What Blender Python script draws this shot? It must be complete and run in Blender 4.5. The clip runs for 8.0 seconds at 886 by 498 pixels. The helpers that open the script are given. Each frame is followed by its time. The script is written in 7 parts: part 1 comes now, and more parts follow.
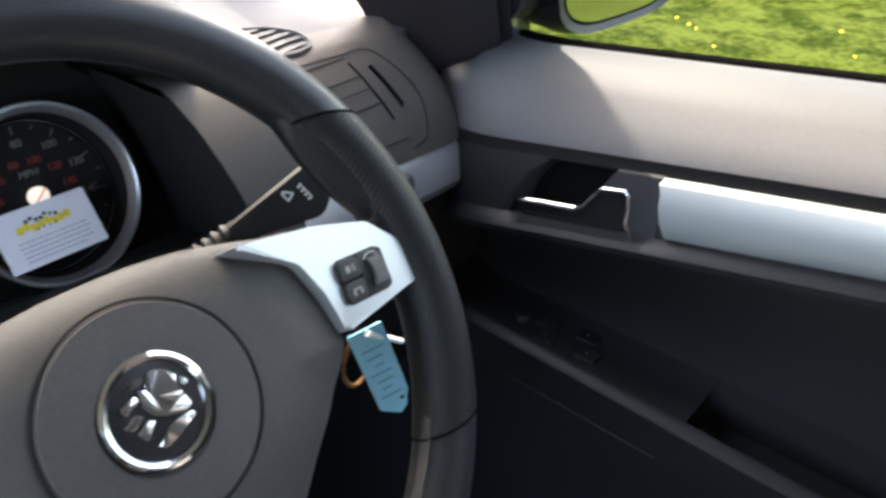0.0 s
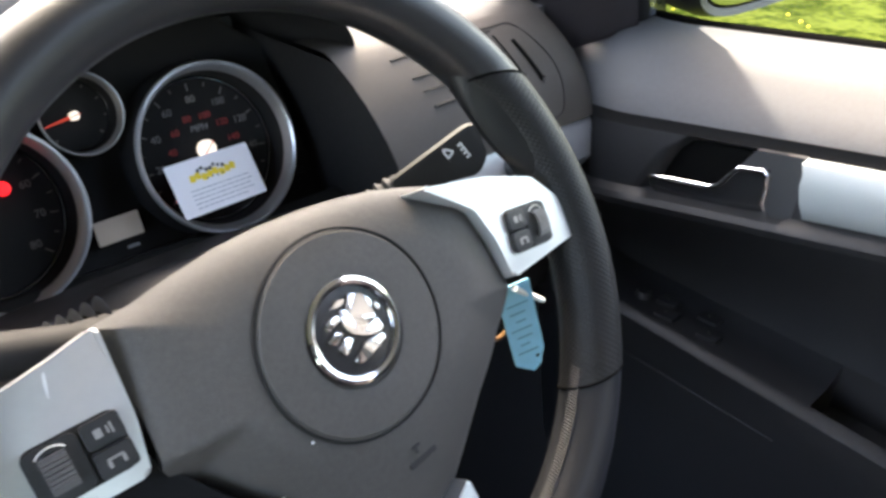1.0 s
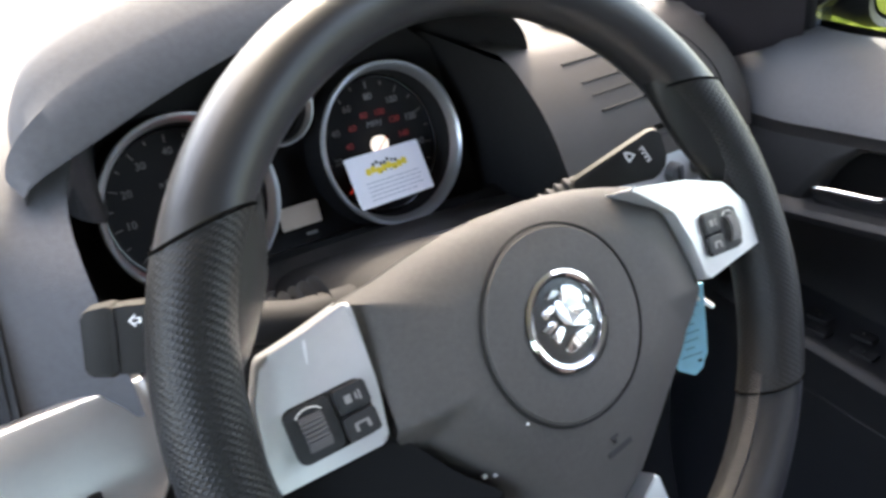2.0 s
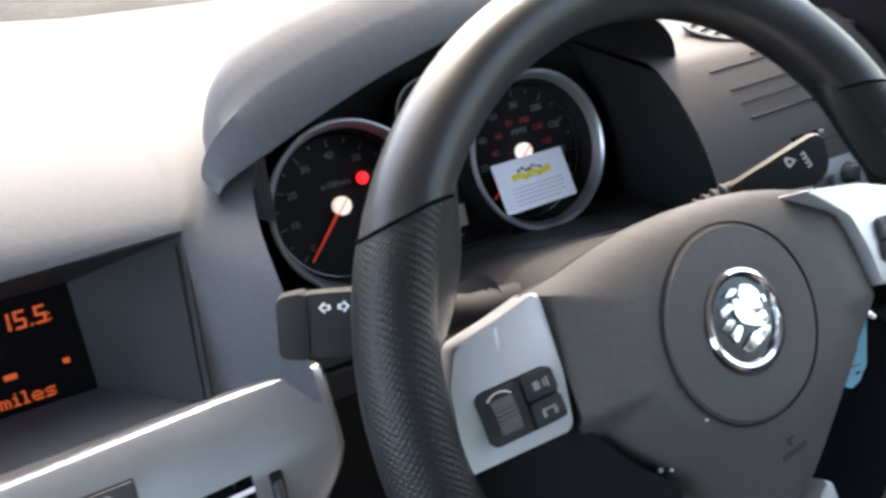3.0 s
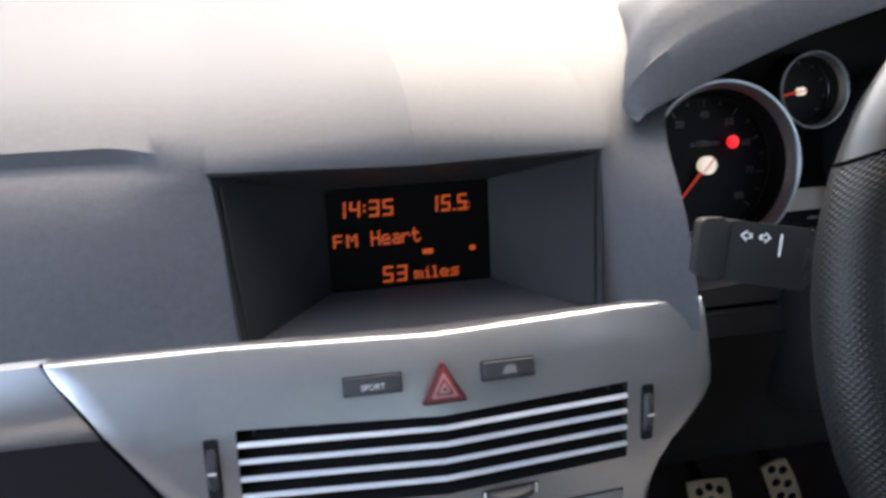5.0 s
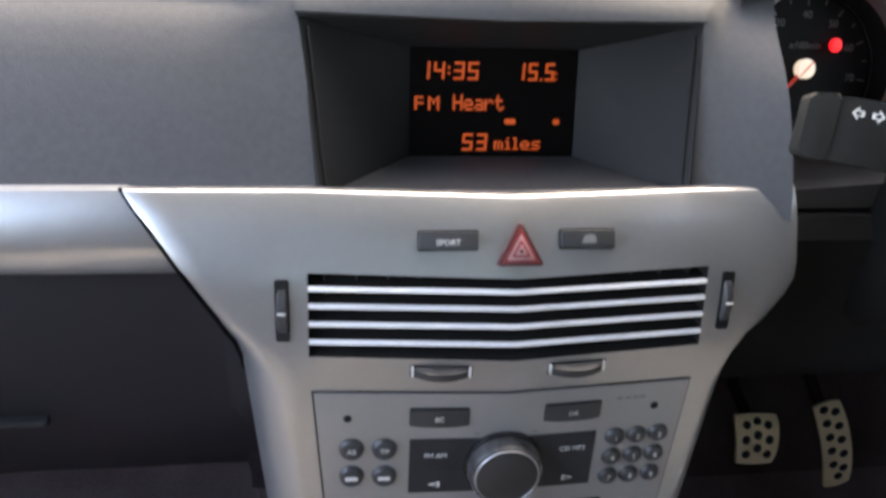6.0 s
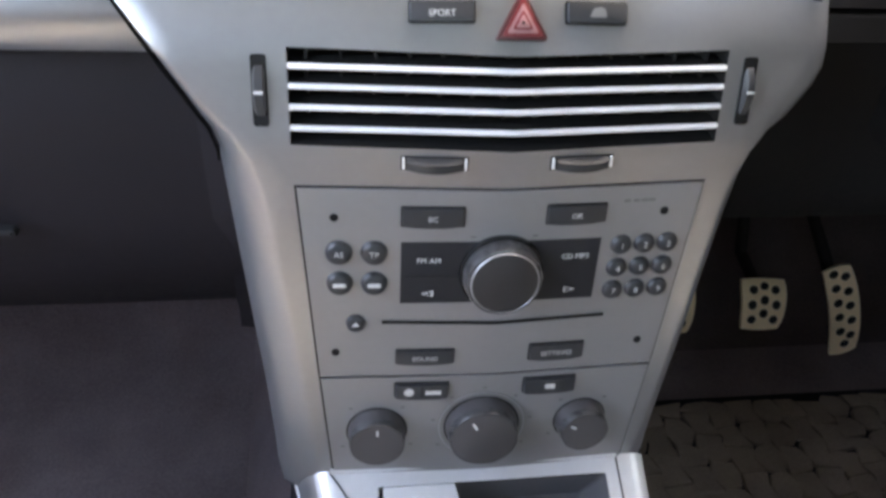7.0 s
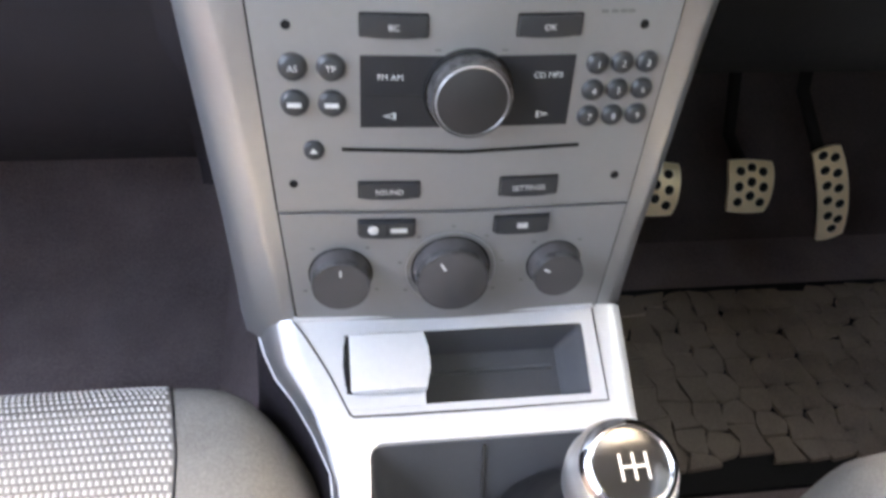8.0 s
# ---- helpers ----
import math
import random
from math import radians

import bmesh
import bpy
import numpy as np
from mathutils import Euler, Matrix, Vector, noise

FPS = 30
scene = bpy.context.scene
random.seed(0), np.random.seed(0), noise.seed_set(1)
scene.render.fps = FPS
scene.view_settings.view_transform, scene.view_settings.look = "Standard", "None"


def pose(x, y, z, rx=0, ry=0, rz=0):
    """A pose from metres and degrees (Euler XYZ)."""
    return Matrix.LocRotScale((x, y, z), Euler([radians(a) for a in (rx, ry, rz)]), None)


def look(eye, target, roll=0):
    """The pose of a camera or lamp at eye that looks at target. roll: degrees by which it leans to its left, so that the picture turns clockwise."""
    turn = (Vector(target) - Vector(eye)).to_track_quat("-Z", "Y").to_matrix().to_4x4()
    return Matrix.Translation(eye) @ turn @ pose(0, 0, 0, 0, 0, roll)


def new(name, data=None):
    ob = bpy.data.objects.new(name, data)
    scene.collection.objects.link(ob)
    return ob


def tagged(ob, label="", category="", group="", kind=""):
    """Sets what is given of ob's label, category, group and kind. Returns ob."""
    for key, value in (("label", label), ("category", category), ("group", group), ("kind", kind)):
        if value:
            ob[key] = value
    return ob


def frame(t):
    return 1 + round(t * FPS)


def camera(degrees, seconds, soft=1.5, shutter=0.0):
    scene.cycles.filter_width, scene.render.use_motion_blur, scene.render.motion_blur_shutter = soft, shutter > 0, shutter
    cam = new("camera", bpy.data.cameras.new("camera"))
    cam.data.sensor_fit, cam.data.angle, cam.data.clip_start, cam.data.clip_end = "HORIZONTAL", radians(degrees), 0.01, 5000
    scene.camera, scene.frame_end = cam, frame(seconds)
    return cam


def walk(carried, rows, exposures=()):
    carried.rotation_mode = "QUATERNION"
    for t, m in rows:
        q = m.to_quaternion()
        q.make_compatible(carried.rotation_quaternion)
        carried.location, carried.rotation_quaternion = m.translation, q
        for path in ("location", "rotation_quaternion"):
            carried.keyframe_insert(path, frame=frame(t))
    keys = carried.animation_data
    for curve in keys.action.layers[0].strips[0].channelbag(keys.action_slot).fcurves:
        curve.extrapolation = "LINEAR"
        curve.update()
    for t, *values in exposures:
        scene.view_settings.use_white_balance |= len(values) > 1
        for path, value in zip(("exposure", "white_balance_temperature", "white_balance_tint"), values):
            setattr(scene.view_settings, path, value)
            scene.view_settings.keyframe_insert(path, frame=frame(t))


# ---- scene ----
cam = camera(57.6, 8.0, soft=3.0, shutter=0.3)
PATH = [
    (0, (0.186, -0.344, 1.176), (1.551, 0.731, 0.185), 2.4),
    (0.5, (0.157, -0.34, 1.171), (1.437, 0.809, 0.151), 2.1),
    (1, (0.135, -0.334, 1.168), (1.357, 0.883, 0.154), 2.2),
    (1.5, (0.112, -0.323, 1.165), (1.26, 0.968, 0.157), 1.6),
    (1.7, (0.099, -0.318, 1.172), (1.209, 1.002, 0.16), 1.7),
    (2.8, (0.05, -0.305, 1.17), (0.955, 1.184, 0.188), -1.2),
    (3, (0.042, -0.305, 1.17), (0.908, 1.211, 0.194), -1.5),
    (3.5, (0.013, -0.304, 1.166), (0.765, 1.269, 0.186), -1.6),
    (4, (-0.012, -0.304, 1.161), (0.635, 1.32, 0.188), -1.3),
    (4.5, (-0.046, -0.308, 1.157), (0.464, 1.375, 0.204), -0.7),
    (4.7, (-0.059, -0.31, 1.153), (0.4, 1.39, 0.205), 0.0),
    (5.8, (-0.097, -0.315, 1.112), (0.188, 1.349, 0.039), 4.2),
    (6, (-0.095, -0.321, 1.099), (0.183, 1.335, 0.013), 4.4),
    (6.5, (-0.093, -0.329, 1.059), (0.176, 1.27, -0.113), 4.8),
    (7, (-0.087, -0.332, 1.026), (0.18, 1.209, -0.221), 4.7),
    (7.5, (-0.086, -0.338, 0.997), (0.185, 1.152, -0.309), 5.3),
    (8, (-0.072, -0.35, 0.967), (0.213, 1.081, -0.401), 5.5),
]
walk(cam, [(t, look(eye, target, roll)) for t, eye, target, roll in PATH],
     [(0.0, 5.1, 7900, 11), (0.6, 5.42, 8050, 12), (1.5, 5.65, 8300, 13), (3.0, 5.22, 7700, 13), (4.0, 4.78, 7700, 13), (4.5, 4.8, 7700, 13), (6.0, 5.15, 8700, 14), (7.0, 5.48, 9000, 14), (8.0, 6.0, 9500, 14)])
# ---------------------------------------------------------------- light
world = bpy.data.worlds.new("sky")
scene.world = world
world.use_nodes = True
wn = world.node_tree
sky = wn.nodes.new("ShaderNodeTexSky")
sky.sky_type, sky.sun_disc = "NISHITA", False
sky.dust_density, sky.air_density = 3.0, 0.8
SUN = Vector((0.37, 0.80, 1.0)).normalized()
sky.sun_elevation = math.asin(SUN.z)
sky.sun_rotation = math.atan2(SUN.x, SUN.y)
wn.links.new(sky.outputs["Color"], wn.nodes["Background"].inputs["Color"])
wn.nodes["Background"].inputs["Strength"].default_value = 0.15
sun_data = bpy.data.lights.new("sun", "SUN")
sun_data.energy, sun_data.angle, sun_data.color = 0.56, radians(1.2), (1.0, 0.98, 0.95)
sun = new("sun", sun_data)
sun.matrix_world = look(SUN * 20, (0, 0, 0))

# ---------------------------------------------------------------- materials


def material(name, color, rough=0.5, metal=0.0, grain=0.0, grain_scale=900.0, vary=0.12, vary_scale=9.0, spec=0.5, coat=0.0, emit=None, emit_strength=1.0, detail="noise"):
    m = bpy.data.materials.new(name)
    m.use_nodes = True
    t = m.node_tree
    b = t.nodes["Principled BSDF"]
    b.inputs["Roughness"].default_value = rough
    b.inputs["Metallic"].default_value = metal
    b.inputs["Specular IOR Level"].default_value = spec
    b.inputs["Coat Weight"].default_value = coat
    b.inputs["Coat Roughness"].default_value = 0.15
    co = t.nodes.new("ShaderNodeTexCoord")
    b.inputs["Base Color"].default_value = (*color, 1)
    if vary:
        n = t.nodes.new("ShaderNodeTexNoise")
        n.inputs["Scale"].default_value, n.inputs["Detail"].default_value = vary_scale, 6
        t.links.new(co.outputs["Object"], n.inputs["Vector"])
        n2 = t.nodes.new("ShaderNodeTexNoise")
        n2.inputs["Scale"].default_value, n2.inputs["Detail"].default_value = vary_scale * 28, 3
        t.links.new(co.outputs["Object"], n2.inputs["Vector"])
        add = t.nodes.new("ShaderNodeMath")
        add.operation = "ADD"
        t.links.new(n.outputs["Fac"], add.inputs[0])
        t.links.new(n2.outputs["Fac"], add.inputs[1])
        mr = t.nodes.new("ShaderNodeMapRange")
        mr.inputs["From Min"].default_value, mr.inputs["From Max"].default_value = 0.6, 1.4
        mr.inputs["To Min"].default_value, mr.inputs["To Max"].default_value = 1 - vary, 1 + vary
        t.links.new(add.outputs[0], mr.inputs["Value"])
        sc = t.nodes.new("ShaderNodeVectorMath")
        sc.operation = "SCALE"
        sc.inputs[0].default_value = color
        t.links.new(mr.outputs[0], sc.inputs["Scale"])
        t.links.new(sc.outputs[0], b.inputs["Base Color"])
        rr = t.nodes.new("ShaderNodeMapRange")
        rr.inputs["From Min"].default_value, rr.inputs["From Max"].default_value = 0.6, 1.4
        rr.inputs["To Min"].default_value, rr.inputs["To Max"].default_value = max(0.02, rough * 0.85), min(1, rough * 1.15)
        t.links.new(add.outputs[0], rr.inputs["Value"])
        t.links.new(rr.outputs[0], b.inputs["Roughness"])
    if grain:
        if detail == "noise":
            g = t.nodes.new("ShaderNodeTexNoise")
            g.inputs["Scale"].default_value, g.inputs["Detail"].default_value = grain_scale, 3
            out = g.outputs["Fac"]
        elif detail == "ribs":
            g = t.nodes.new("ShaderNodeTexWave")
            g.bands_direction = "DIAGONAL"
            g.inputs["Scale"].default_value, g.inputs["Distortion"].default_value = grain_scale, 0.6
            out = g.outputs["Fac"]
        else:
            g = t.nodes.new("ShaderNodeTexVoronoi")
            g.inputs["Scale"].default_value = grain_scale
            if detail == "dots":
                g.inputs["Randomness"].default_value = 0.0
            out = g.outputs["Distance"]
        t.links.new(co.outputs["Object"], g.inputs["Vector"])
        bump = t.nodes.new("ShaderNodeBump")
        bump.inputs["Strength"].default_value = grain
        bump.inputs["Distance"].default_value = 0.0006
        t.links.new(out, bump.inputs["Height"])
        t.links.new(bump.outputs["Normal"], b.inputs["Normal"])
    if emit:
        b.inputs["Emission Color"].default_value = (*emit, 1)
        b.inputs["Emission Strength"].default_value = emit_strength
    return m


M_DASH = material("soft_touch_plastic", (0.062, 0.063, 0.068), 0.7, grain=0.35, grain_scale=1100, vary=0.14, spec=0.09)
M_DASH2 = material("hard_grey_plastic", (0.045, 0.0412, 0.0388), 0.65, grain=0.25, grain_scale=1400, vary=0.1, spec=0.12)
M_DARK = material("black_plastic", (0.015, 0.0152, 0.0165), 0.5, grain=0.3, grain_scale=1200, vary=0.2, spec=0.22)
M_HUB = material("airbag_cover_plastic", (0.051, 0.0484, 0.0468), 0.6, grain=0.3, grain_scale=1300, vary=0.18, vary_scale=14, spec=0.16)
M_GLOSS = material("gloss_black_plastic", (0.012, 0.012, 0.013), 0.22, vary=0.2, vary_scale=30)
# Near-black for real gaps and for parts whose shade is painted in.
M_HOLE = material("cavity_and_shade_black", (0.0115, 0.0111, 0.0115), 0.75, vary=0.2, spec=0.15)
# Satin silver made paler for the spoke inserts, sky sheen in the colour.
M_INSERT = material("sky_lit_insert_silver", (0.40, 0.405, 0.41), 0.34, metal=0.6, grain=0.04, grain_scale=2500, vary=0.04)
M_SLAT = material("bright_silver_slat", (0.75, 0.76, 0.78), 0.42, metal=0.3, vary=0.03)
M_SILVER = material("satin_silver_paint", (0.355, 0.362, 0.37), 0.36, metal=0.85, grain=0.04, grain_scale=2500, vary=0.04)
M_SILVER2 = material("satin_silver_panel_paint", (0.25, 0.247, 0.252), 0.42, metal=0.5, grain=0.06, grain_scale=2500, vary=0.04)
M_CHROME = material("chrome", (0.82, 0.83, 0.85), 0.12, metal=1.0, vary=0.04, vary_scale=40)
M_STEEL = material("brushed_steel", (0.92, 0.76, 0.53), 0.36, metal=0.45, grain=0.1, grain_scale=900, vary=0.12, vary_scale=40)
M_LEATHER = material("smooth_black_leather", (0.0095, 0.010, 0.0115), 0.36, grain=0.08, grain_scale=1600, vary=0.2, vary_scale=25, spec=0.36, detail="cells")


def perforated_material(name, color):
    """Leather pierced by a lattice of small holes, laid out by the grip's own coordinates."""
    m = material(name, color, 0.42, vary=0.25, vary_scale=25, spec=0.22)
    t = m.node_tree
    b = t.nodes["Principled BSDF"]
    uv = t.nodes.new("ShaderNodeUVMap")
    uv.uv_map = "size"
    mp = t.nodes.new("ShaderNodeMapping")
    mp.inputs["Rotation"].default_value[2] = radians(45)
    t.links.new(uv.outputs["UV"], mp.inputs["Vector"])
    v = t.nodes.new("ShaderNodeTexVoronoi")
    v.voronoi_dimensions = "2D"
    v.inputs["Scale"].default_value, v.inputs["Randomness"].default_value = 400.0, 0.0
    t.links.new(mp.outputs["Vector"], v.inputs["Vector"])
    pit = t.nodes.new("ShaderNodeMapRange")
    pit.inputs["From Min"].default_value, pit.inputs["From Max"].default_value = 0.16, 0.5
    t.links.new(v.outputs["Distance"], pit.inputs["Value"])
    bump = t.nodes.new("ShaderNodeBump")
    bump.inputs["Strength"].default_value, bump.inputs["Distance"].default_value = 0.45, 0.0005
    t.links.new(pit.outputs[0], bump.inputs["Height"])
    t.links.new(bump.outputs["Normal"], b.inputs["Normal"])
    return m


M_PERF = perforated_material("perforated_black_leather", (0.0058, 0.006, 0.0063))
M_THREAD = material("dark_stitching", (0.012, 0.012, 0.014), 0.8, vary=0.1)
M_RUBBER = material("black_rubber", (0.012, 0.012, 0.0125), 0.6, grain=0.2, vary=0.2, spec=0.2)
# Dash plastic darkened for the display recess, walls more than floor, as shade.
M_RECESS = material("shaded_recess_plastic", (0.0085, 0.0084, 0.0092), 0.6, grain=0.3, grain_scale=1100, vary=0.14, spec=0.12)
M_FLOOR = material("shaded_tray_plastic", (0.034, 0.034, 0.037), 0.45, grain=0.3, grain_scale=1100, vary=0.14, spec=0.3)
M_GROOVE = material("gap_and_shade_black", (0.004, 0.004, 0.004), 1.0, vary=0.1, spec=0.0)
M_DIAL = material("dim_dial_print", (0.15, 0.143, 0.14), 0.6, vary=0.3, vary_scale=200)
M_FIELD = material("black_key_field_plastic", (0.017, 0.017, 0.02), 0.5, grain=0.1, vary=0.12, vary_scale=40, spec=0.3)
M_LINING = material("grey_cubby_plastic", (0.085, 0.085, 0.09), 0.4, grain=0.2, grain_scale=1400, vary=0.15, vary_scale=30)
M_DOOR = material("black_door_plastic", (0.010, 0.0105, 0.012), 0.48, grain=0.15, grain_scale=1200, vary=0.2, spec=0.2)
M_RIM = material("satin_knob_rim", (0.055, 0.054, 0.056), 0.28, metal=0.3, vary=0.2, vary_scale=120)
M_FELT = material("shaded_footwell_felt", (0.088, 0.070, 0.073), 0.95, grain=0.8, grain_scale=700, vary=0.3, vary_scale=14, spec=0.1)
M_STALK = material("charcoal_stalk_plastic", (0.013, 0.0128, 0.0125), 0.62, grain=0.2, grain_scale=1300, vary=0.12, vary_scale=40, spec=0.16)
M_BLACKINK = material("black_ink", (0.03, 0.03, 0.035), 0.6, vary=0.1, vary_scale=60)
M_KNOB2 = material("mid_grey_knob_plastic", (0.058, 0.053, 0.054), 0.45, grain=0.15, vary=0.15, vary_scale=60, spec=0.35)
# Lighter copy of the satin silver; sky reflected by upward faces is painted in.
M_TRAY = material("sky_lit_console_silver", (0.62, 0.63, 0.65), 0.34, metal=0.4, grain=0.04, grain_scale=2500, vary=0.05)
M_INLAY = material("pale_silver_inlay_paint", (0.245, 0.272, 0.284), 0.5, metal=0.3, grain=0.04, grain_scale=2500, vary=0.03)
M_DOORTRIM = material("soft_grey_door_trim", (0.053, 0.0565, 0.0625), 0.6, grain=0.35, grain_scale=1100, vary=0.14, spec=0.2)
M_TAGINK = material("dark_blue_ink", (0.09, 0.27, 0.40), 0.6, vary=0.2, vary_scale=90)
M_BUTTON = material("charcoal_button_plastic", (0.024, 0.025, 0.028), 0.42, vary=0.1, vary_scale=60)
M_KNOB = material("dark_grey_knob_plastic", (0.03, 0.027, 0.027), 0.45, grain=0.15, vary=0.15, vary_scale=60, spec=0.28)
M_PRINT = material("white_print", (0.5, 0.5, 0.49), 0.6, vary=0.15, vary_scale=150)
M_PRINTG = material("grey_print", (0.15, 0.15, 0.15), 0.6, vary=0.05)
M_RED = material("red_plastic", (0.13, 0.012, 0.015), 0.4, vary=0.1, vary_scale=80)
M_REDDARK = material("dark_red_plastic", (0.05, 0.008, 0.009), 0.4, vary=0.1, vary_scale=80)
M_PALE = material("pale_pink_plastic", (0.26, 0.12, 0.125), 0.4, vary=0.1, vary_scale=80)
M_REDPRINT = material("dim_red_print", (0.10, 0.012, 0.012), 0.6, emit=(0.9, 0.05, 0.03), emit_strength=0.0016, vary=0)
M_WARN = material("red_warning_lamp", (0.7, 0.02, 0.02), 0.4, emit=(1.0, 0.012, 0.022), emit_strength=0.045, vary=0)
M_AMBER = material("amber_display_segments", (0.05, 0.01, 0.0), 0.5, emit=(1.0, 0.14, 0.012), emit_strength=0.0125, vary=0)
M_SCREEN = material("black_display_glass", (0.0022, 0.0017, 0.0017), 0.6, vary=0.1, spec=0.03)
M_LCD = material("unlit_beige_lcd", (0.42, 0.34, 0.28), 0.35, vary=0.06, vary_scale=60)
M_NEEDLE = material("orange_red_needle", (0.55, 0.05, 0.02), 0.5, emit=(1, 0.06, 0.03), emit_strength=0.008, vary=0)
M_CAP = material("lit_pale_needle_cap", (0.8, 0.77, 0.73), 0.4, vary=0.05, vary_scale=90, emit=(1.0, 0.93, 0.88), emit_strength=0.022)
M_CARD = material("white_card", (0.72, 0.7, 0.74), 0.55, vary=0.03, vary_scale=30)
M_YELLOW = material("yellow_print", (0.75, 0.55, 0.03), 0.55, vary=0.08, vary_scale=60)
M_INK = material("grey_ink", (0.36, 0.36, 0.42), 0.6, vary=0.1, vary_scale=60)
M_TAG = material("blue_paper_tag", (0.2, 0.55, 0.72), 0.6, vary=0.1, vary_scale=60)
M_WHITE = material("white_plastic", (0.75, 0.75, 0.73), 0.4, vary=0.05)
M_BRASS = material("tarnished_brass", (0.22, 0.12, 0.055), 0.4, metal=1.0, vary=0.2, vary_scale=60)
M_GLOVE = material("matt_charcoal_plastic", (0.015, 0.0125, 0.015), 0.68, grain=0.4, grain_scale=1000, vary=0.15, spec=0.16)
M_CARPET = material("dark_grey_carpet", (0.145, 0.118, 0.122), 0.95, grain=1.0, grain_scale=700, vary=0.35, vary_scale=14, spec=0.1)
M_MAT = material("brown_grey_rubber_mat", (0.175, 0.142, 0.118), 0.75, grain=0.6, grain_scale=500, vary=0.35, vary_scale=18, spec=0.25)
M_CLOTH = material("grey_seat_cloth", (0.160, 0.156, 0.146), 0.9, grain=0.7, grain_scale=900, vary=0.28, vary_scale=20, spec=0.15)
M_WEAVE = material("dark_woven_seat_cloth", (0.16, 0.155, 0.15), 0.9, grain=0.7, grain_scale=800, vary=0.2, vary_scale=30, spec=0.15)
M_THREADS = material("pale_woven_thread", (0.47, 0.46, 0.445), 0.85, grain=0.3, vary=0.15, vary_scale=80, spec=0.2)
M_LINER = material("pale_grey_headlining", (0.5, 0.5, 0.5), 0.9, grain=0.3, vary=0.06)
M_BODY = material("dark_body_paint", (0.02, 0.022, 0.025), 0.3, coat=0.6, vary=0.05)
# Black of the window seals, also painted where undersides fall into shade.
M_SEAL = material("seal_and_shade_black", (0.006, 0.006, 0.0065), 0.8, vary=0.2, spec=0.08)


def glass_material(name, tint):
    m = bpy.data.materials.new(name)
    m.use_nodes = True
    t = m.node_tree
    t.nodes.remove(t.nodes["Principled BSDF"])
    out = t.nodes["Material Output"]
    tr = t.nodes.new("ShaderNodeBsdfTransparent")
    tr.inputs["Color"].default_value = tint
    gl = t.nodes.new("ShaderNodeBsdfGlossy")
    gl.inputs["Roughness"].default_value = 0.03
    fr = t.nodes.new("ShaderNodeFresnel")
    fr.inputs["IOR"].default_value = 1.35
    mix = t.nodes.new("ShaderNodeMixShader")
    t.links.new(fr.outputs[0], mix.inputs[0])
    t.links.new(tr.outputs[0], mix.inputs[1])
    t.links.new(gl.outputs[0], mix.inputs[2])
    t.links.new(mix.outputs[0], out.inputs["Surface"])
    return m


M_GLASS = glass_material("laminated_glass", (0.49, 0.515, 0.51, 1))
M_TINT = glass_material("tinted_glass", (0.31, 0.33, 0.29, 1))


def grass_material(name, low, high):
    m = material(name, low, 0.9, grain=0.8, grain_scale=60, vary=0, spec=0.0)
    t = m.node_tree
    b = t.nodes["Principled BSDF"]
    co = t.nodes["Texture Coordinate"]
    n = t.nodes.new("ShaderNodeTexNoise")
    n.inputs["Scale"].default_value, n.inputs["Detail"].default_value = 3.0, 8
    t.links.new(co.outputs["Object"], n.inputs["Vector"])
    n2 = t.nodes.new("ShaderNodeTexNoise")
    n2.inputs["Scale"].default_value, n2.inputs["Detail"].default_value = 22, 8
    t.links.new(co.outputs["Object"], n2.inputs["Vector"])
    add = t.nodes.new("ShaderNodeMath")
    add.operation = "ADD"
    t.links.new(n.outputs["Fac"], add.inputs[0])
    t.links.new(n2.outputs["Fac"], add.inputs[1])
    mr = t.nodes.new("ShaderNodeMapRange")
    mr.inputs["From Min"].default_value, mr.inputs["From Max"].default_value = 0.86, 1.14
    t.links.new(add.outputs[0], mr.inputs["Value"])
    mx = t.nodes.new("ShaderNodeMix")
    mx.data_type = "RGBA"
    mx.inputs["A"].default_value = (*low, 1)
    mx.inputs["B"].default_value = (*high, 1)
    t.links.new(mr.outputs[0], mx.inputs["Factor"])
    t.links.new(mx.outputs["Result"], b.inputs["Base Color"])
    return m


M_GRASS = grass_material("mown_grass", (0.014, 0.023, 0.004), (0.062, 0.078, 0.017))
M_BLADE = material("grass_blades", (0.060, 0.082, 0.016), 0.8, vary=0.45, vary_scale=6, spec=0.03)
M_DANDELION = material("yellow_petals", (0.8, 0.6, 0.03), 0.7, vary=0.1, vary_scale=60)

# ---------------------------------------------------------------- building helpers
ID = Matrix.Identity(4)


def obj(name, bm, mat, parent=None, label="", smooth=True, m=ID):
    bmesh.ops.recalc_face_normals(bm, faces=bm.faces)
    me = bpy.data.meshes.new(name)
    bm.to_mesh(me)
    bm.free()
    me.materials.append(mat)
    ob = new(name, me)
    if smooth:
        me.polygons.foreach_set("use_smooth", [True] * len(me.polygons))
        me.set_sharp_from_angle(angle=radians(38))
    if parent:
        ob.parent = parent
        ob.matrix_parent_inverse = parent.matrix_world.inverted()
    ob.matrix_world = m
    if label:
        tagged(ob, label)
    return ob


def part(name, bm, mat, parent, label="", smooth=True):
    return obj(name, bm, mat, parent, label, smooth)


def thing(name, at, label, category, group="", kind=""):
    e = new(name)
    e.empty_display_size = 0.02
    e.matrix_world = Matrix.Translation(at)
    bpy.context.view_layer.update()
    return tagged(e, label, category, group, kind)


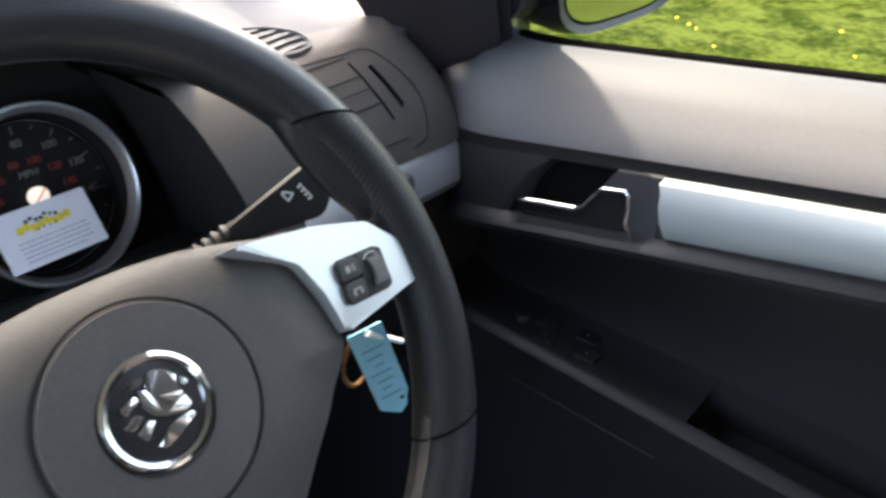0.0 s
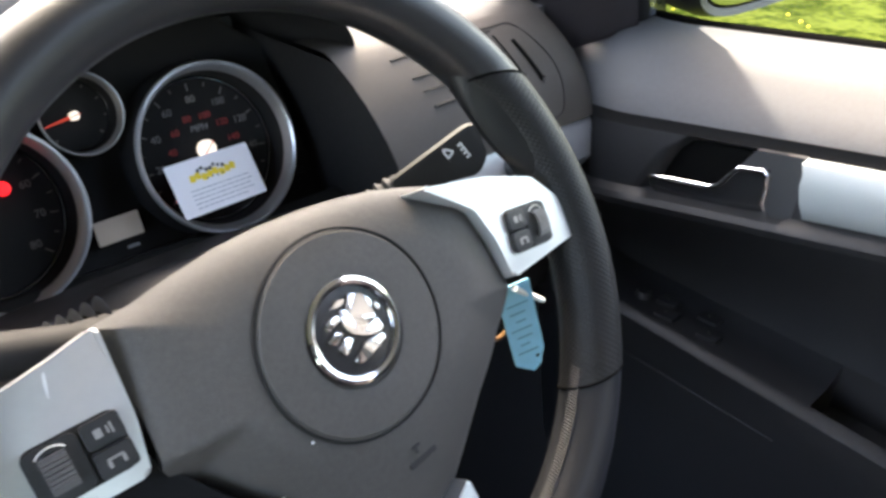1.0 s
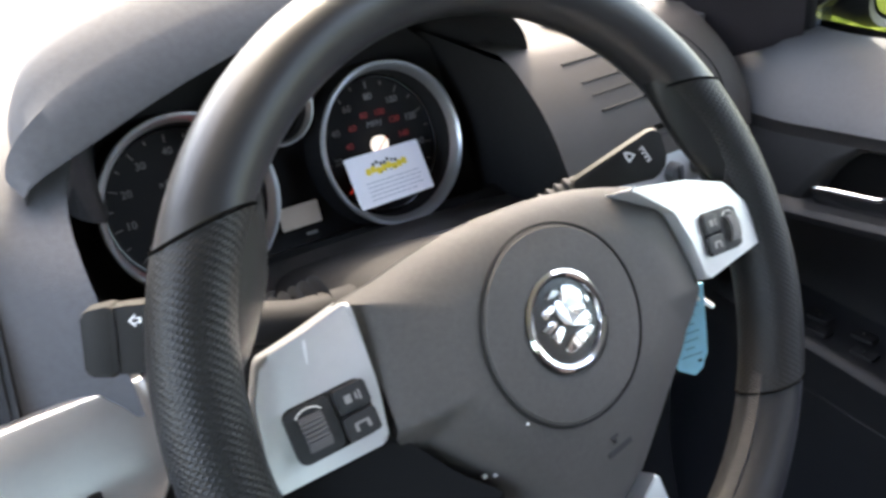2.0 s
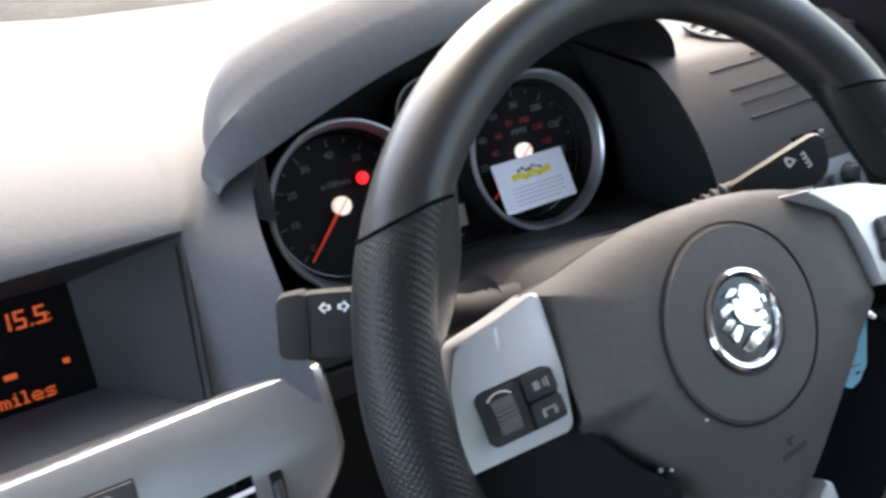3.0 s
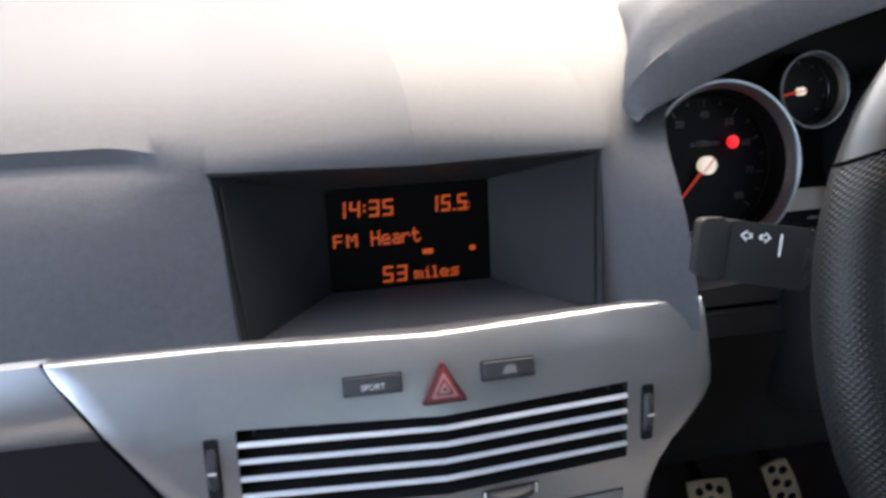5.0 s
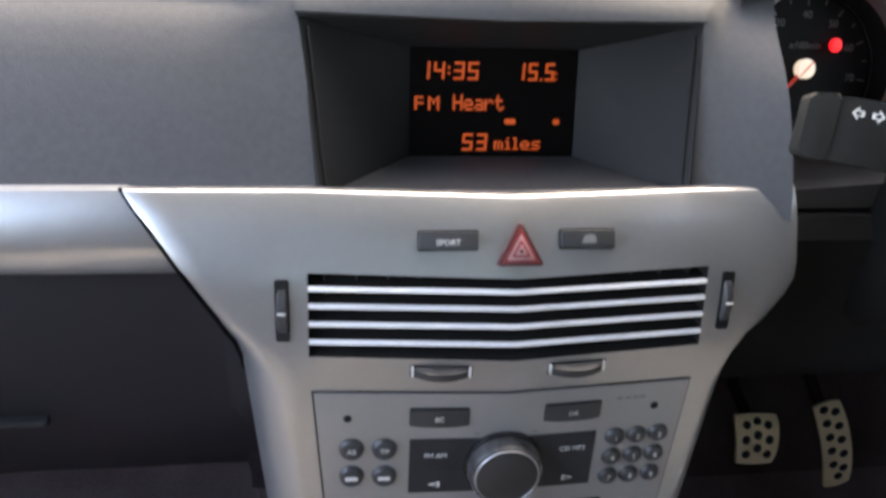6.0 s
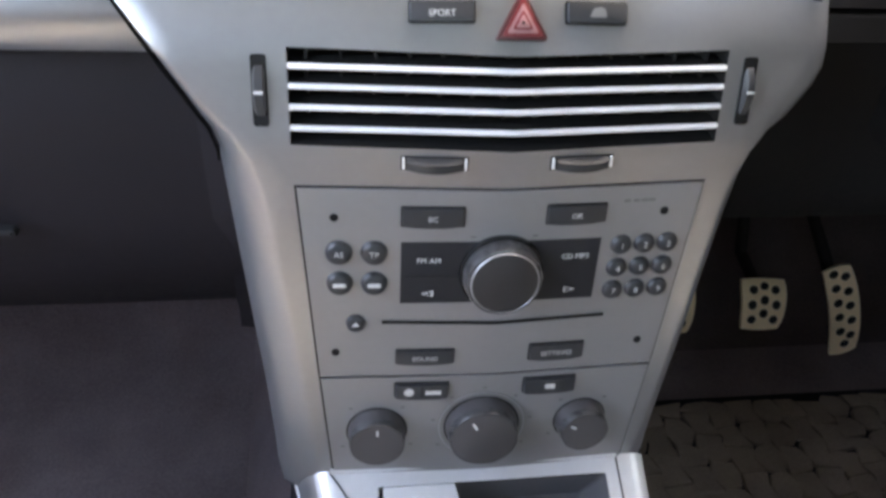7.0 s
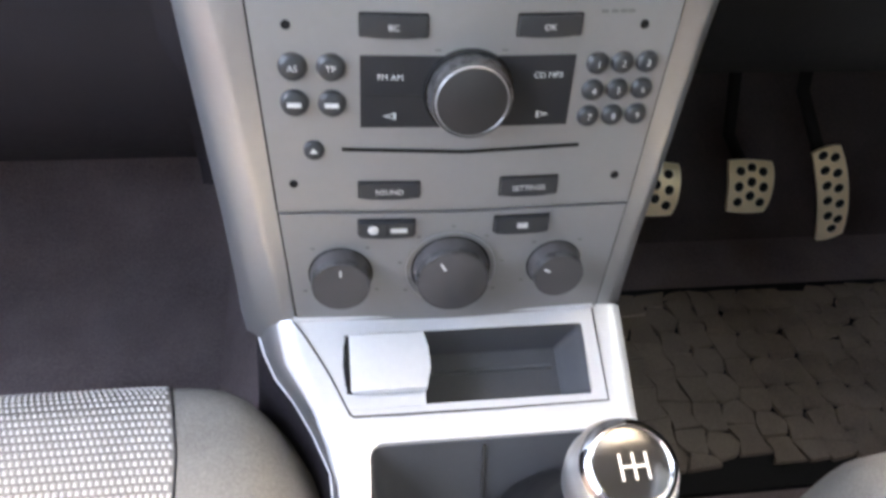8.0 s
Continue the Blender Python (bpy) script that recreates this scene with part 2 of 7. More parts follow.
def add_grid(bm, rows, closed_u=False, closed_v=False):
    vs = [[bm.verts.new(p) for p in r] for r in rows]
    nr, nc = len(vs), len(vs[0])
    for i in range(nr if closed_v else nr - 1):
        for j in range(nc if closed_u else nc - 1):
            q = [vs[i][j], vs[i][(j + 1) % nc], vs[(i + 1) % nr][(j + 1) % nc], vs[(i + 1) % nr][j]]
            bm.faces.new(q)
    return vs


def grid(rows, **k):
    bm = bmesh.new()
    add_grid(bm, rows, **k)
    return bm


def shell(rows, thick):
    """A curved sheet with a thickness, by the normals of its grid."""
    bm = grid(rows)
    bmesh.ops.recalc_face_normals(bm, faces=bm.faces)
    bmesh.ops.solidify(bm, geom=bm.faces[:], thickness=thick)
    return bm


def add_prism(bm, outline, h0, h1, m=ID, bevel=0.0, seg=2):
    """Outline in local XY, from h0 to h1 along local Z, its upper edge rounded."""
    tmp = bmesh.new()
    lo = [tmp.verts.new((x, y, h0)) for x, y in outline]
    hi = [tmp.verts.new((x, y, h1)) for x, y in outline]
    n = len(lo)
    tmp.faces.new(lo[::-1])
    top = tmp.faces.new(hi)
    for i in range(n):
        tmp.faces.new((lo[i], lo[(i + 1) % n], hi[(i + 1) % n], hi[i]))
    if bevel:
        bmesh.ops.bevel(tmp, geom=list(top.edges), offset=bevel, segments=seg, affect="EDGES", profile=0.6)
    tmp.transform(m)
    me = bpy.data.meshes.new("tmp")
    tmp.to_mesh(me)
    tmp.free()
    bm.from_mesh(me)
    bpy.data.meshes.remove(me)
    return bm


def prism(outline, h0, h1, m=ID, bevel=0.0, seg=2):
    return add_prism(bmesh.new(), outline, h0, h1, m, bevel, seg)


def rounded(w, h, r, n=4):
    pts = []
    for cx, cy, a0 in ((w / 2 - r, h / 2 - r, 0), (-w / 2 + r, h / 2 - r, 90), (-w / 2 + r, -h / 2 + r, 180), (w / 2 - r, -h / 2 + r, 270)):
        for i in range(n + 1):
            a = radians(a0 + 90 * i / n)
            pts.append((cx + r * math.cos(a), cy + r * math.sin(a)))
    return pts


def round_poly(pts, r, n=4):
    """A polygon with its corners rounded by r."""
    out = []
    k = len(pts)
    for i in range(k):
        p, a, b = Vector(pts[i]), Vector(pts[i - 1]), Vector(pts[(i + 1) % k])
        ra = min(r, (a - p).length * 0.45)
        rb = min(r, (b - p).length * 0.45)
        s, e = p + (a - p).normalized() * ra, p + (b - p).normalized() * rb
        for j in range(n + 1):
            t = j / n
            out.append(tuple(s * (1 - t) ** 2 + p * 2 * t * (1 - t) + e * t * t))
    return out


def circle(r, n=32, cx=0, cy=0):
    return [(cx + r * math.cos(2 * math.pi * i / n), cy + r * math.sin(2 * math.pi * i / n)) for i in range(n)]


def add_lathe(bm, profile, n=32, m=ID):
    """Profile of (radius, height) turned about local Z."""
    rows = [[m @ Vector((max(r, 1e-5) * math.cos(2 * math.pi * i / n), max(r, 1e-5) * math.sin(2 * math.pi * i / n), h)) for i in range(n)] for r, h in profile]
    add_grid(bm, rows, closed_u=True)
    return bm


def lathe(profile, n=32, m=ID):
    bm = add_lathe(bmesh.new(), profile, n, m)
    bmesh.ops.remove_doubles(bm, verts=bm.verts, dist=2e-5)
    return bm


def add_tube(bm, path, radii, n=12, closed=False, flat=1.0, up=Vector((0, 0, 1))):
    path = [Vector(p) for p in path]
    if not isinstance(radii, (list, tuple)):
        radii = [radii] * len(path)
    rows = []
    k = len(path)
    for i, p in enumerate(path):
        a = path[(i - 1) % k] if closed or i > 0 else p
        b = path[(i + 1) % k] if closed or i < k - 1 else p
        d = (b - a).normalized()
        s = d.cross(up)
        s = s.normalized() if s.length > 1e-4 else Vector((1, 0, 0))
        u = s.cross(d).normalized()
        rows.append([p + s * radii[i] * math.cos(2 * math.pi * j / n) + u * radii[i] * flat * math.sin(2 * math.pi * j / n) for j in range(n)])
    vs = add_grid(bm, rows, closed_u=True, closed_v=closed)
    if not closed:
        bm.faces.new(vs[0])
        bm.faces.new(vs[-1])
    return bm


def tube(path, radii, **k):
    return add_tube(bmesh.new(), path, radii, **k)


def smooth_path(pts, n=8):
    """Points along a Catmull-Rom curve."""
    ps = [Vector(p) for p in pts]
    out = []
    for i in range(len(ps) - 1):
        p0, p1, p2, p3 = ps[max(i - 1, 0)], ps[i], ps[i + 1], ps[min(i + 2, len(ps) - 1)]
        for j in range(n):
            t = j / n
            out.append(0.5 * ((2 * p1) + (p2 - p0) * t + (2 * p0 - 5 * p1 + 4 * p2 - p3) * t * t + (3 * p1 - p0 - 3 * p2 + p3) * t ** 3))
    out.append(ps[-1])
    return out


def lerp(x, xs, ys):
    return float(np.interp(x, xs, ys))


def text_bm(body, size, m, depth=0.0002, align="CENTER", shear=0.0):
    cu = bpy.data.curves.new("writing", "FONT")
    cu.body, cu.size, cu.align_x, cu.align_y, cu.extrude, cu.shear = body, size, align, "CENTER", depth, shear
    cu.resolution_u = 3
    ob = bpy.data.objects.new("writing", cu)
    scene.collection.objects.link(ob)
    dg = bpy.context.evaluated_depsgraph_get()
    me = bpy.data.meshes.new_from_object(ob.evaluated_get(dg))
    bm = bmesh.new()
    bm.from_mesh(me)
    bm.transform(m)
    bpy.data.objects.remove(ob)
    bpy.data.curves.remove(cu)
    bpy.data.meshes.remove(me)
    return bm


def frame_of(origin, x_axis, y_axis):
    x = Vector(x_axis).normalized()
    z = x.cross(Vector(y_axis)).normalized()
    y = z.cross(x)
    m = Matrix((x, y, z)).transposed().to_4x4()
    m.translation = Vector(origin)
    return m


def off(x=0, y=0, z=0, rz=0):
    return Matrix.Translation((x, y, z)) @ Matrix.Rotation(radians(rz), 4, "Z")

# ---------------------------------------------------------------- ground outside


def build_ground():
    rows = []
    xs = [-900, -120, -30, -8, -3, 0, 2, 4, 6, 9, 14, 30, 120, 900]
    for y in [-900, -120, -30, -10, -5, -2, 0, 2, 5, 10, 30, 120, 900]:
        rows.append([(x, y, 0.03 * math.sin(x * 0.7 + y * 0.4) if abs(x) < 20 and abs(y) < 20 else 0) for x in xs])
    tagged(obj("ground", grid(rows), M_GRASS), "sunlit mown lawn of grass beside the car", "lawn", kind="structure")
    rnd = random.Random(5)
    bm = bmesh.new()
    for _ in range(42000):
        x, y = 1.3 + 4.2 * rnd.random() ** 1.2, -1.2 + 4.2 * rnd.random()
        z = 0.03 * math.sin(x * 0.7 + y * 0.4)
        h, a, w = 0.005 + 0.010 * rnd.random(), rnd.random() * 6.28, 0.003 + 0.004 * rnd.random()
        lean = 0.012 + 0.035 * rnd.random()
        c, s = math.cos(a), math.sin(a)
        v = [bm.verts.new(p) for p in ((x - c * w, y - s * w, z), (x + c * w, y + s * w, z), (x - s * lean, y + c * lean, z + h))]
        bm.faces.new(v)
    tagged(obj("grass", bm, M_BLADE, smooth=False), "short green grass blades on the lawn", "grass", kind="stuff")
    bm = bmesh.new()
    for _ in range(90):
        x, y = 1.5 + 4.0 * rnd.random(), -1.0 + 4.5 * rnd.random()
        z = 0.03 * math.sin(x * 0.7 + y * 0.4)
        r = 0.008 + 0.006 * rnd.random()
        add_lathe(bm, [(0.001, z + 0.035), (r * 0.7, z + 0.036), (r, z + 0.042), (r * 0.6, z + 0.047), (0.001, z + 0.048)], 8, Matrix.Translation((x, y, 0)))
    tagged(obj("dandelions", bm, M_DANDELION), "scattered yellow dandelion heads in the grass", "flowers", kind="stuff")


build_ground()

# ---------------------------------------------------------------- car shell


def car_floor():
    prof = [(0.66, 0.62), (0.6, 0.52), (0.5, 0.4), (0.42, 0.3), (0.34, 0.265), (0.1, 0.26), (-0.4, 0.26), (-0.9, 0.26), (-1.6, 0.3)]
    raised = [(y - 0.014, z + 0.012) for y, z in prof[1:4]] + [(0.336, 0.274), (0.1, 0.268), (-0.4, 0.268), (-0.9, 0.268)]
    floor_sheet("floor", prof, M_CARPET, "dark grey carpeted car floor with a centre tunnel", -0.87, 0.87)
    # Sheets laid over the driver's carpet; footwell shade is in their dark colours.
    floor_sheet("floor_toe_board", raised, M_FELT, "felt toe board and driver floor, darkened as footwell shade", 0.13, 0.71)
    floor_sheet("floor_sill", raised, M_HOLE, "added sheet up to the door sill, painted black as shade", 0.69, 0.84)


def floor_sheet(name, prof, mat, label, x0, x1):
    rows = []
    for y, z in prof:
        row = []
        for x in [u for u in np.linspace(-0.86, 0.86, 44) if x0 < u < x1]:
            t = max(0.0, 1 - (abs(x) / 0.17) ** 4)
            row.append((x, y, z + 0.14 * t * (1 if y < 0.4 else 0.4) + 0.12 * max(0, (abs(x) - 0.7) / 0.06) ** 2 * (1 if abs(x) < 0.76 else 0.8)))
        rows.append(row)
    tagged(obj(name, shell(rows, 0.012), mat), label, "floor", kind="structure")


def side_sheet(name, sx, label, outline):
    """One side of the car, below the window line."""
    bm = prism(outline, 0.835, 0.865)
    bm.transform(Matrix(((0, 0, sx, 0), (1, 0, 0, 0), (0, 1, 0, 0), (0, 0, 0, 1))))
    return tagged(obj(name, bm, M_BODY, smooth=False), label, "car body", kind="structure")


def build_shell():
    car_floor()
    side_sheet("wall_right", 1, "dark painted body side on the driver side", [(0.74, 0.1), (0.74, 0.93), (0.1, 0.955), (-1.7, 1.0), (-1.7, 0.1)])
    # Unseen passenger side, left open above the sill to let light in.
    side_sheet("wall_left", -1, "dark painted body side, unseen and cut low to let light in", [(0.74, 0.1), (0.74, 0.93), (0.4, 0.93), (0.2, 0.62), (0.05, 0.42), (-0.7, 0.42), (-0.8, 1.0), (-1.7, 1.0), (-1.7, 0.1)])
    rear = [[(x, -1.70 + 0.1 * h, 1.03 + 0.33 * h) for x in np.linspace(-0.78, 0.78, 5)] for h in (0.0, 0.5, 1.0)]
    tagged(obj("window_rear", grid(rear), M_TINT), "tinted rear window glass", "window", kind="structure")
    # windscreen surround
    pts = [(sx * x, y, z) for sx, side in ((-1, 1), (1, -1)) for x, y, z in [(0.825, 0.72, 0.94), (0.795, 0.55, 1.065), (0.755, 0.37, 1.19), (0.69, 0.16, 1.34), (0.5, 0.06, 1.415), (0.2, 0.03, 1.43)][::side]]
    tagged(obj("trim_windscreen", tube(smooth_path(pts, 5), [lerp(abs(p.x), [0.55, 0.70, 0.84], [0.03, 0.045, 0.062]) for p in smooth_path(pts, 5)], n=14), M_BODY), "dark painted windscreen surround and pillars", "windscreen frame", kind="structure")
    rows = []
    for y, z in ((0.07, 1.405), (0.0, 1.425), (-0.3, 1.46), (-0.7, 1.47), (-1.2, 1.45), (-1.6, 1.36)):
        rows.append([(0.62 * u, y - 0.02 * u * u, z - 0.05 * u ** 4) for u in np.linspace(-1, 1, 13)])
    tagged(obj("ceiling", shell(rows, -0.02), M_LINER), "pale grey headlining of the car roof", "ceiling", kind="structure")
    for sx in (-1, 1):
        pillar = [(sx * 0.80, -0.78, 0.95), (sx * 0.74, -0.8, 1.2), (sx * 0.63, -0.8, 1.41)]
        quarter = [[(sx * 0.83, y, 0.99), (sx * 0.77, y, 1.2), (sx * 0.62, y, z)] for y, z in ((-0.82, 1.41), (-1.3, 1.4), (-1.7, 1.34))]
        tagged(obj("wall_quarter", shell(quarter, 0.02), M_LINING), "mid-grey rear quarter panel behind the doors", "wall", kind="structure")
        tagged(obj("trim_pillar", tube(smooth_path(pillar, 5), 0.04, n=12), M_LINING), "mid-grey door pillar trim", "pillar", kind="structure")
    bm = bmesh.new()
    add_prism(bm, [(-0.82, 0.1), (0.82, 0.1), (0.82, 1.05), (-0.82, 1.05)], 0, 0.03)
    bm.transform(Matrix(((1, 0, 0, 0), (0, 0, 1, -1.72), (0, 1, 0, 0), (0, 0, 0, 1))))
    tagged(obj("wall_rear", bm, M_CARPET, smooth=False), "dark rear wall that closes the cabin", "wall", kind="structure")
    bm = bmesh.new()
    add_prism(bm, [(-0.87, 0.2), (0.87, 0.2), (0.87, 0.97), (-0.87, 0.97)], 0, 0.02)
    bm.transform(Matrix(((1, 0, 0, 0), (0, 0, 1, 0.73), (0, 1, 0, 0), (0, 0, 0, 1))))
    tagged(obj("wall_front", bm, M_DARK, smooth=False), "black bulkhead below the windscreen", "bulkhead", kind="structure")
    rows = []
    for t in np.linspace(0, 1, 8):
        y, z = 0.76 - 0.72 * t, 0.965 + 0.45 * t + 0.03 * math.sin(math.pi * t)
        w = 0.83 - 0.20 * t
        rows.append([(x * w, y - 0.06 * x * x, z) for x in np.linspace(-1, 1, 9)])
    tagged(obj("window_front", grid(rows), M_GLASS), "clear curved windscreen glass", "windscreen", kind="structure")
    bm = bmesh.new()
    add_prism(bm, [(-0.8, 0.5), (0.8, 0.5), (0.8, 0.74), (-0.8, 0.74)], 0.972, 0.99)
    tagged(obj("trim", bm, M_SEAL, smooth=False), "black strip at the foot of the windscreen", "trim", kind="structure")


build_shell()

# ---------------------------------------------------------------- dashboard
dashboard = thing("dashboard", (0, 0.3, 0.9), "dark grey soft-touch dashboard with a raised instrument hood", "dashboard")


def crease(x, w=0.122):
    return max(0.0, 1 - abs(x) / w)


def top_height(x, y):
    """Height of the padded top, with its central ridge."""
    z = lerp(y, [0.09, 0.1, 0.115, 0.135, 0.16, 0.2, 0.25, 0.43, 0.55, 0.74], [0.9715, 0.9757, 0.9805, 0.9842, 0.9873, 0.9902, 0.9922, 1.0, 0.997, 0.975])
    z += lerp(y, [0.09, 0.1, 0.115, 0.135, 0.16, 0.2, 0.25, 0.43, 0.55], [0, 0.0035, 0.0065, 0.0095, 0.0112, 0.0118, 0.0115, 0.007, 0.003]) * lerp(x, [0.15, 0.45], [1, 0])
    z += 0.010 * crease(x) if abs(x) < 0.122 else 0
    return z - 0.03 * max(0, abs(x) - 0.45) ** 2


def build_dash_top():
    ys_top = [0.1, 0.115, 0.135, 0.16, 0.2, 0.25, 0.3, 0.37, 0.43, 0.48, 0.507, 0.512]
    # centre section over the display
    for x0, x1 in ((-0.111, 0.0), (0.0, 0.111)):
        rows = []
        for x in np.linspace(x0, x1, 11):
            c = 0.008 * crease(x)
            row = [(x, 0.14, 0.9700), (x, 0.103 - c, 0.9708), (x, 0.0955 - c, 0.9718), (x, 0.0935 - c, 0.9735), (x, 0.0955 - c, 0.9755 + c * 0.5)]
            row += [(x, y, top_height(x, y)) for y in ys_top]
            rows.append(row)
        part("centre_pad", grid(rows), M_DASH, dashboard)
    # passenger section, tucked in tightly beside the display recess
    near = [(0.085, 0.885), (0.046, 0.888), (0.045, 0.893), (0.0640, 0.925), (0.0790, 0.950), (0.0900, 0.967), (0.0935, 0.9725), (0.0965, 0.9757)]
    far = [(0.085, 0.885), (0.046, 0.888), (0.045, 0.893), (0.062, 0.925), (0.078, 0.950), (0.090, 0.963), (0.100, 0.9715), (0.110, 0.9755)]
    edge = [-0.0995, -0.0995, -0.1, -0.1035, -0.1065, -0.109, -0.1105, -0.111]
    rows = []
    for t, x in [(t, None) for t in np.linspace(0, 1, 10)] + [(1, x) for x in np.linspace(-0.19, -0.79, 12)]:
        w = t * t * (3 - 2 * t)
        row = []
        for i in range(8):
            e = edge[i] + (-0.165 - edge[i]) * t if x is None else x
            row.append((e, near[i][0] + (far[i][0] - near[i][0]) * w, near[i][1] + (far[i][1] - near[i][1]) * w))
        e = row[-1][0]
        row += [(e, y + 0.012 * w * max(0, 1 - (y - 0.1) / 0.06), top_height(e, y + 0.012 * w * max(0, 1 - (y - 0.1) / 0.06)) - 0.002 * w * max(0, 1 - (y - 0.1) / 0.1)) for y in ys_top]
        rows.append(row)
    part("passenger_pad", grid(rows), M_DASH, dashboard)
    # pad that flows from the top down between display recess and gauges
    tight = [(0.044, 0.886), (0.052, 0.9), (0.0664, 0.925), (0.0778, 0.945), (0.0853, 0.958), (0.0905, 0.967), (0.0935, 0.9725), (0.0965, 0.9765), (0.1, 0.979), (0.115, 0.987), (0.16, 0.9985), (0.2, 1.002)]
    soft = [(0.044, 0.886), (0.052, 0.9), (0.0664, 0.925), (0.078, 0.945), (0.086, 0.957), (0.094, 0.966), (0.101, 0.972), (0.110, 0.9785), (0.122, 0.985), (0.14, 0.992), (0.165, 0.998), (0.2, 1.002)]
    left = [0.100, 0.101, 0.1035, 0.1055, 0.107, 0.1085, 0.1095, 0.1105, 0.111, 0.111, 0.111, 0.111]
    right = [0.153, 0.152, 0.1495, 0.148, 0.148, 0.149, 0.151, 0.155, 0.162, 0.17, 0.18, 0.19]
    bulge = [0.026, 0.030, 0.041, 0.054, 0.067, 0.081, 0.093, 0.107, 0.122, 0.14, 0.165, 0.2]
    rows = []
    for t in np.linspace(0, 1, 16):
        w = min(1, t / 0.45)
        w = w * w * (3 - 2 * w)
        row = []
        for i in range(12):
            y, z = tight[i][0] + (soft[i][0] - tight[i][0]) * w, tight[i][1] + (soft[i][1] - tight[i][1]) * w
            y += (bulge[i] - soft[i][0]) * max(0, (t - 0.1) / 0.9) ** 1.3
            row.append((left[i] + (right[i] - left[i]) * t, y, z))
        row += [(0.111 + (x1 - 0.111) * t, y, top_height(0.111 + (x1 - 0.111) * t, y)) for y, x1 in ((0.25, 0.205), (0.3, 0.21), (0.37, 0.21), (0.43, 0.21), (0.48, 0.21), (0.512, 0.21))]
        rows.append(row)
    part("gauge_side_panel", grid(rows), M_DASH, dashboard)
    wall = [[Vector(p) for p in rows[-1][:13]]]
    for k in (0.3, 1.0):
        wall.append([p + Vector((0.004 * k, 0.13 * k * max(0, 1 - i / 10), -0.1 * k * max(0, (i - 5) / 7))) for i, p in enumerate(wall[0])])
    part("gauge_well_wall", grid(wall), M_DARK, dashboard)
    # driver-side top, right of the centre
    rows = []
    for x in np.linspace(0.21, 0.80, 50):
        lim = lerp(x, [0.125, 0.137, 0.155, 0.175, 0.2, 0.492, 0.512, 0.525], [0.098, 0.125, 0.165, 0.21, 0.262, 0.262, 0.19, 0.15])
        row = [(x, lim, 0.962)]
        row += [(x, lim + (0.512 - lim) * (y - 0.1) / 0.412, top_height(x, lim + (0.512 - lim) * (y - 0.1) / 0.412)) for y in ys_top]
        rows.append(row)
    part("driver_pad", grid(rows), M_DASH, dashboard)
    # display recess, its shade put into the colour of each face
    fr = [(-0.0995, 0.043, 0.8935), (0.0995, 0.043, 0.8935), (0.1100, 0.0940, 0.9725), (-0.1100, 0.0940, 0.9725)]
    bk = [(-0.0485, 0.103, 0.8865), (0.0505, 0.103, 0.8865), (0.0505, 0.122, 0.948), (-0.0485, 0.122, 0.948)]
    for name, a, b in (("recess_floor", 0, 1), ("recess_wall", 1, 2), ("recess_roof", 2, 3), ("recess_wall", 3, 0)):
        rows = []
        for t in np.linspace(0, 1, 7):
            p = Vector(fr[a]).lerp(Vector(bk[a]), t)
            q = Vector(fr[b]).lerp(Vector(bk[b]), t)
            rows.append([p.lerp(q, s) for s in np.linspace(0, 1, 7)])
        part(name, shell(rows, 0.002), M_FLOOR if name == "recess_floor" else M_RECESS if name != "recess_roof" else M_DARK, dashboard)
    for sx in (-1, 1):
        part("seam", tube([(sx * 0.0965, 0.0475, 0.895), (sx * 0.1045, 0.0915, 0.966)], 0.0007, n=6), M_HOLE, dashboard)
    # flat grey patch at the foot of the windscreen, with a pale rim
    def cover(x0, x1, y0, y1, lift):
        return shell([[(x, y + 0.008 * x / 0.05, top_height(x, y) + lift) for x in np.linspace(x0, x1, 15)] for y in np.linspace(y0, y1, 6)], 0.001)

    v = part("dash_top_patch", cover(-0.060, 0.048, 0.398, 0.455, 0.0016), M_DASH2, dashboard, "flat grey patch with a pale rim")
    part("patch_rim", cover(-0.062, 0.050, 0.395, 0.458, 0.0008), M_LINING, v)


build_dash_top()


HOOD_OUT = [(0.1315, 0.9845), (0.1265, 0.9875), (0.1225, 0.995), (0.1215, 1.008), (0.127, 1.024), (0.141, 1.040), (0.168, 1.054), (0.21, 1.067), (0.26, 1.077), (0.31, 1.081), (0.36, 1.079), (0.41, 1.068), (0.45, 1.05), (0.478, 1.026), (0.492, 1.005), (0.498, 0.984)]
HOOD_IN = [(0.1345, 0.9848), (0.1368, 0.9868), (0.139, 0.9885), (0.146, 0.992), (0.158, 0.997), (0.175, 1.004), (0.197, 1.0135), (0.232, 1.0275), (0.268, 1.039), (0.31, 1.050), (0.355, 1.054), (0.402, 1.051), (0.441, 1.039), (0.469, 1.020), (0.484, 1.002), (0.490, 0.984)]


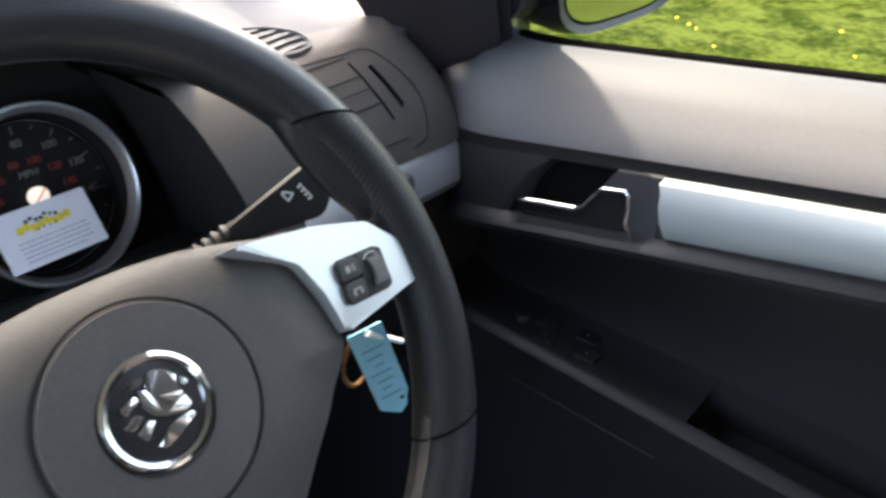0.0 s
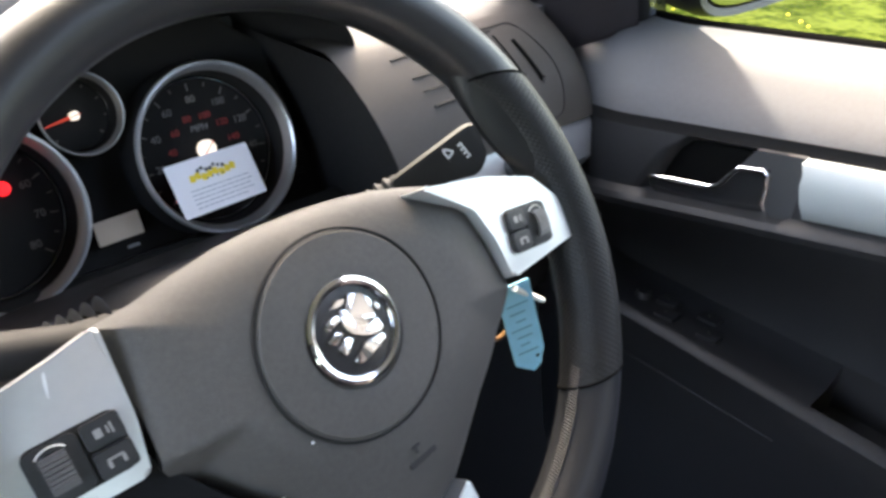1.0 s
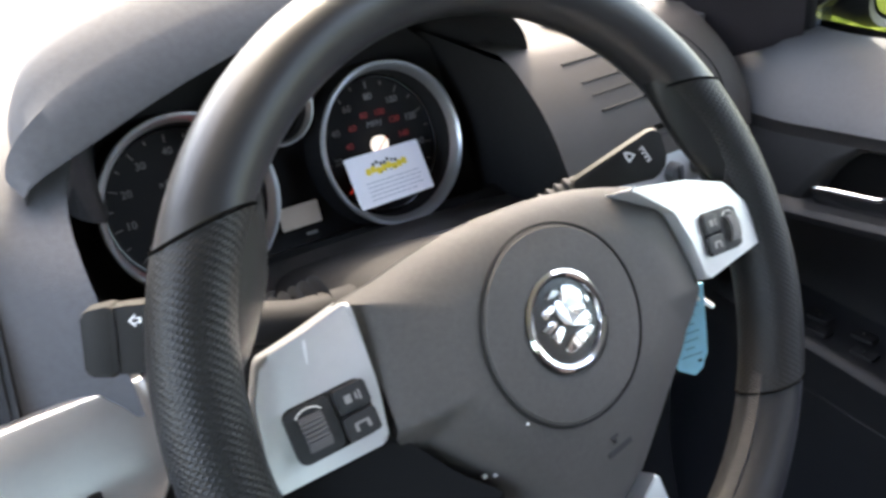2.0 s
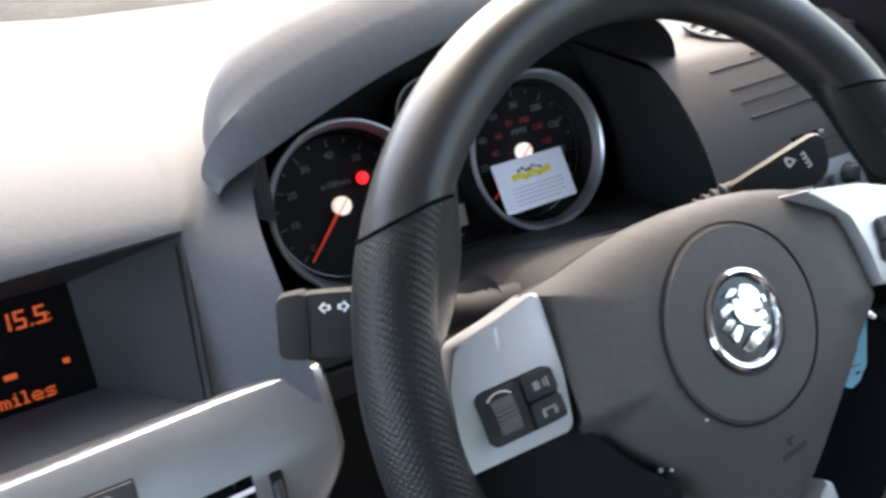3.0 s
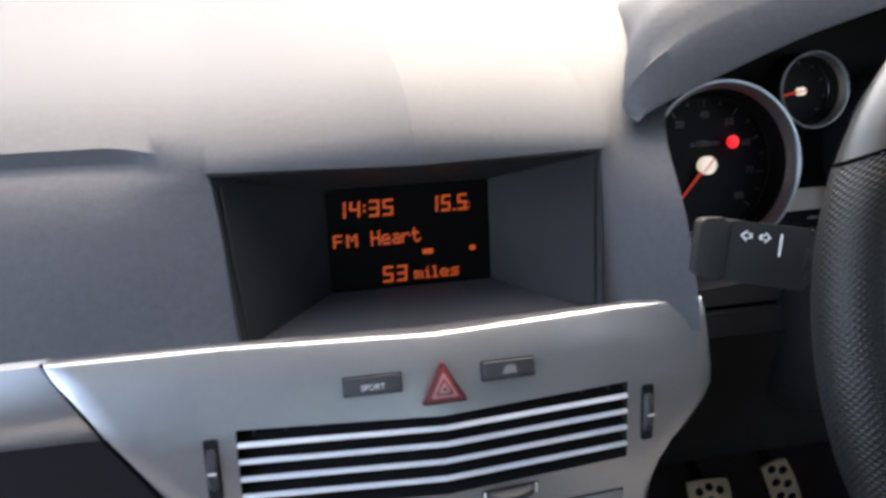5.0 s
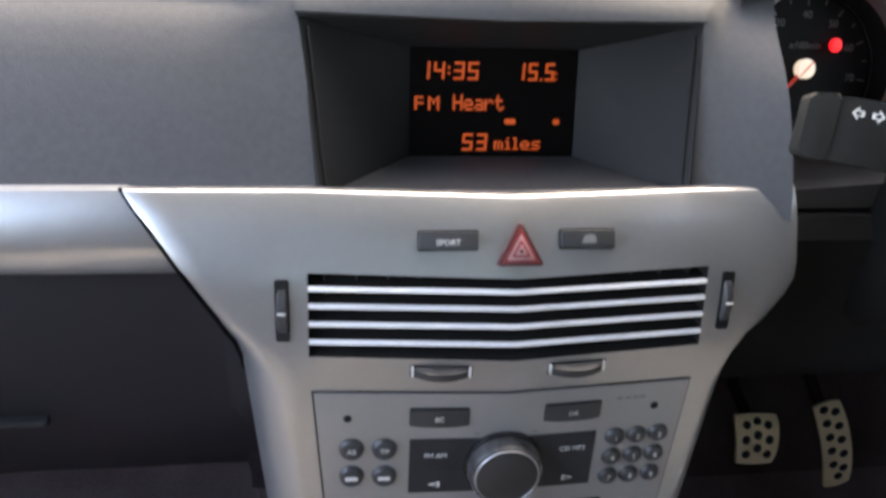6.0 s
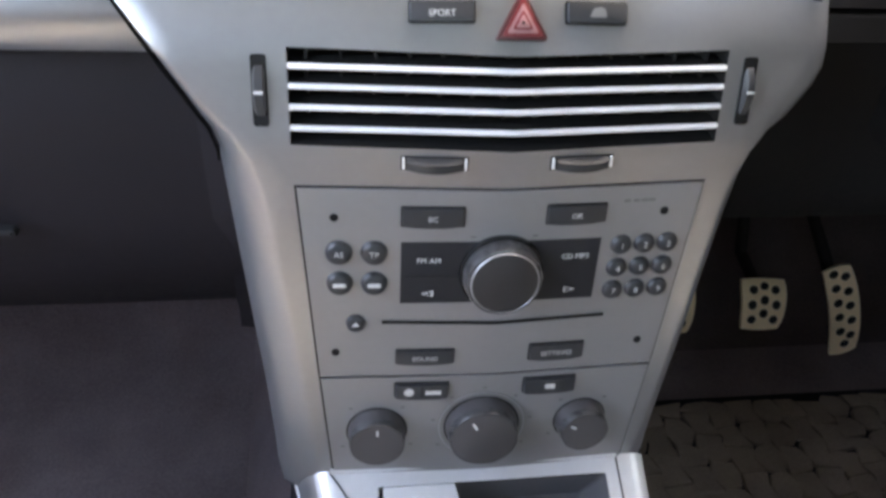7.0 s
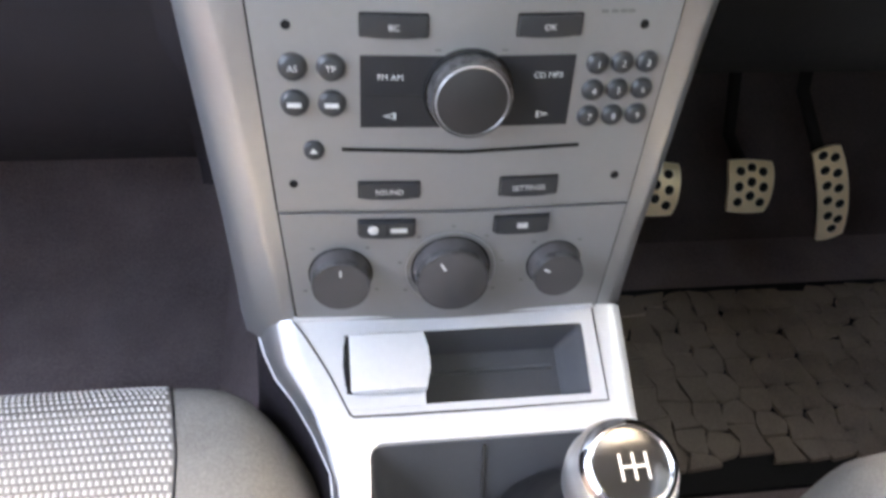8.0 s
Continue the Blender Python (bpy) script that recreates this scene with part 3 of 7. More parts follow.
def build_hood():
    a = [Vector((x, 0, z)) for x, z in smooth_2d(HOOD_OUT)]
    b = [Vector((x, 0, z)) for x, z in smooth_2d(HOOD_IN)]
    n = len(a)

    def y_rim(i):
        return 0.101 + 0.016 * i / n + 0.028 * tail(b[i].x)

    def tail(x):
        """The right end of the hood runs back behind the end panel."""
        return min(1, max(0, (x - 0.44) / 0.06))

    def narrow(x, dy):
        x += 0.024 * tail(x)
        f = lerp(dy, [0, 0.012, 0.026, 0.042, 0.075, 0.12, 0.17, 0.23, 0.31], [1, 0.975, 0.935, 0.89, 0.80, 0.70, 0.61, 0.53, 0.47])
        return 0.31 + (x - 0.31) * (f if x < 0.31 else 0.4 + 0.6 * f)

    rows = []
    # rim, then the outer skin sinking into the padded top
    rows.append([(narrow(b[i].x, 0.0032), y_rim(i) + 0.004, b[i].z) for i in range(n)])
    for f, dy in ((0.0, 0.0), (0.06, 0.0002), (0.35, 0.0075), (0.52, 0.0130)):
        rows.append([(narrow(b[i].x + (a[i].x - b[i].x) * f, 0), y_rim(i) + dy, b[i].z + (a[i].z - b[i].z) * f) for i in range(n)])
    for f, up, dy, k in ((0.60, 0.60, 0.0160, 1.0), (0.75, 0.75, 0.024, 1.0), (0.93, 0.92, 0.035, 1.0), (1.0, 0.98, 0.047, 1.0), (1.0, 1.0, 0.075, 0.97), (1.0, 1.0, 0.12, 0.84), (1.0, 1.0, 0.17, 0.62), (1.0, 1.0, 0.23, 0.34), (1.0, 1.0, 0.29, 0.08), (1.0, 1.0, 0.31, -0.05)):
        rows.append([(narrow(b[i].x + (a[i].x - b[i].x) * f, dy), y_rim(i) + dy, 0.984 + (b[i].z + (a[i].z - b[i].z) * (f + (up - f) * lerp(b[i].x, [0.14, 0.2], [0, 1])) - 0.984) * k) for i in range(n)])
    # The right end of the hood is split off and painted black as shade.
    split = next(i for i in range(n) if b[i].x > 0.455)
    hood = part("instrument_hood", grid([r[:split + 1] for r in rows]), M_DASH, dashboard, "dark grey curved hood over the gauges")
    part("hood_end", grid([r[split:] for r in rows]), M_HOLE, hood, "end of the hood with its shade painted black")
    # tunnel behind the rim that encloses the gauges, its shade painted near-black
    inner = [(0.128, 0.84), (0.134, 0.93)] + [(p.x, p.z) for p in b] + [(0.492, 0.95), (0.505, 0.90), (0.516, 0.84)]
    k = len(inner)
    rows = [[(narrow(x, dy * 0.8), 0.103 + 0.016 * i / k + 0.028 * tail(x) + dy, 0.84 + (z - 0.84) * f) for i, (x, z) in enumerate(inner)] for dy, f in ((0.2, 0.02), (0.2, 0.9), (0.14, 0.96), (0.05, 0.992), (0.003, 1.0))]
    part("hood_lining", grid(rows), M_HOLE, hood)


def smooth_2d(pts, n=4):
    return [(p.x, p.y) for p in smooth_path([(x, y, 0) for x, y in pts], n)]


build_hood()


# outer edge of the centre fascia
OUT_Z = [0.56, 0.606, 0.655, 0.726, 0.777, 0.80, 0.814, 0.826, 0.84, 0.866, 0.885, 0.8985]
OUT_X = [0.112, 0.1135, 0.1165, 0.123, 0.1275, 0.130, 0.1335, 0.1395, 0.152, 0.1695, 0.184, 0.1955]


def build_lower_dash():
    # silver strip and glovebox on the passenger side
    rows = []
    for x in np.linspace(-0.79, -0.2, 16):
        e = lerp(x, [-0.215, -0.2], [0, 1])
        row = []
        for y, z in [(0.05, 0.8985), (0.043, 0.8975), (0.036, 0.890), (0.0305, 0.877), (0.0295, 0.865), (0.035, 0.857), (0.05, 0.853)]:
            xx = x + e * (0.895 - z) * 0.75 + (0.0085 if e else 0)
            low = 0.0045 * lerp(x, [-0.5, -0.2], [0, 1]) * lerp(z, [0.853, 0.895], [1, 0])
            row.append((xx + low * 0.75, y, z - low))
        rows.append(row)
    part("strip_edge", tube([Vector(p) + Vector((0.0006, -0.0008, 0)) for p in rows[-1][1:-1]], 0.0016, n=6), M_SLAT, dashboard, "bright bevelled strip end")
    part("silver_strip", grid(rows), M_SILVER, dashboard, "satin silver trim strip")
    rows = []
    for x in np.linspace(-0.79, -0.128, 24):
        row = []
        for y, z in [(0.09, 0.865), (0.06, 0.855), (0.052, 0.842), (0.05, 0.8), (0.055, 0.74), (0.068, 0.69), (0.095, 0.645), (0.135, 0.605), (0.19, 0.575), (0.30, 0.56)]:
            row.append((x, y, z))
        rows.append(row)
    lower = thing("glovebox", (-0.45, 0.08, 0.7), "closed dark grey glovebox under the dashboard", "glovebox")
    part("lid", grid(rows), M_GLOVE, lower)
    rows = []
    for z in np.linspace(0.6, 0.853, 30):
        ox, ly = max(lerp(z, OUT_Z, OUT_X), 0.1325), lerp(z, [0.62, 0.68, 0.74, 0.8, 0.842, 0.855], [0.11, 0.075, 0.055, 0.05, 0.052, 0.06])
        rows.append([(-ox - d, ly - e, z) for d, e in ((0.0, 0.0008), (0.0055, 0.0008), (0.007, 0.0030), (0.010, 0.0034), (0.016, 0.0018), (0.024, 0.0))])
    part("gap", grid([r[:2] for r in rows]), M_GROOVE, lower, "dark gap beside the lid")
    part("lid_edge", grid([r[1:] for r in rows]), M_GLOVE, lower, "rounded edge of the lid")
    part("handle", prism(rounded(0.15, 0.006, 0.002), 0, 0.006, frame_of((-0.335, 0.048, 0.741), (1, 0, 0), (0, 0.02, 1)), 0.003), M_DARK, lower, "slim black grip bar")
    # driver-side knee panel and shelf under the gauges
    rows = []
    for x in np.linspace(0.128, 0.79, 24):
        row = []
        for y, z in [(0.16, 0.868), (0.12, 0.862), (0.08, 0.856), (0.07, 0.845), (0.075, 0.80), (0.092, 0.74), (0.115, 0.69), (0.14, 0.668), (0.3, 0.66), (0.5, 0.66)]:
            row.append((x, y, z))
        rows.append(row)
    # Knee panel in near-black: the shade below the dashboard is in its colour.
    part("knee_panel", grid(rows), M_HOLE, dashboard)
    for sx in (-1, 1):
        # The left panel is drawn further back to keep light off the carpet.
        back = 0.12 if sx > 0 else -0.04
        part("kick_panel", prism([(back, 0.27), (0.74, 0.27), (0.74, 0.86), (back, 0.86)], 0.79, 0.80, Matrix(((0, 0, sx, 0), (1, 0, 0, 0), (0, 1, 0, 0), (0, 0, 0, 1)))), M_GLOVE, dashboard, smooth=False)
    # Hidden near-black plate inside the dashboard, above the footwells.
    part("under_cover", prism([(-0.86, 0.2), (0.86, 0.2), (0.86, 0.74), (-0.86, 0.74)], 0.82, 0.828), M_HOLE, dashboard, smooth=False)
    rows = []
    for x in np.linspace(0.162, 0.512, 20):
        s = (x - 0.337) / 0.175
        row = [(x, 0.20, 0.850), (x, 0.14, 0.866 + 0.006 * (1 - s * s)), (x, 0.10, 0.872 + 0.012 * (1 - s * s)), (x, 0.088, 0.868 + 0.010 * (1 - s * s)), (x, 0.084, 0.86)]
        rows.append(row)
    part("gauge_shelf", grid(rows), M_KNOB, dashboard)


build_lower_dash()


def build_driver_end():
    """Panel with side air vent and cubby at the driver's end of the dashboard."""
    end = part("end_panel", grid(end_rows(0.47, 0.775, 24)), M_DASH2, dashboard, "mid-grey plastic end panel")
    part("door_gap", prism([(0.728, 0.60), (0.815, 0.60), (0.815, 0.93), (0.775, 0.962), (0.728, 0.985)], 0.0, 0.004, Matrix(((1, 0, 0, 0), (0, 0, 1, 0.152), (0, 1, 0, 0), (0, 0, 0, 1)))), M_HOLE, end, smooth=False)
    rows = []
    for t in np.linspace(0, 1.7, 12):
        p = end_point(0.478 + 0.016 * t, max(0, 1 - t))
        p = (p[0], p[1], p[2] + 0.081 * min(0, 1 - t))
        rows.append([(p[0] - 0.001, p[1] + d, p[2]) for d in (0.0, 0.012, 0.05, 0.13, 0.24)])
    # Near-black colour carries the shade inside the gauge opening.
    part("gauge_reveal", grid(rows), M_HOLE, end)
    def at(x, z):
        return end_point(x, (z - 0.906) / 0.081)

    for x0, x1, z, r in ((0.524, 0.637, 0.981, 0.0009), (0.534, 0.641, 0.969, 0.0007), (0.538, 0.645, 0.9605, 0.0005), (0.542, 0.650, 0.950, 0.0013), (0.56, 0.66, 0.9205, 0.0006)):
        part("groove", tube([at(x0, z), at((x0 + x1) / 2, z + 0.0015), at(x1, z + 0.003)], [r * 0.9, r * 0.75, r * 0.6], n=6), M_HOLE, end)
    part("groove", tube([at(0.637 + 0.014 * k, 0.981 - 0.042 * k) for k in (0, 0.25, 0.5, 0.75, 1)], 0.0008, n=6), M_GROOVE, end)
    slot = [at(0.655 + 0.012 * k, 0.976 - 0.03 * k) for k in (0, 0.25, 0.5, 0.75, 1)]
    part("slot", tube(slot, 0.002, n=8), M_GROOVE, end)
    part("slot_slider", tube([Vector(slot[-1]) + Vector((-0.001, -0.001, 0.003)), Vector(slot[-1]) + Vector((0.0005, -0.001, -0.0015))], 0.0014, n=8), M_CHROME, end)
    part("catch_slot", tube([at(0.578, 0.928), at(0.614, 0.929)], 0.0022, n=8), M_GROOVE, end)
    part("catch", tube([Vector(at(0.607, 0.929)) + Vector((0, -0.001, 0)), Vector(at(0.6125, 0.929)) + Vector((0, -0.001, 0))], 0.0018, n=8), M_SILVER, end)
    loop = [at(x, z) for x, z in ((0.575, 0.986), (0.635, 0.986), (0.666, 0.985), (0.684, 0.966), (0.690, 0.945), (0.683, 0.92), (0.664, 0.914))]
    part("flap_outline", tube(smooth_path(loop, 6), 0.0005, n=6), M_HOLE, end)
    # satin silver light-switch plate below
    rows = []
    for x in np.linspace(0.535, 0.775, 14):
        r = []
        for y, z in [(0.09, 0.909), (0.070, 0.9075), (0.063, 0.900), (0.055, 0.872), (0.061, 0.862), (0.1, 0.858)]:
            r.append((x, y + 16.0 * max(0, x - 0.712) ** 2, z))
        rows.append(r)
    plate = part("switch_plate", grid(rows), M_SILVER, dashboard, "satin silver light switch plate")
    for x in (0.608, 0.641):
        m = frame_of((x, 0.0605, 0.890), (1, 0, 0), (0, 0.28, 1))
        d = part("switch_dial", lathe([(0.0, 0.009), (0.006, 0.009), (0.0082, 0.007), (0.0092, 0.0), (0.0098, -0.002)], 24, m), M_BUTTON, plate)
        part("grip", prism(rounded(0.004, 0.014, 0.0015), 0.009, 0.012, m, 0.0008), M_BUTTON, d)
    # round demister outlet on the top
    spot = Matrix.Translation((0.599, 0.172, 0.9915)) @ Matrix.Rotation(radians(3), 4, "X") @ Matrix.Rotation(radians(-75), 4, "Z")
    vent = part("demister_outlet", lathe([(0.030, 0.0), (0.031, 0.0035), (0.0285, 0.0042), (0.0275, 0.001), (0.0275, -0.01)], 32, spot @ Matrix.Diagonal((1.2, 1.2, 1, 1))), M_DASH, dashboard, "grey slatted demister outlet")
    part("outlet_well", prism([(x * 1.2, y * 1.2) for x, y in circle(0.0275)], -0.002, 0.0008, spot), M_HOLE, vent)
    for i in range(5):
        x = -0.025 + 0.0127 * i
        e = 0.032 * math.sqrt(max(0.1, 1 - ((x + 0.001) / 0.0335) ** 2))
        part("fin", prism([(x - 0.0034, -e), (x + 0.0026, -e), (x + 0.0012, -e * 0.3), (x + 0.0014, e * 0.3), (x + 0.0042, e), (x - 0.0018, e), (x - 0.0046, e * 0.3), (x - 0.0048, -e * 0.3)], 0.0008, 0.003, spot, 0.0006, 1), M_DASH, vent)


def end_point(x, h):
    """A place on the end panel; h runs from 0 at its foot to 1 at its top."""
    z = 0.906 + 0.081 * h
    y = 0.064 + 0.032 * h + 0.03 * h ** 3
    y += 16.0 * max(0, x - (0.712 - 0.022 * h * h)) ** 2
    return (x, y - 0.0006, z)


def end_rows(x0, x1, n):
    rows = []
    for x in np.linspace(x0, x1, n):
        row = []
        for h in [0, 0.1, 0.25, 0.4, 0.55, 0.7, 0.82, 0.92, 1.0]:
            p = end_point(max(x, 0.494 - 0.016 * h), h)
            row.append((p[0], p[1] + 0.0006, p[2]))
        p = row[-1]
        row += [(p[0], p[1] + 0.012, p[2] + 0.004), (p[0], p[1] + 0.05, p[2] + 0.003)]
        rows.append(row)
    return rows


build_driver_end()

# ---------------------------------------------------------------- gauges
GAUGE = frame_of((0.242, 0.191, 0.912), (1, 0, 0), (0, math.sin(radians(22)), math.cos(radians(22))))
cluster = thing("instrument_cluster", (0.33, 0.2, 0.9), "black instrument cluster with three silver-ringed dials", "instrument cluster")


def build_gauge(name, cx, cy, r, marks, needle_deg, labels, red=False, unit=""):
    m = GAUGE @ off(cx, cy)
    front, m = m, m @ off(0, 0, -0.004 if r < 0.04 else -0.007)
    k = 0.6 if r < 0.04 else 0.8
    bez = part(name, lathe([(r * 0.86, -0.0065), (r * 0.880, 0.012 * k), (r * 0.927, 0.024 * k), (r * 0.945, 0.0275 * k), (r, 0.025 * k), (r * 1.01, 0.012 * k), (r * 1.02, -0.004)], 56, front), M_HOLE, cluster, "deep black dial with a silver ring")
    part("ring", lathe([(r * 0.888, 0.0165 * k), (r * 0.925, 0.0255 * k), (r * 0.938, 0.0274 * k), (r * 0.955, 0.0288 * k), (r * 0.98, 0.0286 * k), (r * 0.998, 0.0262 * k)], 56, front), M_SILVER, bez)
    part("inner_ring", lathe([(r * 0.815, 0.0012), (r * 0.825, 0.0040), (r * 0.84, 0.0044), (r * 0.865, 0.003)], 56, m), M_GLOSS, bez)
    part("dial_face", prism(circle(r * 0.86, 48), 0.0, 0.001, m), M_HOLE, bez)
    bm = bmesh.new()
    for i in range(marks * 2 - 1):
        a = radians(222 - i * 264 / (marks * 2 - 2))
        long = 0.09 if i % 2 == 0 else 0.05
        mm = m @ Matrix.Rotation(a, 4, "Z")
        add_prism(bm, [(r * (0.79 - long), -0.00035), (r * 0.79, -0.00035), (r * 0.79, 0.00035), (r * (0.79 - long), 0.00035)], 0.001, 0.0014, mm)
    part("graduation", bm, M_DIAL, bez, smooth=False)
    for i, s in enumerate(labels):
        if not s:
            continue
        a = radians(222 - i * 264 / (marks - 1))
        part("numeral", text_bm(s, r * 0.12, m @ off(r * 0.6 * math.cos(a), r * 0.6 * math.sin(a), 0.0013)), M_DIAL, bez, smooth=False)
    if red:
        for i in range(8):
            a = radians(205 - i * 230 / 7)
            part("red_numeral", text_bm(str(20 * (i + 1)), r * 0.11, m @ off(r * 0.4 * math.cos(a), r * 0.4 * math.sin(a), 0.0013)), M_REDPRINT, bez, smooth=False)
    if unit:
        part("unit_mark", text_bm(unit, r * 0.11, m @ off(0, r * 0.26, 0.0013), shear=0.2), M_PRINTG, bez, smooth=False)
    part("needle", prism([(0, -0.0011), (r * 0.74, -0.0004), (r * 0.74, 0.0004), (0, 0.0011)], 0.003, 0.0042, m @ off(rz=needle_deg)), M_NEEDLE, bez, "thin red needle")
    cap = part("needle_cap", lathe([(0.0, 0.0075), (r * 0.09, 0.0072), (r * 0.112, 0.006), (r * 0.108, 0.001)], 24, m), M_CAP, bez, "pale round needle cap")
    part("cap_line", prism([(-r * 0.11, -0.0004), (r * 0.11, -0.0004), (r * 0.11, 0.0004), (-r * 0.11, 0.0004)], 0.0074, 0.0078, m @ off(rz=needle_deg)), M_NEEDLE, cap)
    return bez


def build_cluster():
    plate = []
    for u in np.linspace(-0.075, 0.118, 8):
        w0, w1 = -0.088 + 1.2 * max(0, u - 0.06), 0.268 - 1.25 * max(0, u - 0.05)
        plate.append([GAUGE @ Vector((x, u, -0.009 - 0.02 * max(0, -0.05 - u))) for x in np.linspace(w0, w1, 14)])
    part("face_plate", shell(plate, 0.002), M_HOLE, cluster)
    tacho = build_gauge("tachometer", 0.0005, 0.0, 0.0625, 9, 228, ["0", "10", "20", "30", "40", "50", "60", "70", "80"], unit="x100min")
    lamp = GAUGE @ off(0.0195, 0.0165)
    part("warning_lamp", prism(circle(0.0047, 20), 0.001, 0.0022, lamp, 0.0004), M_WARN, tacho, "lit red warning lamp")
    build_gauge("speedometer", 0.165, 0.005, 0.0645, 9, 222, ["", "20", "40", "60", "80", "100", "120", "140", ""], red=True, unit="MPH")
    build_gauge("fuel_gauge", 0.078, 0.051, 0.0285, 5, 190, ["", "", "", "", ""])
    part("trip_screen", prism(rounded(0.033, 0.017, 0.001), 0.0, 0.0012, GAUGE @ off(0.0815, -0.031, 0, 1)), M_LCD, cluster, "small unlit beige trip screen")
    part("trip_mark", prism(rounded(0.009, 0.0022, 0.0006), 0.0, 0.0006, GAUGE @ off(0.088, -0.046)), M_PRINTG, cluster)
    part("trip_button", lathe([(0.0, 0.011), (0.0022, 0.011), (0.003, 0.009), (0.003, 0.0)], 16, GAUGE @ off(0.2335, -0.031)), M_HOLE, cluster)


build_cluster()


def build_card():
    a, b, c = Vector((0.3635, 0.177, 0.9195)), Vector((0.4325, 0.179, 0.9205)), Vector((0.3608, 0.153, 0.8865))
    m = frame_of((b + c) / 2, b - a, a - c)
    w, h = (b - a).length, (a - c).length
    card = tagged(obj("card", prism(rounded(w, h, 0.0015), -0.0003, 0.0003, m), M_CARD), "white printed card with yellow lettering tucked against the speedometer", "card")
    rnd = random.Random(3)
    for i in range(5):
        x = -w * 0.33
        while x < w * (0.36 - 0.1 * (i == 4)):
            k = 0.0022 + 0.0035 * rnd.random()
            part("text_bar", prism(rounded(k, 0.0009, 0.0002, 1), 0.0003, 0.0004, m @ off(x + k / 2, -0.0025 - 0.0033 * i)), M_INK, card, smooth=False)
            x += k + 0.0008
    for i in range(8):
        part("logo_block", prism(round_poly([(-0.0024, -0.0024), (0.0022, -0.003), (0.0026, 0.0022), (-0.0018, 0.003)], 0.0012), 0.0003, 0.0005, m @ off(-0.0175 + 0.0048 * i, 0.0062 + 0.0011 * math.sin(i * 2.1), 0, 14 * math.sin(i * 1.7))), M_YELLOW, card, smooth=False)
    for i in range(7):
        part("logo_block", prism(rounded(0.0016 + 0.0012 * rnd.random(), 0.0026, 0.0005), 0.0005, 0.0006, m @ off(-0.0115 + 0.0034 * i, 0.0108 + 0.0012 * math.sin(i * 1.9), 0, 20 * math.sin(i))), M_BLACKINK, card, smooth=False)
    for i in range(4):
        part("logo_block", prism(rounded(0.0012, 0.0016, 0.0004), 0.0005, 0.0006, m @ off(-0.006 + 0.0042 * i, 0.0035 + 0.0006 * (i % 2))), M_BLACKINK, card, smooth=False)


build_card()

# ---------------------------------------------------------------- information display


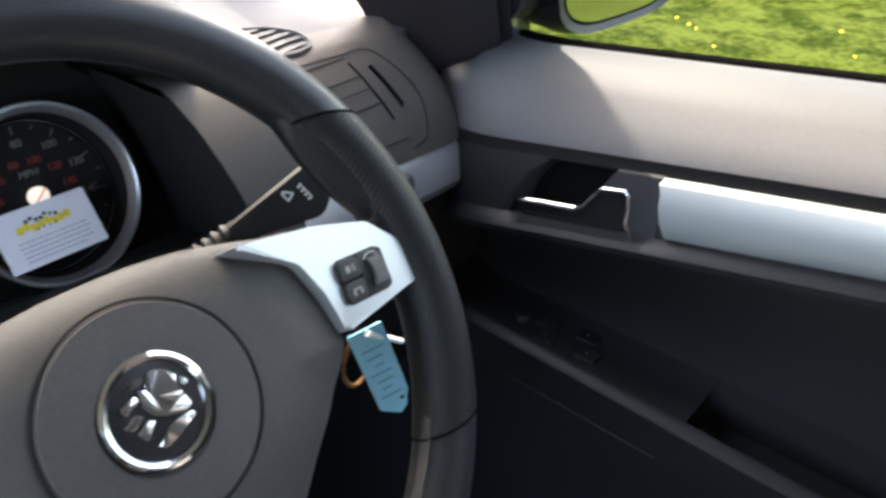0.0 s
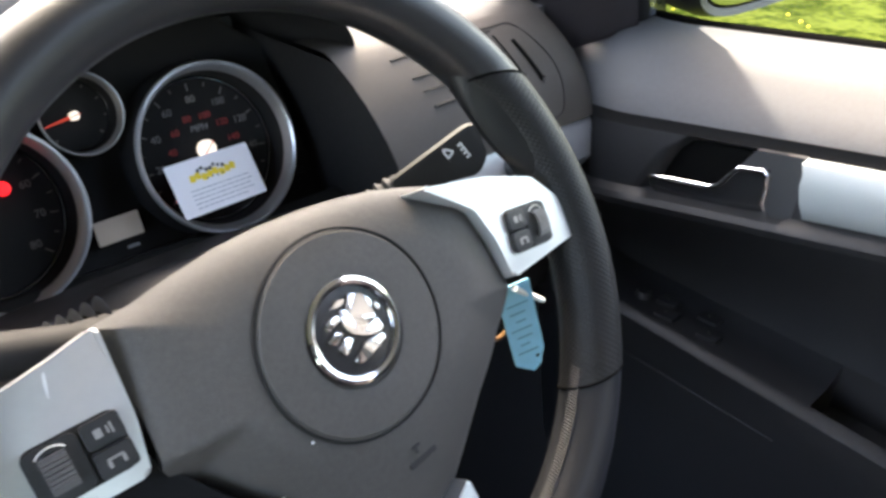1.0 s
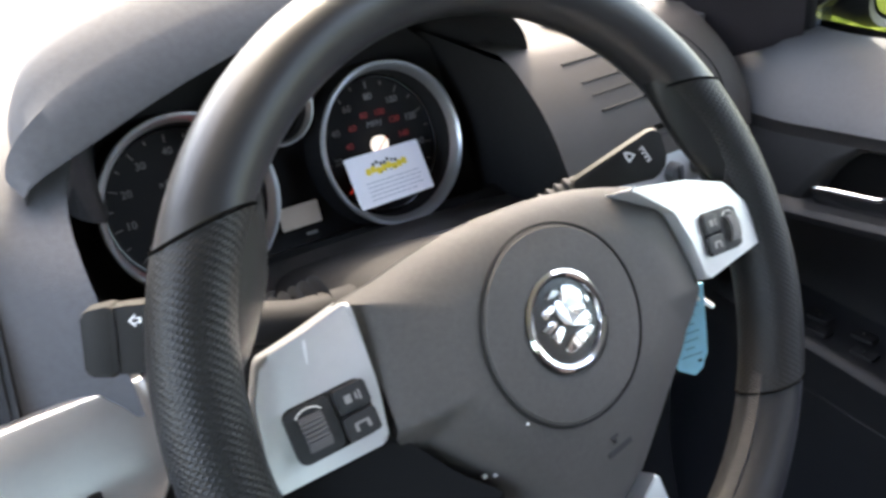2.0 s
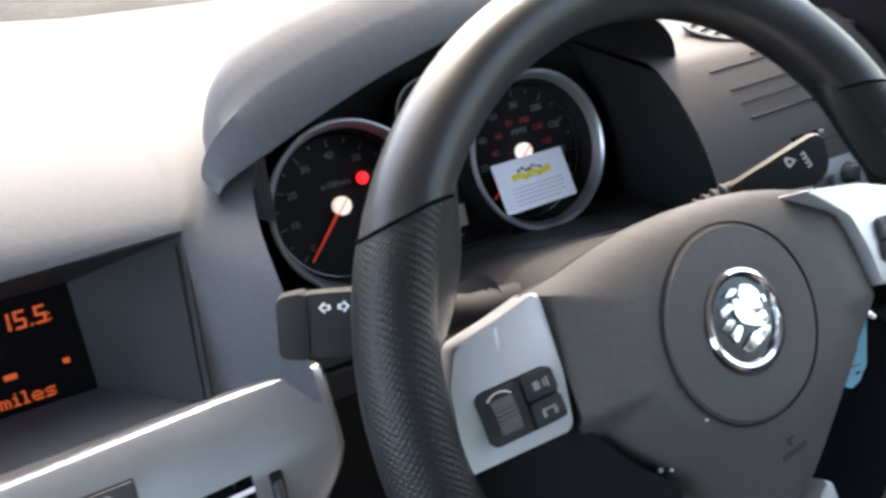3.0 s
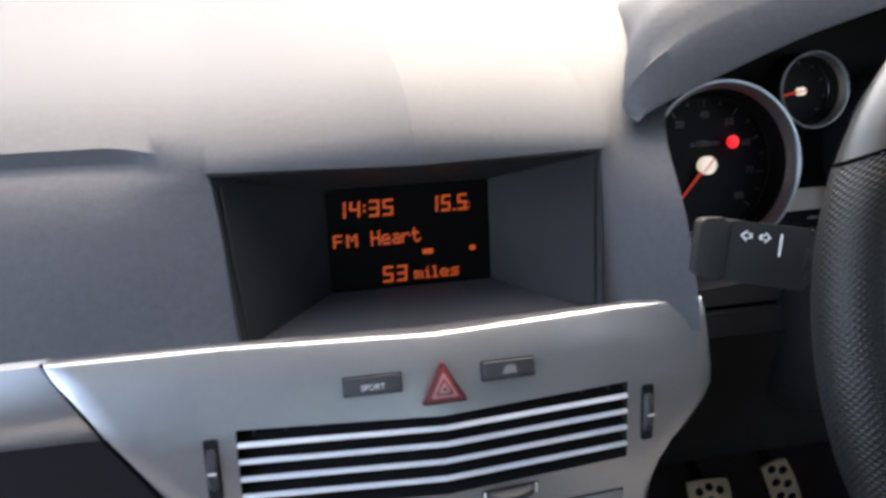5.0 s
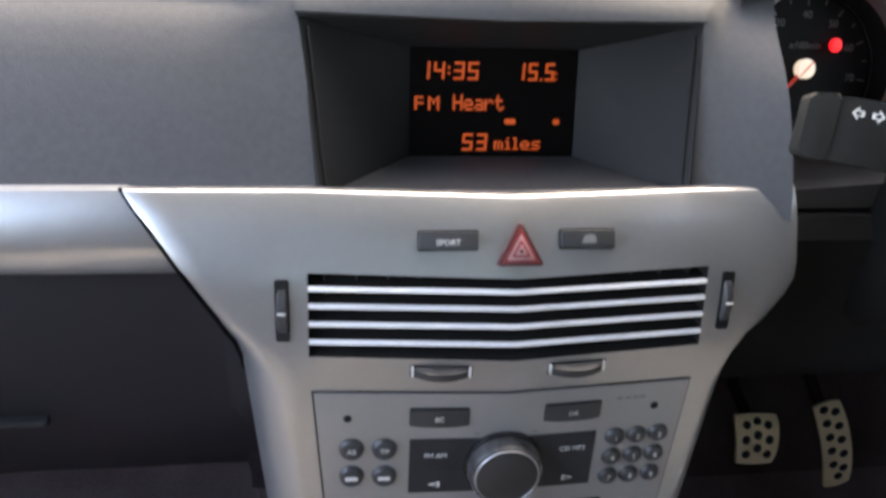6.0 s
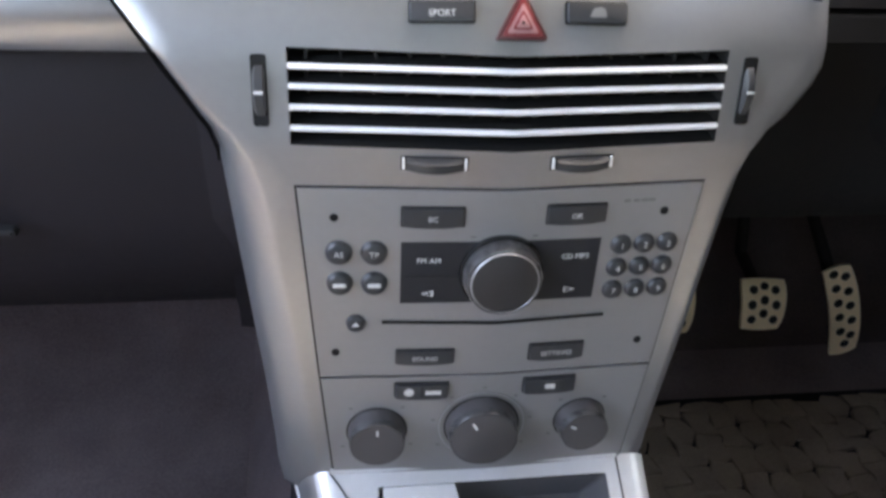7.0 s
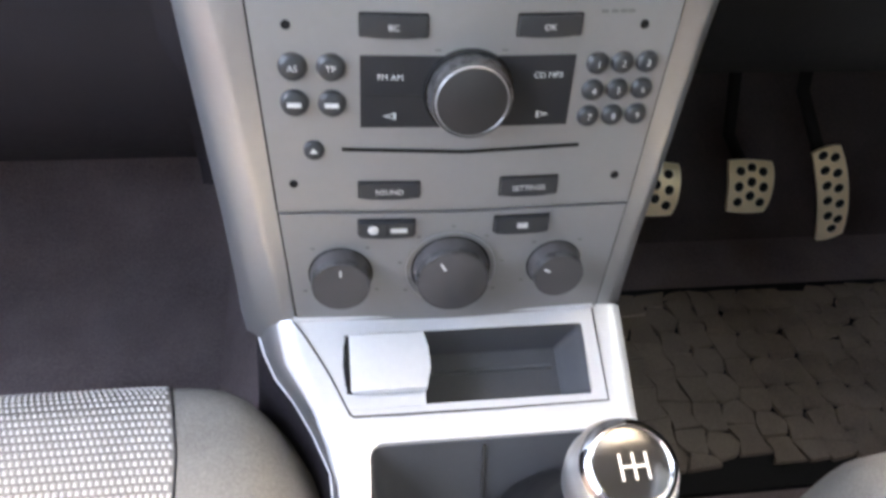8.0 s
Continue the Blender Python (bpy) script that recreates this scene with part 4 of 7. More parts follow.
def build_display():
    m = frame_of((0.001, 0.1125, 0.9165), (1, 0, 0), (0, 0.019, 0.0615))
    d = thing("information_display", (0.001, 0.115, 0.917), "black dashboard display with lit amber lettering", "display")
    part("screen", prism(rounded(0.099, 0.0635, 0.001), -0.002, 0.0, m), M_SCREEN, d)

    def lit(name, cells):
        bm = bmesh.new()
        for pts in cells:
            add_prism(bm, pts, 0.0003, 0.0006, m)
        part(name, bm, M_AMBER, d, smooth=False)

    def digits(text, x, y, w, h, step):
        """Seven-segment figures from the lower left corner."""
        cells, t = [], 0.0014
        for c in text:
            if c in ":.":
                for v in ((0.3, 0.62) if c == ":" else (0.0,)):
                    cells.append([(x, y + v * h), (x + t, y + v * h), (x + t, y + v * h + t), (x, y + v * h + t)])
                x += 0.0032 if c == ":" else 0.0026
                continue
            g, lean = 0.0002, 0.0006
            bars = {"a": (g, h - t, w - g, h), "g": (g, h / 2 - t / 2, w - g, h / 2 + t / 2), "d": (g, 0, w - g, t), "f": (0, h / 2 + g, t, h - g), "b": (w - t, h / 2 + g, w, h - g), "e": (0, g, t, h / 2 - g), "c": (w - t, g, w, h / 2 - g)}
            for k in {"1": "bc", "3": "abgcd", "4": "fgbc", "5": "afgcd"}[c]:
                x0, y0, x1, y1 = bars[k]
                sh = -w * 0.55 if c == "1" else 0
                cells.append([(x + sh + x0 + lean * y0 / h, y + y0), (x + sh + x1 + lean * y0 / h, y + y0), (x + sh + x1 + lean * y1 / h, y + y1), (x + sh + x0 + lean * y1 / h, y + y1)])
            x += step * (0.62 if c == "1" else 1)
        return cells

    glyphs = {"F": "11110 10000 10000 11110 10000 10000 10000", "M": "10001 11011 10101 10101 10001 10001 10001", "H": "10001 10001 10001 11111 10001 10001 10001", "e": "00000 00000 01110 10001 11111 10000 01111", "a": "00000 00000 01110 00001 01111 10001 01111", "r": "00000 00000 10110 11001 10000 10000 10000", "t": "01000 01000 11110 01000 01000 01001 00110", "m": "00000 00000 11010 10101 10101 10101 10101", "i": "00100 00000 01100 00100 00100 00100 01110", "l": "01100 00100 00100 00100 00100 00100 01110", "s": "00000 00000 01111 10000 01110 00001 11110", "C": "01110 10001 10000 10000 10000 10001 01110"}

    def letters(text, x, y, px, py, step):
        cells = []
        for c in text:
            for r, bits in enumerate(glyphs[c].split()):
                for q, bit in enumerate(bits):
                    if bit == "1":
                        a, b = x + q * px, y + (6 - r) * py
                        cells.append([(a, b), (a + px * 1.02, b), (a + px * 1.02, b + py * 1.02), (a, b + py * 1.02)])
            x += step
        return cells

    lit("clock_readout", digits("14:35", -0.0410, 0.0130, 0.0062, 0.0100, 0.0083))
    lit("temperature_figures", digits("15.5", 0.0150, 0.0130, 0.0056, 0.0100, 0.0074))
    lit("unit_letter", letters("C", 0.0338, 0.0132, 0.0007, 0.0007, 0.004))
    lit("band_letters", letters("FM", -0.0465, -0.0045, 0.0013, 0.00112, 0.0079))
    lit("station_letters", letters("Heart", -0.0240, -0.0045, 0.0011, 0.00128, 0.0062))
    lit("range_figures", digits("53", -0.0182, -0.0280, 0.0062, 0.0100, 0.0085))
    lit("range_letters", letters("m", 0.0012, -0.0275, 0.0011, 0.00105, 0.007) + letters("il", 0.0068, -0.0275, 0.0011, 0.00105, 0.0046) + letters("es", 0.0172, -0.0275, 0.0011, 0.00105, 0.0066))
    part("status_mark", prism(rounded(0.0065, 0.003, 0.0006), 0.0003, 0.0008, m @ off(0.0102, -0.0108)), M_AMBER, d, smooth=False)
    part("status_mark", prism(rounded(0.0035, 0.003, 0.0006), 0.0003, 0.0008, m @ off(0.0382, -0.0108)), M_AMBER, d, smooth=False)


build_display()

# ---------------------------------------------------------------- centre fascia
FZ = [0.55, 0.606, 0.682, 0.80, 0.822, 0.865, 0.890, 0.899]
FY = [-0.033, -0.027, -0.0175, 0.0, 0.0035, 0.0155, 0.030, 0.039]
FD = [0.003, 0.003, 0.004, 0.007, 0.010, 0.010, 0.009, 0.008]


def fas(x, z, out=0.0):
    """Place on the creased face of the fascia."""
    y = lerp(z, FZ, FY) - lerp(z, FZ, FD) * crease(x, 0.12)
    n = fas_normal(x, z) if out else Vector((0, 0, 0))
    return Vector((x, y, z)) + n * out


def fas_normal(x, z):
    sx = lerp(z, FZ, FD) / 0.12 * (0 if abs(x) < 0.002 else math.copysign(1, x))
    sz = (lerp(z + 0.006, FZ, FY) - lerp(z - 0.006, FZ, FY)) / 0.012
    return Vector((sx, -1, sz)).normalized()


def fmat(x, z, out=0.0):
    n = fas_normal(x, z)
    xa = Vector((1, 0, 0)) - n * n.x
    m = frame_of(fas(x, z, out), xa, n.cross(xa))
    return m


def patch(rows_z, half, out, thick):
    """A plate that follows the fascia between heights, with half-widths by height."""
    rows = []
    for z in rows_z:
        w = half(z)
        rows.append([fas(x * w, z, out) for x in np.concatenate([np.linspace(-1, 0, 9), np.linspace(0, 1, 9)[1:]])])
    bm = grid(rows)
    bmesh.ops.recalc_face_normals(bm, faces=bm.faces)
    if sum(f.normal.y for f in bm.faces) > 0:
        bmesh.ops.reverse_faces(bm, faces=bm.faces)
    r = bmesh.ops.extrude_face_region(bm, geom=bm.faces[:])
    for v in [v for v in r["geom"] if isinstance(v, bmesh.types.BMVert)]:
        v.co += Vector((0, thick, 0))
    return bm


fascia = thing("centre_fascia", (0, 0.03, 0.75), "satin silver centre fascia with a V crease", "fascia panel")
FOLD_X = [0.098, 0.1005, 0.106, 0.1135, 0.119, 0.1225, 0.127, 0.134, 0.147, 0.166, 0.1815, 0.194]


def build_fascia():
    zs = sorted(set([0.585, 0.606, 0.63, 0.655, 0.682, 0.705, 0.726, 0.75, 0.777, 0.80, 0.808, 0.814, 0.8215, 0.826, 0.832, 0.84, 0.848, 0.857, 0.8655, 0.874, 0.885, 0.892, 0.8965, 0.8985]))
    rows = []
    for z in zs:
        fx, ox = lerp(z, OUT_Z, FOLD_X), lerp(z, OUT_Z, OUT_X) + lerp(z, [0.8, 0.84], [0.010, 0.0])
        rx_f, rx_o = (min(fx, 0.157), min(ox, 0.1605)) if z > 0.83 else (fx, ox - 0.009)
        back = lerp(z, [0.6, 0.80, 0.83], [0.016, 0.014, 0.006])
        row = []
        for s, xf, xo in ((-1, fx, ox), (1, rx_f, rx_o)):
            y = fas(s * xf, z).y
            w = lerp(z, [0.60, 0.78, 0.82], [0.3, 0.3, 0.0]) if s < 0 else 0.0
            edge = [Vector((s * (xo + 0.003 + 0.017 * w), y + back + 0.055, z)), Vector((s * (xo + 0.002 + 0.006 * w), y + back + 0.012 + 0.01 * w, z)), Vector((s * (xo - 0.001 * w), y + back - 0.004 * w, z)), Vector((s * (xo * 0.6 + xf * 0.4), y + back * 0.45, z)), Vector((s * (xf + 0.001), y + 0.001, z))]
            inner = [fas(s * xx, z) for xx in (xf - 0.002, max(0.1066, xf - 0.012) if xf > 0.12 else xf - 0.004, min(0.1065, xf - 0.005), 0.085, 0.06, 0.03, 0.012)]
            row.append(edge + inner)
        rows.append(row[0] + [fas(0, z)] + row[1][::-1])
    part("seam", tube([r[2] + Vector((-0.0016, -0.0012, 0)) for r, z in zip(rows, zs) if z > 0.80], 0.0010, n=6), M_GROOVE, fascia, "dark joint line")
    bm = bmesh.new()
    n = len(rows[0])
    vs = [[bm.verts.new(p) for p in r] for r in rows]
    jl = 7
    for i in range(len(rows) - 1):
        for j in range(n - 1):
            hole = zs[i] >= 0.8214 and zs[i + 1] <= 0.8656 and jl <= j < n - 1 - jl
            if not hole:
                bm.faces.new((vs[i][j], vs[i][j + 1], vs[i + 1][j + 1], vs[i + 1][j]))
    # rounded upper lip
    last = vs[-1]
    for dy, dz in ((0.0010, 0.0007), (0.004, 0.0008), (0.009, -0.001), (0.014, -0.005)):
        cur = [bm.verts.new(rows[-1][j] + Vector((0, dy + (0.004 * crease(rows[-1][j].x) if dy > 0.01 else 0), dz))) for j in range(n)]
        for j in range(4, n - 5):
            bm.faces.new((last[j], last[j + 1], cur[j + 1], cur[j]))
        last = cur
    body = part("fascia_body", bm, M_SILVER, fascia)
    # air outlet well and slats
    well = []
    for k in (0.0, 0.035):
        ring = [fas(x, 0.8215) + Vector((0, k, 0)) for x in np.linspace(-0.1065, 0.1065, 9)] + [fas(x, 0.8655) + Vector((0, k, 0)) for x in np.linspace(0.1065, -0.1065, 9)]
        well.append(ring)
    bm = grid(well, closed_u=True)
    back = well[1]
    bm.faces.new([bm.verts.new(p) for p in back])
    vent = thing("air_vent", (0, 0.02, 0.843), "wide centre air vent with four bright silver slats", "air vent")
    part("vent_well", bm, M_HOLE, vent)
    for i, (zl, zc) in enumerate(((0.8572, 0.8585), (0.8482, 0.8495), (0.8388, 0.8400), (0.8292, 0.8303))):
        rws, blade = [], []
        for x in np.linspace(-0.1063, 0.1063, 19):
            z = zc + (zl - zc) * abs(x) / 0.1063
            p = fas(x, z, 0.0)
            rws.append([p + Vector((0, 0.0016, 0.0012)), p + Vector((0, 0.0002, 0.0013)), p + Vector((0, -0.0009, 0.0004)), p + Vector((0, -0.0008, -0.0008)), p + Vector((0, 0.0002, -0.0014)), p + Vector((0, 0.0016, -0.0012))])
            blade.append([p + Vector((0, 0.0016, 0.0008)), p + Vector((0, 0.0016, -0.0008)), p + Vector((0, 0.014, -0.0012)), p + Vector((0, 0.014, 0.0004))])
        sl = part("slat", grid(rws, closed_u=True), M_SLAT, vent)
        part("blade", grid(blade, closed_u=True), M_HOLE, sl)
    for i in range(13):
        x = -0.098 + 0.0163 * i
        part("vane", prism([(x - 0.0006, 0.824), (x + 0.0006, 0.824), (x + 0.0006, 0.863), (x - 0.0006, 0.863)], 0.0, 0.012, Matrix(((1, 0, 0, 0), (0, 0, 1, 0.018), (0, 1, 0, 0), (0, 0, 0, 1)))), M_DARK, vent, smooth=False)
    # thumbwheels at the ends of the outlet
    for x in (-0.1192, 0.1185):
        m = fmat(x, 0.846)
        part("wheel_slot", prism(rounded(0.0072, 0.0335, 0.0015), -0.002, 0.0014, m), M_HOLE, vent)
        w = part("thumbwheel", lathe([(0.0, 0.0028), (0.0175, 0.0028), (0.019, 0.0018), (0.019, -0.0018), (0.0175, -0.0028), (0.0, -0.0028)], 40, m @ off(0, 0, -0.0135) @ Matrix.Rotation(radians(90), 4, "Y")), M_BUTTON, vent)
        part("index_mark", prism(rounded(0.0045, 0.0012, 0.0004), 0.0054, 0.0059, m), M_PRINT, w)
    for x0, x1 in ((-0.0542, -0.0212), (0.0196, 0.0525)):
        m = fmat((x0 + x1) / 2, 0.8142)
        w = x1 - x0
        part("slider_slot", prism(rounded(w, 0.0074, 0.0008), 0.0, 0.0005, m), M_HOLE, vent)
        s = []
        for t in np.linspace(-1, 1, 9):
            b = 0.0035 * (1 - t * t)
            s.append([m @ Vector((t * w * 0.42, y, z)) for y, z in ((-0.003 - b * 0.2, 0.0004), (-0.003 - b * 0.2, 0.002 + b), (0.001, 0.0025 + b), (0.003, 0.001), (0.003, 0.0004))])
        part("slider", grid(s), M_BUTTON, vent)
        for sx in (-1, 1):
            part("slider_stop", prism(rounded(0.0012, 0.006, 0.0004), 0.0005, 0.0018, m @ off(sx * w * 0.46, 0, 0)), M_WHITE, vent)


build_fascia()


def key_cap(name, x0, x1, z0, z1, parent, mat, out=0.0, h=0.0032, r=0.0012, label="", bow=0.0):
    xc, zc = (x0 + x1) / 2, (z0 + z1) / 2
    m = fmat(xc, zc, out)
    w, t = x1 - x0, z1 - z0
    part("gap", prism(rounded(w + 0.0014, t + 0.0014, r), 0.0, 0.0003, m), M_HOLE, parent)
    pts = rounded(w, t, r)
    if bow:
        pts = [(x, y - bow * (1 - (2 * x / w) ** 2) * (1 if y < 0 else 0.4)) for x, y in rounded_dense(w, t, r)]
    return part(name, prism(pts, 0.0002, h, m, 0.0007), mat, parent, label), m @ off(0, 0, h)


def rounded_dense(w, h, r):
    pts = rounded(w, h, r, 2)
    out = []
    for i in range(len(pts)):
        a, b = Vector(pts[i]), Vector(pts[(i + 1) % len(pts)])
        k = 6 if (b - a).length > w * 0.5 else 1
        out += [tuple(a.lerp(b, j / k)) for j in range(k)]
    return out


def bar(parent, m, w, h=0.0016, mat=None, x=0.0, y=0.0):
    part("legend_bar", prism(rounded(w, h, 0.0003, 2), 0.0, 0.0002, m @ off(x, y, 0.0)), mat or M_PRINT, parent, smooth=False)


def legend(parent, m, s, size, x=0.0, y=0.0, mat=None):
    part("legend", text_bm(s, size, m @ off(x, y, 0.0001), 0.0001), mat or M_PRINT, parent, smooth=False)


def build_switches():
    b, m = key_cap("sport_switch", -0.0505, -0.021, 0.8768, 0.886, fascia, M_BUTTON, label="charcoal rectangular switch")
    legend(b, m, "SPORT", 0.0042, 0, -0.001)
    b, m = key_cap("lock_switch", 0.0225, 0.0515, 0.8768, 0.8862, fascia, M_BUTTON, label="charcoal rectangular switch")
    part("symbol", prism(round_poly([(-0.0042, -0.0022), (0.0042, -0.0022), (0.0034, 0.0018), (0.0008, 0.0026), (-0.0024, 0.0018)], 0.0008), 0, 0.0002, m), M_PRINTG, b)
    m = fmat(0.0004, 0.8798, 0.0)
    tri = [(-0.0124, -0.0098), (0.0124, -0.0098), (0, 0.0128)]
    h = part("hazard_switch", prism(round_poly(tri, 0.002), 0.0, 0.0045, m, 0.001), M_REDDARK, fascia, "red triangular hazard warning switch")

    def ring(k, z0, z1, mat):
        part("triangle", prism(round_poly([(x * k, (y + 0.0022) * k - 0.0022) for x, y in tri], 0.0014), z0, z1, m, 0.0003), mat, h)

    ring(0.80, 0.0045, 0.0050, M_RED)
    ring(0.60, 0.0050, 0.0054, M_PALE)
    ring(0.40, 0.0054, 0.0057, M_RED)
    ring(0.28, 0.0057, 0.0060, M_PALE)
    ring(0.09, 0.0060, 0.0063, M_HOLE)


build_switches()


def build_radio():
    radio = thing("car_radio", (0, 0, 0.74), "silver car radio with a large black rotary knob", "car radio")
    half = lambda z: lerp(z, [0.682, 0.80], [0.0970, 0.105])
    zs = np.linspace(0.6835, 0.7995, 9)
    part("joint", patch(np.linspace(0.6825, 0.8004, 9), lambda z: half(z) + 0.0008, 0.0004, 0.003), M_HOLE, radio)
    part("face_plate", patch(zs, lambda z: half(z) - 0.0004, 0.0016, 0.004), M_SILVER2, radio)
    o = 0.0016
    for x, z in ((-0.0868, 0.7838), (0.0858, 0.7842), (-0.0877, 0.70), (0.0857, 0.7003)):
        part("release_hole", lathe([(0.0, 0.0003), (0.0015, 0.0003), (0.002, 0.0006), (0.0023, 0.0)], 16, fmat(x, z, o)), M_HOLE, radio)
    for x0, x1, z0, z1, s in ((-0.0528, -0.0215, 0.7798, 0.7903, "BC"), (0.0216, 0.0530, 0.7803, 0.7905, "OK"), (-0.054, -0.0222, 0.6918, 0.7010, "SOUND"), (0.0214, 0.0528, 0.6915, 0.7022, "SETTINGS")):
        b, m = key_cap("menu_button", x0, x1, z0, z1, radio, M_BUTTON, o, 0.0018, label="charcoal rectangular button", bow=0.0009)
        legend(b, m, s, 0.0042, 0, -0.0010)
    for x in (-0.0847, -0.0667):
        for z, w in ((0.7637, 0.004), (0.7453, 0.0068)):
            m = fmat(x, z, o)
            b = part("round_button", lathe([(0.0, 0.003), (0.0052, 0.003), (0.0064, 0.0021), (0.0071, 0.0)], 24, m), M_BUTTON, radio)
            if z > 0.75:
                legend(b, m @ off(0, 0, 0.003), "AS" if x < -0.07 else "TP", 0.0046)
            else:
                bar(b, m @ off(0, 0, 0.003), w, 0.0024)
    m = fmat(-0.0765, 0.7197, o)
    b = part("eject_button", lathe([(0.0, 0.0026), (0.0038, 0.0026), (0.0049, 0.0018), (0.0054, 0.0)], 24, m), M_BUTTON, radio)
    part("eject_mark", prism([(-0.002, -0.0006), (0.002, -0.0006), (0, 0.002)], 0.0026, 0.0028, m), M_PRINT, b)
    for i in range(9):
        x, z = 0.0648 + 0.0131 * (i % 3) - 0.0003 * (i // 3), 0.7651 - 0.0142 * (i // 3)
        m = fmat(x, z, o)
        b = part("preset_button", lathe([(0.0, 0.0028), (0.0042, 0.0026), (0.0054, 0.0017), (0.0059, 0.0)], 22, m), M_BUTTON, radio)
        legend(b, m @ off(0, 0, 0.0027), str(i + 1), 0.0048)
    # black key field with the rotary knob
    field = []
    for z in np.linspace(0.7325, 0.7700, 5):
        field.append([fas(x, z + 0.0008 * (1 - abs(x) / 0.053), o + 0.0004) for x in np.linspace(-0.053, 0.053, 13)])
    kf = part("key_field", shell(field, 0.0012), M_FIELD, radio)
    part("key_gap", prism(rounded(0.03, 0.0008, 0.0002, 1), 0, 0.0002, fmat(-0.036, 0.7505, o + 0.0018)), M_DARK, kf)
    legend(kf, fmat(-0.0385, 0.7597, o + 0.0017), "FM AM", 0.0043)
    legend(kf, fmat(0.0395, 0.7603, o + 0.0017), "CD MP3", 0.0043)
    part("seek_mark", prism([(0.003, -0.002), (0.003, 0.002), (-0.0035, 0)], 0, 0.0002, fmat(-0.0385, 0.7395, o + 0.0017)), M_PRINT, kf)
    part("seek_mark", prism([(-0.003, -0.002), (-0.003, 0.002), (0.0035, 0)], 0, 0.0002, fmat(0.0385, 0.7395, o + 0.0017)), M_PRINT, kf)
    for s in (-1, 1):
        part("seek_centre", prism([(-s * 0.0018, -0.0011), (-s * 0.0018, 0.0011), (s * 0.0015, 0)][::s], 0.0002, 0.0003, fmat(s * 0.0385, 0.7395, o + 0.0017)), M_FIELD, kf)
    m = fmat(0.0, 0.7524, o)
    kn = part("rotary_knob", lathe([(0.0, 0.0125), (0.0165, 0.0125), (0.0178, 0.0118), (0.0186, 0.010)], 48, m), M_KNOB, radio, "dark grey rotary knob")
    part("knob_ring", lathe([(0.0178, 0.0118), (0.0196, 0.0112), (0.0203, 0.0095), (0.0208, 0.005), (0.0212, 0.0)], 48, m), M_RIM, kn)
    part("chrome_line", lathe([(0.0174, 0.0124), (0.0177, 0.0127), (0.0181, 0.0123), (0.0183, 0.0116)], 48, m), M_SILVER2, kn)
    part("knob_grip", lathe([(0.0, 0.003), (0.0222, 0.003), (0.0226, 0.0)], 48, m), M_GLOSS, kn)
    # disc slot
    bm = bmesh.new()
    rows = [[fas(x, 0.7203 - 0.0012 * crease(x, 0.063) + dz, o + 0.0005) for x in np.linspace(-0.0625, 0.0618, 17)] for dz in (-0.0011, 0.0011)]
    add_grid(bm, rows)
    part("disc_slot", bm, M_HOLE, radio)
    for x0 in (0.064, 0.069, 0.0735, 0.0775):
        part("model_bar", prism(rounded(0.0036, 0.0016, 0.0003, 2), 0, 0.0002, fmat(x0, 0.7912, o + 0.0002)), M_PRINTG, radio)
    for x in (-0.016, 0.0165):
        part("volume_mark", prism(rounded(0.003, 0.001, 0.0003, 2), 0, 0.0002, fmat(x, 0.7735, o + 0.0002)), M_PRINTG, radio)


build_radio()


